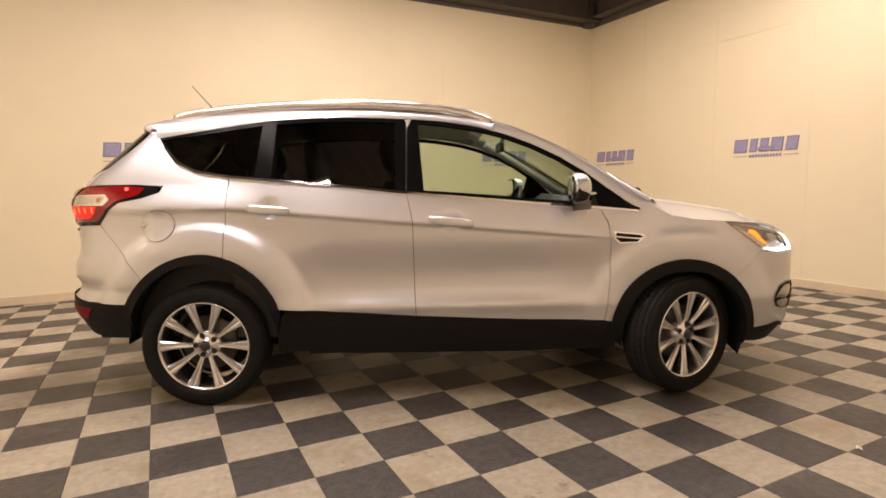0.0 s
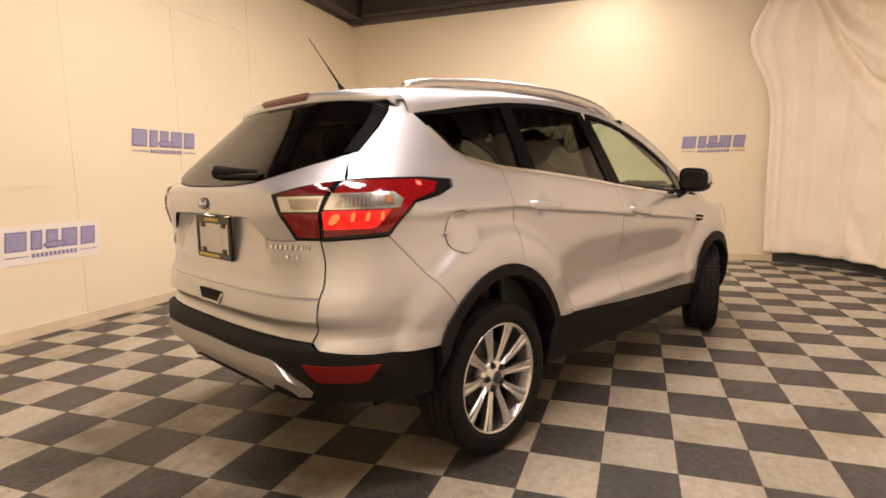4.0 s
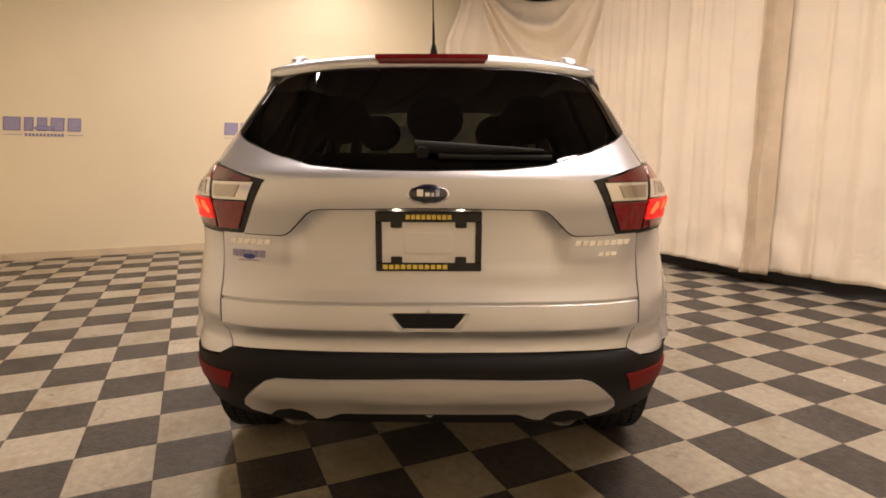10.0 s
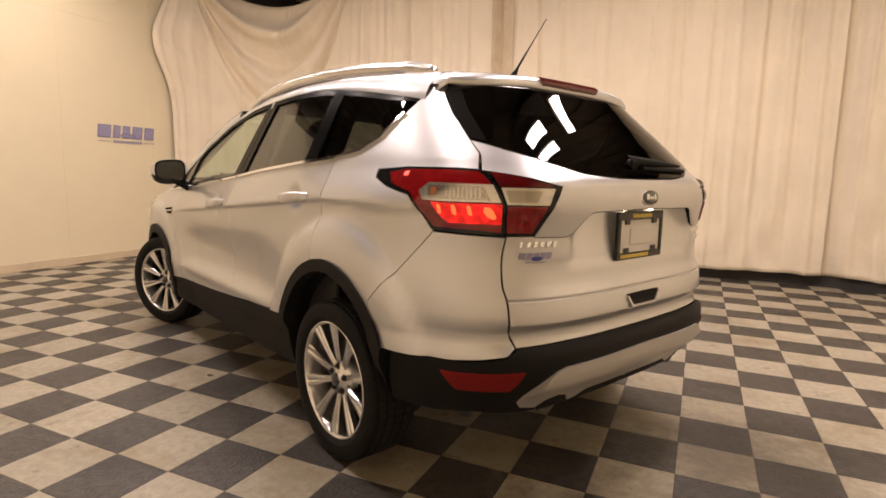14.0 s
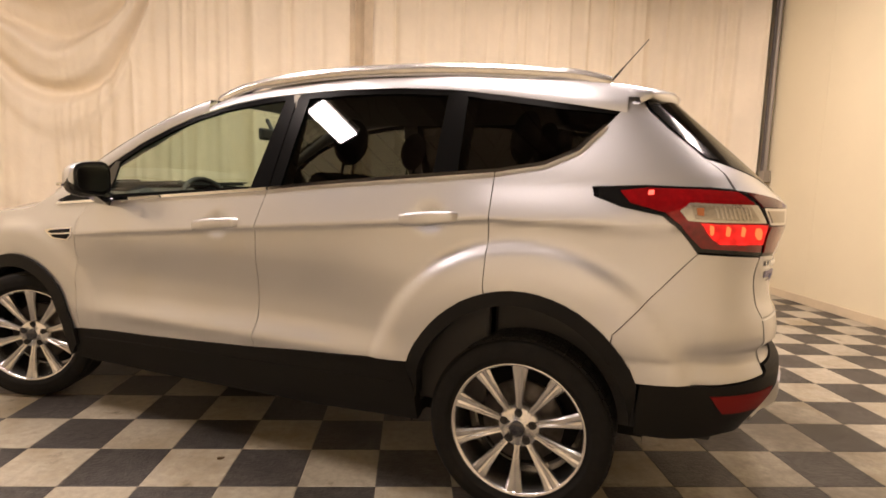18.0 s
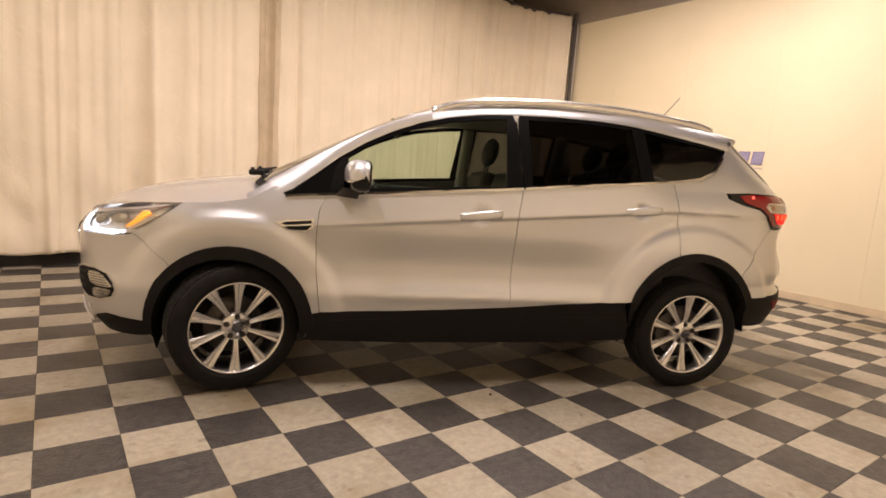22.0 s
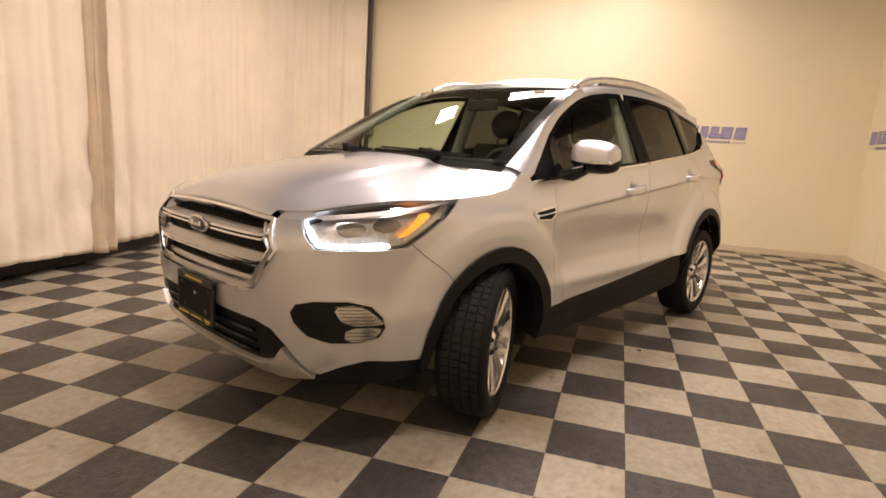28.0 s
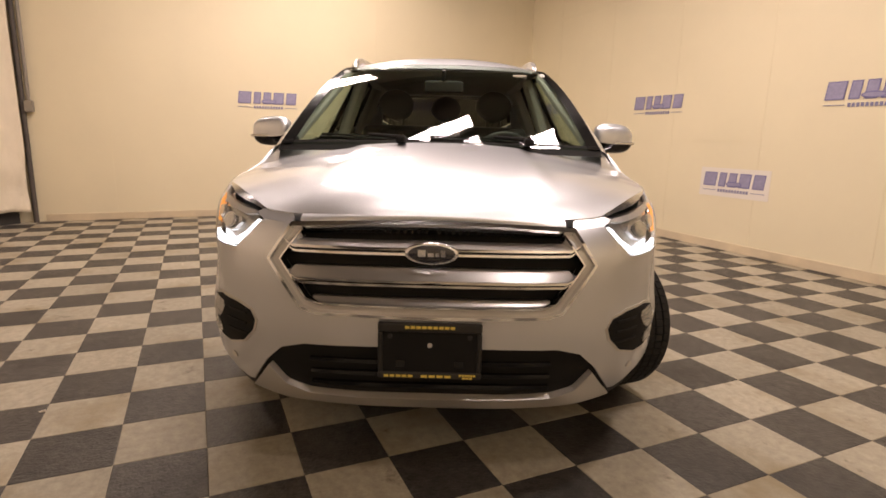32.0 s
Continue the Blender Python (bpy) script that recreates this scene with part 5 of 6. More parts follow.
# ---- wheels ----
def lathe(bm, prof, n=64, smooth=True):
    """Turns (radius, depth) points about the y axis."""
    loops = [[bm.verts.new((r * math.cos(math.tau * i / n), d, r * math.sin(math.tau * i / n))) for i in range(n)] for r, d in prof]
    for a, b in zip(loops, loops[1:]):
        for i in range(n):
            f = bm.faces.new((a[i], a[(i + 1) % n], b[(i + 1) % n], b[i]))
            f.smooth = smooth
    return bm


TYRE_R = 0.343


def wheel(m, parent):
    """A wheel with its outer face to +y."""
    rim = obj("wheel", lathe(bmesh.new(), [(0.2535, 0.004), (0.2515, 0.010), (0.245, 0.010), (0.2385, -0.004), (0.234, -0.03), (0.221, -0.10), (0.218, -0.17), (0.243, -0.185)]), ALLOY)
    rim.parent = parent
    rim.matrix_local = m
    rim["label"] = "bright ten-spoke alloy wheel with a black tyre"
    T = TYRE_R
    part("tyre", lathe(bmesh.new(), [(0.245, -0.19), (0.259, -0.198), (0.29, -0.205), (0.325, -0.196), (0.338, -0.180), (T - 0.008, -0.160), (T - 0.007, -0.085), (T - 0.008, -0.010), (0.338, 0.004), (0.326, 0.016), (0.292, 0.022), (0.281, 0.019), (0.276, 0.021), (0.269, 0.018), (0.258, 0.008), (0.2515, 0.0)], 72), RUBBER, rim)
    # tread blocks
    bm = bmesh.new()
    for k in range(64):
        a = math.tau * k / 64
        for y0, y1, tw in ((-0.163, -0.130, 0.02), (-0.122, -0.087, 0.012), (-0.080, -0.045, -0.012), (-0.037, -0.009, -0.02)):
            c = [((T + 0.0008) * math.cos(a + q), y, (T + 0.0008) * math.sin(a + q)) for q, y in ((0.006, y0), (0.089, y0), (0.089 + tw, y1), (0.006 + tw, y1))]
            d = [((T - 0.012) * math.cos(a + q), y, (T - 0.012) * math.sin(a + q)) for q, y in ((0.006, y0), (0.089, y0), (0.089 + tw, y1), (0.006 + tw, y1))]
            cv, dv = [bm.verts.new(p) for p in c], [bm.verts.new(p) for p in d]
            bm.faces.new(cv)
            for i in range(4):
                bm.faces.new((cv[i], cv[(i + 1) % 4], dv[(i + 1) % 4], dv[i]))
    bmesh.ops.recalc_face_normals(bm, faces=bm.faces[:])
    part("tread", bm, TREAD, rim)
    # spokes: wide, dished, with a groove down the middle
    sp = bmesh.new()
    prof = [(0.050, 0.015, -0.030), (0.085, 0.0135, -0.022), (0.135, 0.0175, -0.012), (0.19, 0.0235, -0.004), (0.228, 0.030, 0.002), (0.246, 0.033, 0.004)]
    g = []
    for r, w, d in prof:
        g.append([sp.verts.new(p) for p in ((-w * 0.9, d - 0.035, r), (-w, d - 0.008, r), (-w * 0.72, d, r), (-w * 0.28, d - 0.001, r), (0, d - 0.006, r), (w * 0.28, d - 0.001, r), (w * 0.72, d, r), (w, d - 0.008, r), (w * 0.9, d - 0.035, r))])
    for a, b in zip(g, g[1:]):
        for i in range(8):
            sp.faces.new((a[i], a[i + 1], b[i + 1], b[i]))
    sp.faces.new(g[-1])
    bmesh.ops.recalc_face_normals(sp, faces=sp.faces[:])
    me = bpy.data.meshes.new("spoke")
    sp.to_mesh(me)
    sp.free()
    me.materials.append(ALLOY)
    for k in range(10):
        s = new("spoke", me)
        s.parent = rim
        s.matrix_local = pose(0, 0, 0, 0, 36 * k, 0)
    part("hub", lathe(bmesh.new(), [(0.0, -0.012), (0.032, -0.012), (0.034, -0.02), (0.066, -0.024), (0.080, -0.034), (0.085, -0.08)], 40), ALLOY, rim)
    part("cap", lathe(bmesh.new(), [(0.0, -0.004), (0.022, -0.005), (0.029, -0.008), (0.030, -0.014)], 32), BLUE, rim, "dark blue hub cap")
    nut = bmesh.new()
    rod(nut, (0, -0.03, 0), (0, -0.012, 0), 0.010, 6, 0.008)
    rod(nut, (0, -0.034, 0), (0, -0.0225, 0), 0.0155, 16)
    nme = bpy.data.meshes.new("nut")
    nut.to_mesh(nme)
    nut.free()
    nme.materials.append(HOUSING)
    for k in range(5):
        a = math.tau * k / 5 + 0.31
        s = new("nut", nme)
        s.parent = rim
        s.location = (0.056 * math.cos(a), 0.002, 0.056 * math.sin(a))
    part("brake_disc", lathe(bmesh.new(), [(0.06, -0.09), (0.155, -0.09), (0.158, -0.10), (0.155, -0.115), (0.06, -0.115)], 48), BRAKE, rim)
    part("barrel_back", lathe(bmesh.new(), [(0.0, -0.15), (0.20, -0.15), (0.208, -0.17)], 32), MATTBLACK, rim)
    # balance weights inside the rim
    bm = bmesh.new()
    for k in range(10):
        a = radians(36 * k + 18)
        mm = Matrix.Rotation(-a + math.pi / 2, 4, "Y")
        b2 = boxed((-0.024, -0.03, 0.221), (0.024, -0.012, 0.229), 0.002)
        b2.transform(mm)
        tm = bpy.data.meshes.new("tmp")
        b2.to_mesh(tm)
        b2.free()
        bm.from_mesh(tm)
        bpy.data.meshes.remove(tm)
    part("rim_windows", bm, ALLOY, rim)
    return rim


STEER = 24
for x in (1.385, -1.345):
    for sd in (1, -1):
        turn = STEER if x > 0 else 0
        base = pose(x, sd * (0.815 if x > 0 else 0.905), TYRE_R + 0.002, 0, 0, turn + (0 if sd > 0 else 180))
        wheel(base @ pose(0, 0.10 if x > 0 else 0, 0, 0, ((-2 if sd > 0 else -5) if x > 0 else (0 if sd > 0 else 17)), 0), car)
for sd in (1, -1):
    for x, r in ((1.385, 0.41), (-1.335, 0.44)):
        rows = []
        for k in range(21):
            a = radians(-12 + (204 if x > 0 else 194) * k / 20)
            rows.append([(x + r * math.cos(a), sd * y, 0.37 + r * math.sin(a)) for y in (0.845 if x > 0 else 0.865, 0.56)])
        part("wheel_liner", loft(rows), MATTBLACK, car)
        bm = boxed((x - r, sd * 0.54 - 0.01, 0.25), (x + r, sd * 0.54 + 0.01, 0.8))
        part("wheel_liner", bm, MATTBLACK, car)
    # mud flap ahead of the front wheel, spring and damper over the rear
    part("air_deflector", loft([[(1.83, sd * 0.62, 0.30), (1.80, sd * 0.84, 0.32)], [(1.80, sd * 0.62, 0.22), (1.775, sd * 0.82, 0.19)]], False), MATTBLACK, car)
    bm = bmesh.new()
    rod(bm, (-1.35, sd * 0.62, 0.35), (-1.35, sd * 0.60, 0.85), 0.035, 12)
    rod(bm, (-1.22, sd * 0.62, 0.45), (-1.22, sd * 0.60, 0.85), 0.02, 10)
    part("damper", bm, HOUSING, car)
bm = boxed((-1.0, -0.58, 0.215), (1.85, 0.58, 0.30), 0.01)
box(bm, (-0.80, -0.74, 0.235), (0.93, 0.74, 0.32), 0.01)
box(bm, (-2.0, -0.40, 0.40), (-1.5, 0.40, 0.47), 0.02)
part("underbody", bm, MATTBLACK, car)
bm = bmesh.new()
part("axle", rod(bm, (-1.345, -0.6, 0.34), (-1.345, 0.6, 0.34), 0.04, 12), HOUSING, car)
part("axle", rod(bmesh.new(), (1.385, -0.6, 0.34), (1.385, 0.6, 0.34), 0.04, 12), HOUSING, car)
for sd in (1, -1):
    bm = bmesh.new()
    rows = []
    for r, x in ((0.032, -1.80), (0.037, -2.0), (0.041, -2.125), (0.036, -2.128), (0.034, -2.03)):
        rows.append([(x, sd * 0.455 + 1.25 * r * math.cos(math.tau * i / 24), 0.394 + r * math.sin(math.tau * i / 24)) for i in range(25)])
    part("exhaust_tip", loft(rows), BRAKE, car, "dark metal exhaust tip")

# ---- lamps ----
TAIL_CORE = glow("tail_lamp_core", (1.0, 0.15, 0.045), 1.3)
AMBER_GLASS = material("amber_glass", (0.35, 0.12, 0.04), 0.2, coat=1.0)
TAIL_OUT = X((-1.57, 1.236), (-1.72, 1.247), (-1.93, 1.246)) + B((0.714, 1.240), (0.681, 1.022), (0.76, 1.030)) + X((-1.898, 1.036), (-1.845, 1.100), (-1.783, 1.152), (-1.65, 1.177), (-1.575, 1.205))
TAIL_IN = B((0.711, 1.237), (0.505, 1.190), (0.592, 1.022), (0.679, 1.022))
for sd in (1, -1):
    fl = sd < 0
    lamp_o = part("tail_lamp", panel_mesh(TAIL_OUT, off=0.004, thick=0.02, flip=fl), GLOSSBLACK, car, "red and clear tail lamp lit red")
    part("red_lens", panel_mesh(X((-1.645, 1.225), (-1.73, 1.237), (-1.92, 1.236)) + B((0.722, 1.231), (0.693, 1.036), (0.75, 1.042)) + X((-1.908, 1.048), (-1.856, 1.106), (-1.792, 1.158), (-1.68, 1.186)), off=0.008, thick=0.01, flip=fl), LENS_RED, lamp_o)
    part("clear_lens", panel_mesh(X((-1.835, 1.164), (-1.865, 1.192), (-1.93, 1.191)) + B((0.713, 1.190), (0.706, 1.134)) + X((-1.91, 1.132), (-1.862, 1.134)), off=0.010, thick=0.01, flip=fl), LENS_WHITE, lamp_o)
    part("clear_core", panel_mesh(X((-1.868, 1.182), (-1.925, 1.183)) + B((0.735, 1.183), (0.73, 1.140)) + X((-1.925, 1.140), (-1.884, 1.141)), off=0.0115, thick=0.004, flip=fl), LENS_RIB, lamp_o)
    sa, sb = to_s("x", -1.888, 1.16), to_s("r", 0.738, 1.16)
    for k in range(9):
        a = sa + (sb - sa) * (0.30 + 0.075 * k)
        part("lens_rib", panel_mesh([("s", a, 1.143), ("s", a + (sb - sa) * 0.03, 1.143), ("s", a + (sb - sa) * 0.03, 1.180), ("s", a, 1.180)], off=0.0125, thick=0.003, flip=fl), LENS_WHITE, lamp_o)
    part("amber_bulb", panel_mesh(X((-1.884, 1.174), (-1.907, 1.176), (-1.907, 1.150), (-1.888, 1.152)), off=0.0125, thick=0.004, flip=fl), AMBER_GLASS, lamp_o)
    part("lit_lens", panel_mesh(X((-1.90, 1.127), (-1.94, 1.126)) + B((0.704, 1.128), (0.697, 1.064)) + X((-1.96, 1.064), (-1.94, 1.078)), off=0.012, thick=0.006, flip=fl), BRAKE_GLOW, lamp_o)
    sa, sb = to_s("x", -1.905, 1.1), to_s("r", 0.700, 1.1)
    ds = (sb - sa)
    for f, w, z0, z1 in ((0.10, 0.035, 1.098, 1.122), (0.32, 0.04, 1.092, 1.121), (0.54, 0.04, 1.092, 1.121), (0.80, 0.09, 1.082, 1.118)):
        part("lit_streak", panel_mesh(soft([("s", sa + ds * (f - w), z1), ("s", sa + ds * (f + w * 0.6), z1), ("s", sa + ds * (f + w * 1.5), z0), ("s", sa + ds * (f + w * 0.2), z0)], 1), off=0.0135, thick=0.003, flip=fl), TAIL_CORE, lamp_o)
    lamp_i = part("tailgate_lamp", panel_mesh(TAIL_IN, off=0.006, thick=0.02, flip=fl), GLOSSBLACK, gate, "red and clear lamp on the tailgate")
    part("red_lens", panel_mesh(B((0.700, 1.228), (0.545, 1.192), (0.550, 1.184), (0.698, 1.184)), off=0.011, thick=0.008, flip=fl), LENS_DARKRED, lamp_i)
    part("clear_lens", panel_mesh(B((0.697, 1.181), (0.538, 1.181), (0.562, 1.128), (0.692, 1.128)), off=0.011, thick=0.008, flip=fl), LENS_WHITE, lamp_i)
    part("bulb", panel_mesh(B((0.688, 1.172), (0.585, 1.172), (0.604, 1.136), (0.684, 1.136)), off=0.013, thick=0.004, flip=fl), material("bulb_chrome", (0.4, 0.37, 0.33), 0.15, metal=1.0), lamp_i)
    part("red_lens", panel_mesh(B((0.691, 1.123), (0.566, 1.123), (0.604, 1.036), (0.681, 1.036)), off=0.011, thick=0.008, flip=fl), LENS_RED, lamp_i)
    # glow spot high in the outer lamp
    part("lit_point", panel_mesh(X((-1.735, 1.226), (-1.752, 1.228), (-1.752, 1.214), (-1.735, 1.212)), off=0.0125, thick=0.004, flip=fl), BRAKE_HOT, lamp_o)

    # headlamp
    HL = F((0.578, 0.903), (0.612, 0.922)) + X((2.12, 0.932), (2.006, 0.950), (1.878, 0.968), (1.79, 0.980), (1.72, 0.992), (1.637, 1.001), (1.73, 0.929), (1.823, 0.864), (1.889, 0.826), (1.977, 0.814), (2.139, 0.811)) + F((0.667, 0.812), (0.618, 0.859))
    hl = part("headlamp", panel_mesh(HL, off=-0.035, thick=0.0, flip=fl), LAMPBOWL, car, "clear headlamp with lit white edge strip")
    part("cover", panel_mesh(HL, off=0.001, thick=0.03, flip=fl), CLEAR, hl, "clear headlamp cover")
    part("running_light", panel_mesh(F((0.582, 0.901), (0.592, 0.903), (0.632, 0.862), (0.676, 0.832)) + X((2.12, 0.830), (2.02, 0.832), (1.965, 0.832), (1.96, 0.818), (2.12, 0.815)) + F((0.670, 0.816), (0.622, 0.861)), off=-0.006, thick=0.012, flip=fl), DRL_GLOW, hl, "lit white daytime running strip")
    for (s0, s1, za, zb_) in ((2.122, 2.033, 0.850, 0.908), (2.005, 1.925, 0.864, 0.924)):
        part("reflector_bowl", panel_mesh(soft(X((s0, za), (s0, zb_), (s1, zb_ + 0.012), (s1 - 0.01, za + 0.018)), 1), off=-0.020, thick=0.014, flip=fl), SATIN, hl)
        part("projector_housing", panel_mesh(soft(X((s0 - 0.008, za + 0.006), (s0 - 0.008, zb_ - 0.004), (s1 + 0.010, zb_ + 0.006), (s1 + 0.004, za + 0.020)), 1), off=-0.016, thick=0.006, flip=fl), HOUSING, hl)
        cs, cz = to_s("x", (s0 + s1) / 2, za + 0.035), (za + zb_) / 2 + 0.008
        for nm, rr, of, mt in (("projector_ring", 0.030, -0.013, LAMPTOP), ("projector_lens", 0.026, -0.010, FOGLENS)):
            part(nm, panel_mesh([("s", cs + 1.25 * rr * math.cos(math.tau * k / 18), cz + 0.9 * rr * math.sin(math.tau * k / 18)) for k in range(18)], off=of, thick=0.004, flip=fl), mt, hl)
    part("amber_reflector", panel_mesh(X((1.852, 0.926), (1.835, 0.945), (1.802, 0.951), (1.790, 0.938), (1.835, 0.902), (1.900, 0.860), (1.925, 0.855), (1.868, 0.905)), off=-0.008, thick=0.010, flip=fl), AMBER, hl, "amber turn lens")
    part("brow", panel_mesh(F((0.605, 0.921)) + X((2.12, 0.930), (2.006, 0.948), (1.878, 0.966), (1.72, 0.990), (1.69, 0.985), (1.878, 0.953), (2.006, 0.934), (2.12, 0.916)), off=-0.010, thick=0.006, flip=fl), SATIN, hl)
    part("inner_trim", panel_mesh(X((1.79, 0.93), (1.73, 0.975), (1.68, 0.985), (1.74, 0.935), (1.83, 0.875), (1.90, 0.838), (1.91, 0.846)), off=-0.016, thick=0.010, flip=fl), LENS_WHITE, hl)

    # fog lamp pocket
    FG = F((0.572, 0.550), (0.612, 0.622)) + X((2.035, 0.630), (1.955, 0.535), (1.995, 0.455)) + F((0.660, 0.450))
    part("fog_rim", panel_mesh(soft(FG, 1), off=0.003, thick=0.012, flip=fl), SATIN, bumper)
    FI = F((0.583, 0.549), (0.618, 0.613)) + X((2.040, 0.620), (1.965, 0.535), (2.003, 0.463)) + F((0.666, 0.458))
    fog = part("fog_lamp", panel_mesh(soft(FI, 1), off=0.0055, thick=0.012, flip=fl), MATTBLACK, bumper, "fog lamp in a black bezel")
    part("fog_lens", panel_mesh(soft(X((2.140, 0.600), (2.055, 0.606), (1.980, 0.540), (1.990, 0.530), (2.105, 0.530)), 1), off=0.010, thick=0.008, flip=fl), FOGLENS, fog)
    part("fog_lens", panel_mesh(soft(X((2.102, 0.522), (1.988, 0.522), (1.996, 0.494), (2.03, 0.468), (2.102, 0.468)), 1), off=0.010, thick=0.008, flip=fl), FOGLENS, fog)
    for k in range(6):
        z = 0.536 + 0.0125 * k
        part("lens_rib", panel_mesh(X((2.106 + 0.005 * k, z), (2.106 + 0.005 * k, z + 0.0035), (2.004 + 0.009 * k, z + 0.0035), (2.004 + 0.009 * k, z)), off=0.0115, thick=0.003, flip=fl), FOGRIB, fog)
    for k in range(3):
        z = 0.474 + 0.014 * k
        part("lens_rib", panel_mesh(X((2.096, z), (2.096, z + 0.0035), (2.020 - 0.008 * k, z + 0.0035), (2.020 - 0.008 * k, z)), off=0.0115, thick=0.003, flip=fl), FOGRIB, fog)
    for z in (0.508, 0.545, 0.58):
        part("fog_slat", panel_mesh(F((0.625, z), (0.625, z + 0.008)) + X((2.15, z + 0.010), (2.15, z + 0.002)), off=0.009, thick=0.006, flip=fl), CLAD, fog)
    part("parking_sensor", panel_mesh([("x", 2.140 + 0.011 * math.cos(math.tau * k / 14), 0.405 + 0.011 * math.sin(math.tau * k / 14)) for k in range(14)], off=0.004, thick=0.004, flip=fl), SATIN, bumper)

    # fender vent
    vent = part("fender_vent", panel_mesh(X((1.165, 0.926), (1.12, 0.938), (0.968, 0.952), (0.968, 0.912), (1.0, 0.886), (1.11, 0.888)), off=0.005, thick=0.012, flip=fl), CHROME, fender[1 if fl else 0], "chrome-edged black vent")
    part("vent_slot", panel_mesh(X((1.135, 0.922), (1.11, 0.930), (0.98, 0.943), (0.98, 0.928), (1.11, 0.917)), off=0.007, thick=0.004, flip=fl), MATTBLACK, vent)
    part("vent_slot", panel_mesh(X((1.115, 0.908), (0.98, 0.920), (0.98, 0.914), (1.005, 0.893), (1.10, 0.895)), off=0.007, thick=0.004, flip=fl), MATTBLACK, vent)

    # door handles over their hollows
    for (x0, x1, z0, z1, dr) in ((0.172, -0.079, 1.008, 1.036, door_f), (-0.845, -1.08, 1.090, 1.110, door_r)):
        par = dr[1 if fl else 0]
        cx = (x0 + x1) / 2
        cz = (z0 + z1) / 2
        rows = []
        for k in range(25):
            u = k / 24
            x = x0 + (x1 - x0) * u
            z = z0 + (z1 - z0) * u
            y = float(side_y(x, z))
            lift = 0.042 * math.sin(math.pi * min(max(u, 0.0), 1.0)) ** 0.35 if 0 < u < 1 else 0.0
            h = 0.026 * (0.6 + 0.4 * math.sin(math.pi * u) ** 0.5)
            rows.append([(x, sd * (y + lift - 0.018), z - h), (x, sd * (y + lift - 0.003), z - h), (x, sd * (y + lift), z - h * 0.5), (x, sd * (y + lift), z + h * 0.5), (x, sd * (y + lift - 0.003), z + h), (x, sd * (y + lift - 0.018), z + h)])
        hd = part("handle", loft(rows), PAINT, par, "body-coloured door handle")
        part("lock", rod(bmesh.new(), (x1 + 0.085, sd * (float(side_y(x1, z1)) + 0.03), z1 - 0.012), (x1 + 0.085, sd * (float(side_y(x1, z1)) + 0.0385), z1 - 0.012), 0.010, 16), GLOSSBLACK, hd) if dr is door_f else None

    # door mirror
    mx, mz = 0.742, 1.205
    arm = part("mirror_foot", loft([[(0.80 + a * 0.055, sd * 0.845, 1.09 + b * 0.035), (0.79 + a * 0.05, sd * 0.90, 1.115 + b * 0.03), (0.775 + a * 0.045, sd * 0.96, 1.145 + b * 0.022)] for a, b in ((-1, -1), (1, -0.6), (1, 0.8), (-1, 1), (-1, -1))]), GLOSSBLACK, car, "door mirror with silver cap")
    rows = []
    for k in range(21):
        u = k / 20
        y = 0.865 + 0.235 * u
        e = (1 - abs(2 * u - 1) ** 5.0) ** 0.42 if 0 < u < 1 else 0.12
        hh = (0.072 + 0.012 * math.sin(math.pi * min(1, u * 1.1))) * e
        xc = 0.765 - 0.045 * u
        r = []
        for q in [math.tau * i / 24 for i in range(25)]:
            c, w = math.cos(q), math.sin(q)
            r.append((xc + 0.075 * e * max(math.copysign(abs(c) ** 0.8, c), -0.35) - 0.01, sd * y, mz - 0.012 * u + hh * math.copysign(abs(w) ** 0.72, w)))
        rows.append(r)
    up = [r[23:24] + r[0:14] for r in rows]
    dn = [r[13:24] for r in rows]
    part("mirror_cap", loft([[(x, y, z) for x, y, z in r] for r in up]), PAINT, arm)
    part("mirror_base", loft([[(x, y, z) for x, y, z in r] for r in dn]), GLOSSBLACK, arm)
    part("turn_strip", boxed((0.770, sd * 1.035 - 0.055, mz - 0.040), (0.806, sd * 1.035 + 0.055, mz - 0.026), 0.004), LENS_WHITE, arm)
    for nm, dy, dz, x0, mt in (("mirror_bezel", 0.100, 0.076, 0.712, GLOSSBLACK), ("mirror_glass", 0.088, 0.062, 0.706, CHROME)):
        bm = bmesh.new()
        ring_pts = []
        for k in range(32):
            c, q = math.cos(math.tau * k / 32), math.sin(math.tau * k / 32)
            yy = dy * math.copysign(abs(c) ** 0.55, c)
            ring_pts.append((x0 - 0.14 * (yy + 0.1), sd * (0.987 + yy), mz + dz * math.copysign(abs(q) ** 0.6, q) * (1 - 0.9 * yy)))
        bm.faces.new([bm.verts.new(p) for p in ring_pts])
        ex = bmesh.ops.extrude_face_region(bm, geom=bm.faces[:])
        for v in ex["geom"]:
            if isinstance(v, bmesh.types.BMVert):
                v.co.x += 0.006
        bmesh.ops.recalc_face_normals(bm, faces=bm.faces[:])
        part(nm, bm, mt, arm)
    # front quarter pane beside the mirror
    part("sail_panel", panel_mesh(X((0.895, 1.088), (0.80, 1.098), (0.785, 1.20), (0.80, 1.29), (0.83, 1.29), (0.866, 1.228)), off=0.001, thick=0.01, flip=fl), GLOSSBLACK, car)
    part("sill_trim", panel_mesh(X((0.9, 0.40), (-0.85, 0.45), (-0.85, 0.44), (0.9, 0.39)), off=0.008, thick=0.006, flip=fl), CLAD, sill[1 if fl else 0])

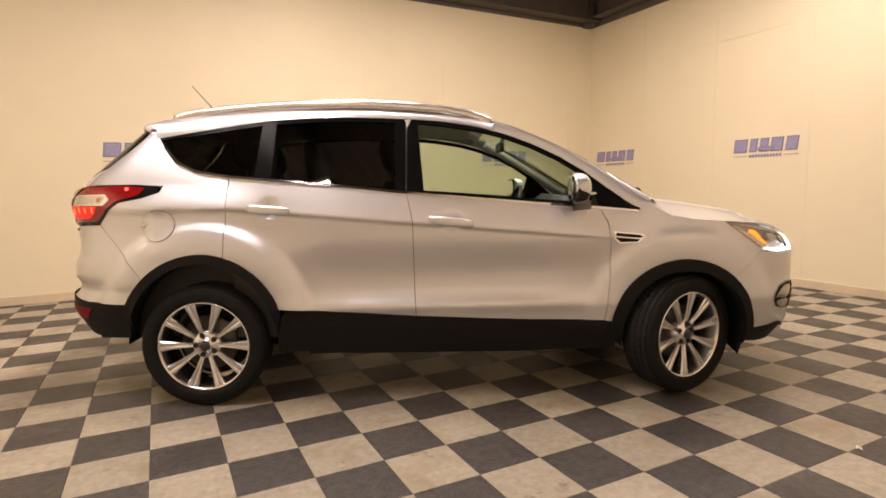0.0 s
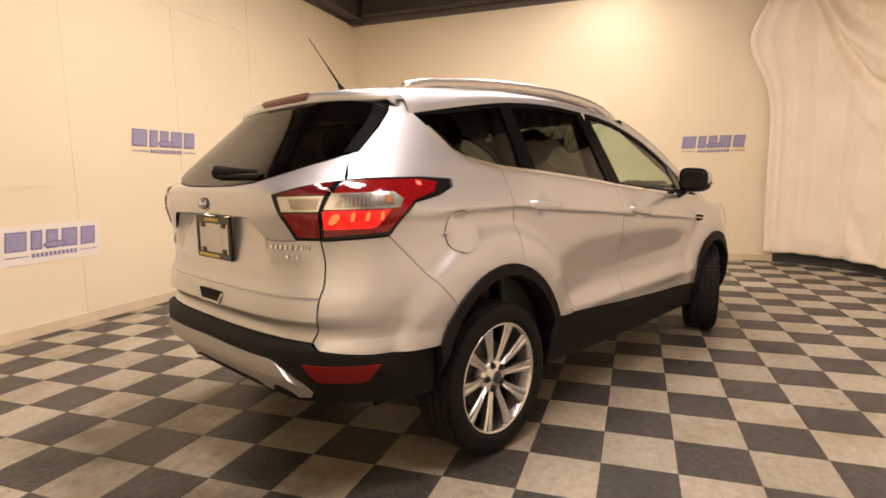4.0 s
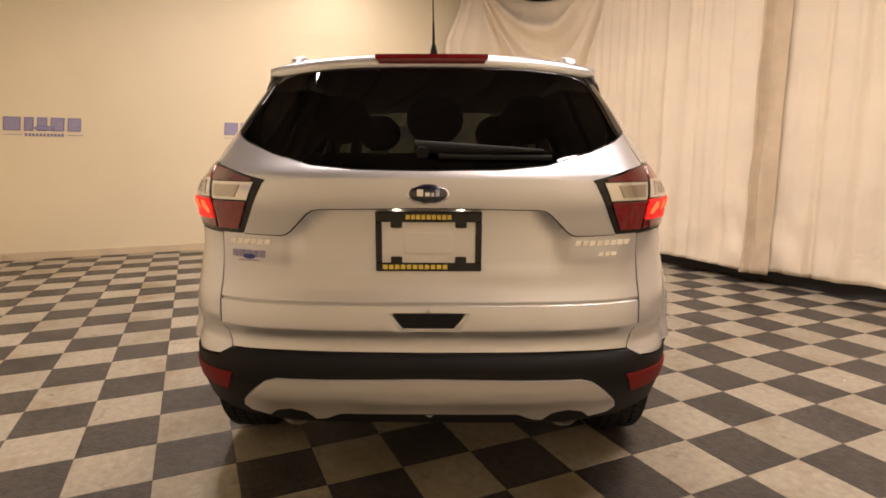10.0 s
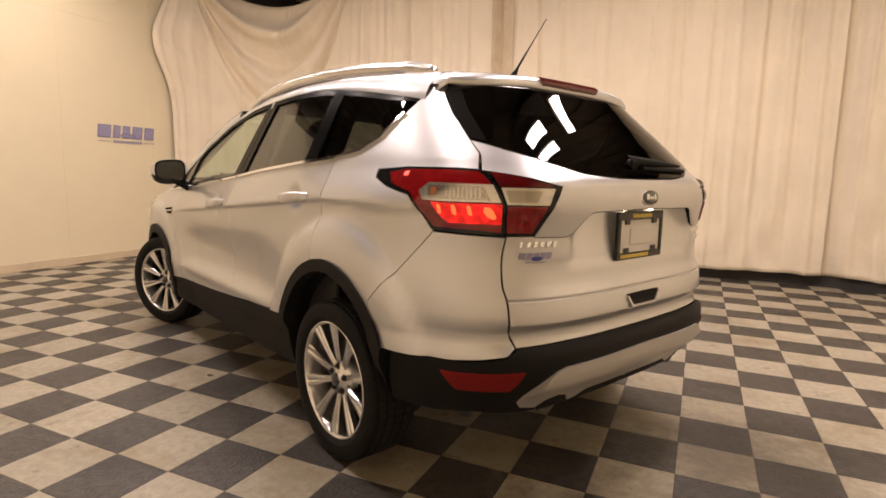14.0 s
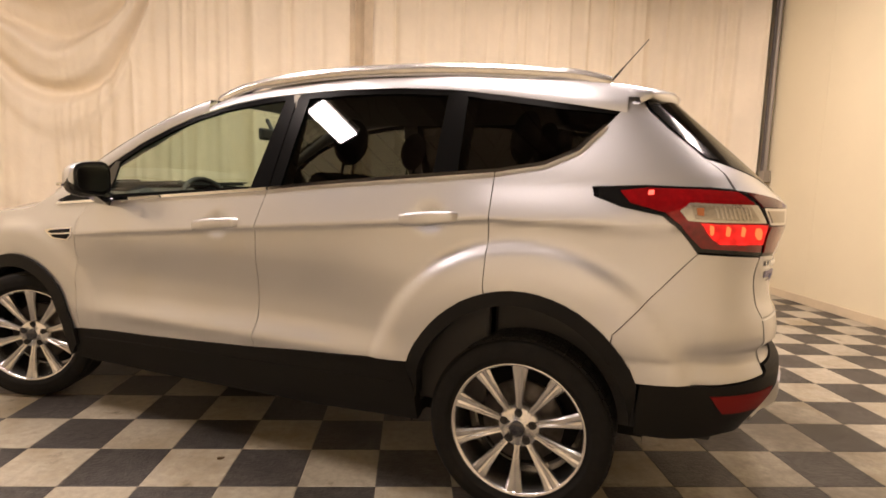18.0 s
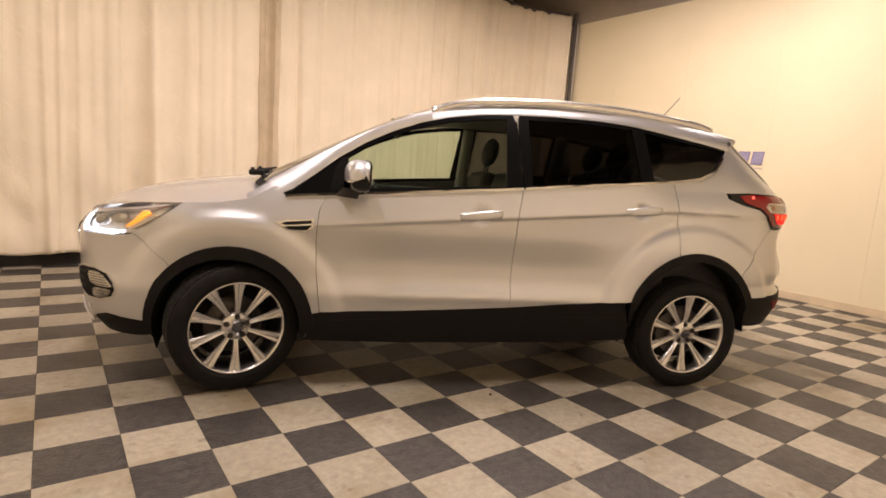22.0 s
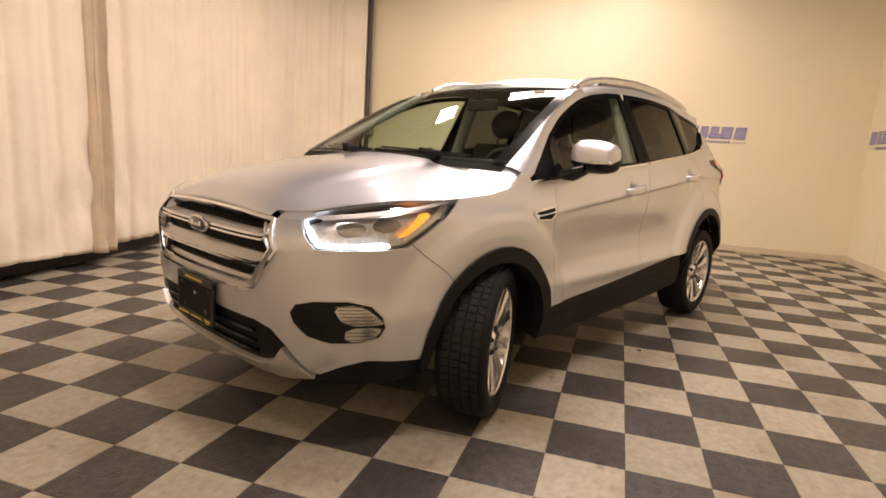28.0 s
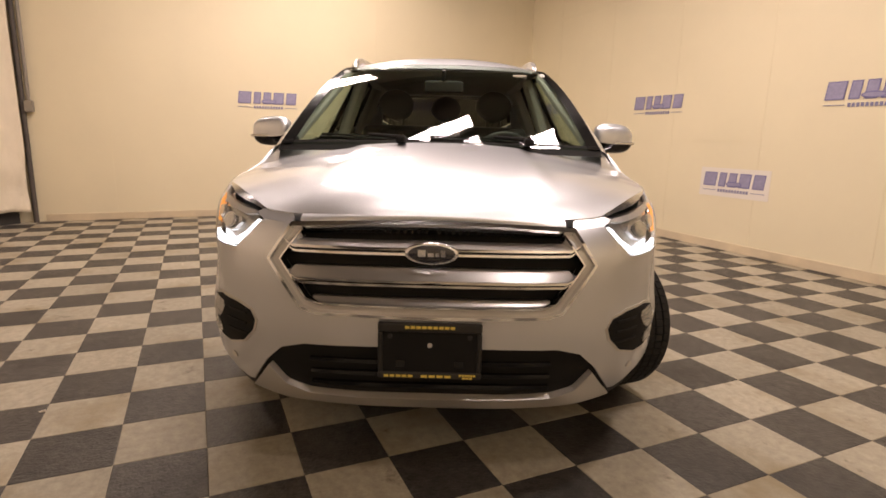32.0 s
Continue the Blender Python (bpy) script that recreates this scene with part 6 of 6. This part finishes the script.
# fuel lid on the right flank
flap = part("fuel_lid", panel_mesh([("x", -1.56 + 0.088 * math.cos(math.tau * k / 32), 1.02 + 0.088 * math.sin(math.tau * k / 32)) for k in range(32)], off=0.0045, thick=0.004, disp=flare, flip=True), PAINT, quarter[1])
part("fuel_lid_gap", panel_mesh([("x", -1.56 + 0.0898 * math.cos(math.tau * k / 32), 1.02 + 0.0898 * math.sin(math.tau * k / 32)) for k in range(32)], off=0.002, thick=0.001, disp=flare, flip=True), MATTBLACK, quarter[1])
part("fuel_lid_finger", rod(bmesh.new(), (-1.646, -0.83, 1.02), (-1.646, -0.888, 1.02), 0.009, 16), SATIN, quarter[1])

# plates
plate = part("rear_plate", boxed((-2.200, -0.155, 0.918), (-2.192, 0.155, 1.085), 0.004), PLATE_WHITE, gate, "pale blank plate in a black frame with yellow print")
for lo, hi in (((-2.206, -0.165, 1.062), (-2.190, 0.165, 1.095)), ((-2.206, -0.165, 0.908), (-2.190, 0.165, 0.935)), ((-2.206, -0.165, 0.935), (-2.190, -0.145, 1.062)), ((-2.206, 0.145, 0.935), (-2.190, 0.165, 1.062))):
    part("plate_frame", boxed(lo, hi, 0.003), GLOSSBLACK, plate)
for y in (-0.10, 0.10):
    for z in (0.94, 1.058):
        part("frame_tab", boxed((-2.206, y - 0.018, z - 0.014), (-2.191, y + 0.018, z + 0.014), 0.004), GLOSSBLACK, plate)
part("plate_emboss", boxed((-2.2035, -0.075, 0.965), (-2.2, 0.075, 1.03), 0.0015), PLATE_WHITE, plate)


def print_row(parent, x, y0, y1, z, h, n, mt, face):
    """A row of small plain blocks that stands for print."""
    w = (y1 - y0) / n
    for k in range(n):
        a = y0 + k * w
        part("print_bar", boxed((x, a + w * 0.1, z), (x + face * 0.0015, a + w * 0.88, z + h)), mt, parent)


print_row(plate, -2.2075, -0.072, 0.072, 1.071, 0.014, 9, YELLOW, 1)
print_row(plate, -2.2075, -0.06, 0.145, 0.915, 0.014, 11, YELLOW, 1)
fp = part("front_plate", boxed((2.306, -0.160, 0.418), (2.322, 0.160, 0.590), 0.008), MATTBLACK, bumper, "black plate holder with yellow print")
for lo, hi in (((2.312, -0.168, 0.568), (2.328, 0.168, 0.600)), ((2.312, -0.168, 0.410), (2.328, 0.168, 0.434)), ((2.312, -0.168, 0.434), (2.328, -0.152, 0.568)), ((2.312, 0.152, 0.434), (2.328, 0.168, 0.568))):
    part("plate_frame", boxed(lo, hi, 0.006), HOLDER, fp)
print_row(fp, 2.3285, -0.082, 0.082, 0.582, 0.009, 9, YELLOW, 1)
print_row(fp, 2.3285, -0.150, -0.052, 0.417, 0.008, 5, YELLOW, 1)
print_row(fp, 2.3285, -0.030, 0.072, 0.417, 0.008, 4, YELLOW, 1)
print_row(fp, 2.3285, 0.095, 0.150, 0.423, 0.006, 6, YELLOW, 1)
print_row(fp, 2.3285, 0.105, 0.140, 0.414, 0.006, 3, YELLOW, 1)
part("screw", rod(bmesh.new(), (2.318, 0.0, 0.525), (2.326, 0.0, 0.525), 0.008, 12), SATIN, fp)
for y in (-0.095, 0.095):
    part("slot", boxed((2.318, y - 0.015, 0.448), (2.3235, y + 0.015, 0.472)), GLOSSBLACK, fp)
    part("bolt", rod(bmesh.new(), (2.318, y * 1.35, 0.553), (2.325, y * 1.35, 0.553), 0.008, 10), HOLDER, fp)


def badge_row(y0, y1, z, h, n, lean=0.004):
    """Chrome script on the tailgate as a row of plain slanted blocks."""
    w = (y1 - y0) / n
    for k in range(n):
        a = y0 + k * w
        y = a + w / 2
        x = float(end_x(y, z, False)) - float(gate_shape(0, y, z)) - 0.005
        bm = boxed((x, a + w * 0.12, z), (x + 0.004, a + w * 0.9, z + h), 0.0008)
        for v in bm.verts:
            v.co.y -= (v.co.z - z) * 0.25
        part("script_block", bm, CHROME, gate)


badge_row(0.50, 0.645, 0.985, 0.018, 6)
badge_row(-0.645, -0.455, 0.985, 0.018, 8)
badge_row(-0.60, -0.535, 0.952, 0.013, 3)
# small dealer sticker of violet blocks with a blue oval
for k in range(5):
    y = 0.632 - 0.024 * k
    part("dealer_sticker", panel_mesh(B((y, 0.968), (y - 0.020, 0.968), (y - 0.017, 0.944), (y + 0.003, 0.944)), off=0.003, thick=0.002, disp=gate_shape), SIGN_FACE, gate)
part("dealer_sticker", panel_mesh(soft(B((0.592, 0.955), (0.552, 0.955), (0.552, 0.938), (0.592, 0.938))), off=0.0045, thick=0.002, disp=gate_shape), material("sticker_blue", (0.05, 0.07, 0.28), 0.4), gate)
part("sticker_line", panel_mesh(B((0.61, 0.934), (0.54, 0.934), (0.54, 0.930), (0.61, 0.930)), off=0.003, thick=0.002, disp=gate_shape), SIGN_FACE, gate)

# rear wiper
wip = part("rear_wiper", rod(bmesh.new(), (-2.14, 0.02, 1.280), (-2.172, 0.02, 1.272), 0.02, 20), MATTBLACK, rear_glass, "black rear wiper")
rows = []
for k in range(13):
    u = k / 12
    y = 0.045 - 0.40 * u
    z = 1.292 - 0.012 * u
    x = float(end_x(y, z, False)) - 0.022 - 0.012 * math.sin(math.pi * u)
    h = 0.022 * (1 - 0.72 * u)
    rows.append([(x + 0.008, y, z - h), (x - 0.008, y, z - h * 0.6), (x - 0.008, y, z + h * 0.6), (x + 0.008, y, z + h)])
part("wiper_arm", loft(rows), MATTBLACK, wip)
rows = []
for k in range(13):
    y = -0.03 - 0.35 * k / 12
    z = 1.262 - 0.004 * k / 12
    x = float(end_x(y, z, False)) - 0.008
    rows.append([(x, y, z - 0.008), (x - 0.01, y, z - 0.004), (x - 0.01, y, z + 0.006), (x, y, z + 0.01)])
part("wiper_blade", loft(rows), MATTBLACK, wip)
for y in (0.10, -0.10):
    part("plate_lamp", boxed((-2.19, y - 0.012, 1.098), (-2.175, y + 0.012, 1.103), 0.002), glow("plate_lamp_glow", (1.0, 0.75, 0.5), 14), gate)
part("handle_pocket", panel_mesh(B((0, 0.776), (0.112, 0.776), (0.104, 0.764), (0.078, 0.733), (0, 0.733)), off=0.002, thick=0.01, join=True), MATTBLACK, gate, "dark pull-handle pocket")
part("pocket_ledge", panel_mesh(B((0, 0.748), (0.089, 0.748), (0.076, 0.733), (0, 0.733)), off=0.004, thick=0.006, join=True), CLAD, gate)
part("pull_handle", panel_mesh(B((0, 0.733), (0.080, 0.733), (0.108, 0.766), (0.114, 0.772), (0.116, 0.764), (0.085, 0.724), (0, 0.724)), off=0.006, thick=0.012, join=True), PAINT, gate, "bright pull handle lip")
# front wipers
for y0, y1 in ((0.55, -0.05), (-0.1, -0.6)):
    bm = bmesh.new()
    rod(bm, (1.30 - 0.25 * y0 ** 2, y0, 1.165), (1.30 - 0.25 * y1 ** 2, y1, 1.172), 0.008, 8)
    rod(bm, (1.275 - 0.25 * y0 ** 2, y0, 1.172), (1.262 - 0.25 * y1 ** 2, y1, 1.188), 0.005, 6)
    part("front_wiper", bm, MATTBLACK, windshield)
for y in (0.42, -0.18):
    x = 1.385 - 0.25 * y ** 2
    hinge = part("wiper_hinge", boxed((x - 0.05, y - 0.022, 1.150), (x + 0.035, y + 0.022, 1.186), 0.010), MATTBLACK, windshield)
    rod_bm = rod(bmesh.new(), (x - 0.03, y, 1.178), (x - 0.075, y - 0.16, 1.190), 0.011, 8, 0.007)
    part("wiper_arm", rod_bm, MATTBLACK, hinge)
    part("hinge_nut", rod(bmesh.new(), (x + 0.015, y, 1.184), (x + 0.015, y, 1.196), 0.012, 6), HOUSING, hinge)
part("inspection_sticker", boxed((0.50, 0.42, 1.555), (0.505, 0.50, 1.565)), CARD, windshield)

# ---- cabin ----
bm = boxed((-0.90, -0.78, 0.32), (0.96, 0.78, 0.36), 0.01)
box(bm, (-2.0, -0.56, 0.49), (-0.90, 0.56, 0.53), 0.01)
part("cabin_floor", bm, DASH, car)
for sd in (1, -1):
    part("door_card", boxed((-1.2, sd * 0.79 - 0.02, 0.36), (0.95, sd * 0.79 + 0.02, 1.10), 0.015), DASH, car)
    part("cargo_side", boxed((-2.0, sd * 0.72 - 0.02, 0.36), (-1.2, sd * 0.72 + 0.02, 1.20), 0.015), DASH, car)
    bm = bmesh.new()
    rod(bm, (-0.18, sd * 0.775, 1.1), (-0.19, sd * 0.60, 1.6), 0.045, 10)
    part("inner_pillar", bm, TRIM_GREY, car)
    part("inner_pillar", rod(bmesh.new(), (-1.0, sd * 0.76, 1.2), (-1.0, sd * 0.60, 1.58), 0.05, 10), TRIM_GREY, car)
    bm = bmesh.new()
    rod(bm, (1.12, sd * 0.755, 1.16), (0.42, sd * 0.60, 1.555), 0.03, 10)
    part("inner_pillar", bm, TRIM_GREY, car)
part("headliner", boxed((-1.65, -0.55, 1.60), (0.25, 0.55, 1.615), 0.004), TRIM_GREY, car)
rows = []
for j in range(-14, 15):
    y = 0.76 * j / 14
    rows.append([(1.24 - 0.14 * abs(j / 14) ** 2.2, y, 1.10), (1.05, y, 1.128 + 0.012 * math.cos(j / 2.2)), (0.88, y, 1.12 + (0.035 if 3 < j < 11 else 0)), (0.78, y, 1.06), (0.76, y, 0.85), (0.85, y, 0.6)])
part("dashboard", loft(rows), DASH, car)


def seat(x, y, w, base):
    root = part("seat", boxed((x - 0.26, y - w / 2, base), (x + 0.26, y + w / 2, base + 0.16), 0.05), SEAT, car, "charcoal seat with a headrest")
    bm = boxed((-0.07, -w / 2, 0), (0.07, w / 2, 0.60), 0.05)
    bm.transform(pose(x - 0.27, y, base + 0.12, 0, -14, 0))
    part("backrest", bm, SEAT, root)
    n = 1 if w < 0.8 else 3
    for k in range(n):
        yy = y + (0 if n == 1 else (k - 1) * 0.44)
        bm = bmesh.new()
        bmesh.ops.create_uvsphere(bm, u_segments=20, v_segments=12, radius=1, matrix=pose(x - 0.44, yy, base + 0.86, 0, -12, 0) @ Matrix.Diagonal((0.055, 0.135, 0.115, 1)))
        for f in bm.faces:
            f.smooth = True
        for q in (-0.05, 0.05):
            rod(bm, (x - 0.41, yy + q, base + 0.68), (x - 0.43, yy + q, base + 0.80), 0.007, 8)
        part("headrest", bm, SEAT, root)
    return root


seat(0.12, 0.37, 0.5, 0.56)
seat(0.12, -0.37, 0.5, 0.56)
seat(-0.78, 0.0, 1.3, 0.58)
ring_bm = bmesh.new()
rows = []
for i in range(37):
    a = math.tau * i / 36
    rows.append([(0.016 * math.cos(q), (0.185 + 0.016 * math.sin(q)) * math.cos(a), (0.185 + 0.016 * math.sin(q)) * math.sin(a)) for q in [math.tau * k / 8 for k in range(9)]])
ring_bm.free()
ring_bm = loft(rows)
box(ring_bm, (0.0, -0.17, -0.03), (0.03, 0.17, 0.03), 0.01)
box(ring_bm, (0.0, -0.06, -0.08), (0.05, 0.06, 0.06), 0.015)
ring_bm.transform(pose(0.60, 0.37, 1.04, 0, 22, 0))
part("steering_wheel", ring_bm, DASH, car)
bm = boxed((0.44, -0.12, 1.455), (0.47, 0.12, 1.525), 0.012)
rod(bm, (0.46, 0, 1.52), (0.50, 0, 1.585), 0.012, 8)
part("inner_mirror", bm, DASH, car)
part("cargo_cover", boxed((-1.95, -0.66, 1.13), (-1.25, 0.66, 1.15), 0.006), SEAT, car)


# ---- scraps left on the floor ----
def scrap(x, y, rot, w, mt, label):
    bm = bmesh.new()
    pts = [(-w, -0.3 * w), (-0.2 * w, -0.5 * w), (0.7 * w, -0.2 * w), (w, 0.3 * w), (0.1 * w, 0.45 * w), (-0.7 * w, 0.2 * w)]
    top = [bm.verts.new((a, b, 0.006 + 0.004 * math.sin(a * 90))) for a, b in pts]
    low = [bm.verts.new((a * 0.9, b * 0.9, 0.0)) for a, b in pts]
    bm.faces.new(top)
    bm.faces.new(low[::-1])
    for i in range(6):
        j = (i + 1) % 6
        bm.faces.new((low[i], low[j], top[j], top[i]))
    ob = obj("floor_scrap", bm, mt)
    ob.matrix_world = pose(x, y, 0.0005, 0, 0, rot)
    return tagged(ob, label, "litter", "scraps on the floor")


LEAF = material("dry_leaf", (0.10, 0.06, 0.025), 0.8)
scrap(2.082, 4.585, 30, 0.018, LEAF, "curled brown leaf scrap lying on the floor tiles")
scrap(2.717, 1.367, 10, 0.012, CARD, "tiny white paper scrap lying on the floor tiles")
scrap(2.721, 1.354, 60, 0.010, CARD, "tiny white paper scrap lying on the floor tiles")
scrap(-0.042, 1.853, 0, 0.008, CARD, "tiny white paper scrap lying on the floor tiles")

# ---- floor: grout bed and tiles, last ----
tagged(obj("ground_slab", boxed((WEST - 0.2, SOUTH - 0.2, -0.1), (EAST + 0.2, NORTH + 0.2, -0.004)), GROUT), "dark joint bed under the checkerboard tiles", "floor", kind="structure")
floor_root = new("floor")
tagged(floor_root, "worn cream and charcoal stone-look checkerboard floor tiles", "floor", kind="structure")


def tile_mesh(name, mt):
    bm = bmesh.new()
    h = TILE / 2 - 0.0008
    e = h - 0.0022
    lo = [bm.verts.new((sx * h, sy * h, -0.004)) for sx, sy in ((-1, -1), (1, -1), (1, 1), (-1, 1))]
    mid = [bm.verts.new((sx * h, sy * h, -0.0012)) for sx, sy in ((-1, -1), (1, -1), (1, 1), (-1, 1))]
    hi = [bm.verts.new((sx * e, sy * e, 0)) for sx, sy in ((-1, -1), (1, -1), (1, 1), (-1, 1))]
    for i in range(4):
        j = (i + 1) % 4
        bm.faces.new((lo[i], lo[j], mid[j], mid[i]))
        bm.faces.new((mid[i], mid[j], hi[j], hi[i]))
    bm.faces.new(hi)
    me = bpy.data.meshes.new(name)
    bm.to_mesh(me)
    bm.free()
    me.materials.append(mt)
    return me


tiles = (tile_mesh("light_tile", TILE_L), tile_mesh("dark_tile", TILE_D))
spots = []
for i in range(-12, 22):
    for j in range(-7, 25):
        x, y = X0 + (i + 0.5) * TILE, Y0 + (j + 0.5) * TILE
        if WEST - 0.1 < x < EAST + 0.1 and SOUTH < y < NORTH + 0.1:
            spots.append((max(abs(x - 1.75), abs(y - 3.65) * 1.05), x, y, (i + j) % 2))
spots.sort()
rest = ([], [])
rng = random.Random(4)
for n, (d, x, y, dark) in enumerate(spots):
    z = rng.uniform(-0.0006, 0.0)
    if n < 300:
        ob = new("tile", tiles[dark])
        ob.location = (x, y, z)
        ob.parent = floor_root
    else:
        rest[dark].append((x, y, z))
for dark, nm, mt in ((0, "far_light_tiles", TILE_L), (1, "far_dark_tiles", TILE_D)):
    co, fa = [], []
    src = tiles[dark]
    base = [v.co.copy() for v in src.vertices]
    polys = [tuple(p.vertices) for p in src.polygons]
    for x, y, z in rest[dark]:
        k = len(co)
        co += [(v.x + x, v.y + y, v.z + z) for v in base]
        fa += [tuple(k + i for i in p) for p in polys]
    me = bpy.data.meshes.new(nm)
    me.from_pydata(co, [], fa)
    me.materials.append(mt)
    ob = new(nm, me)
    ob.parent = floor_root
    tagged(ob, kind="stuff")
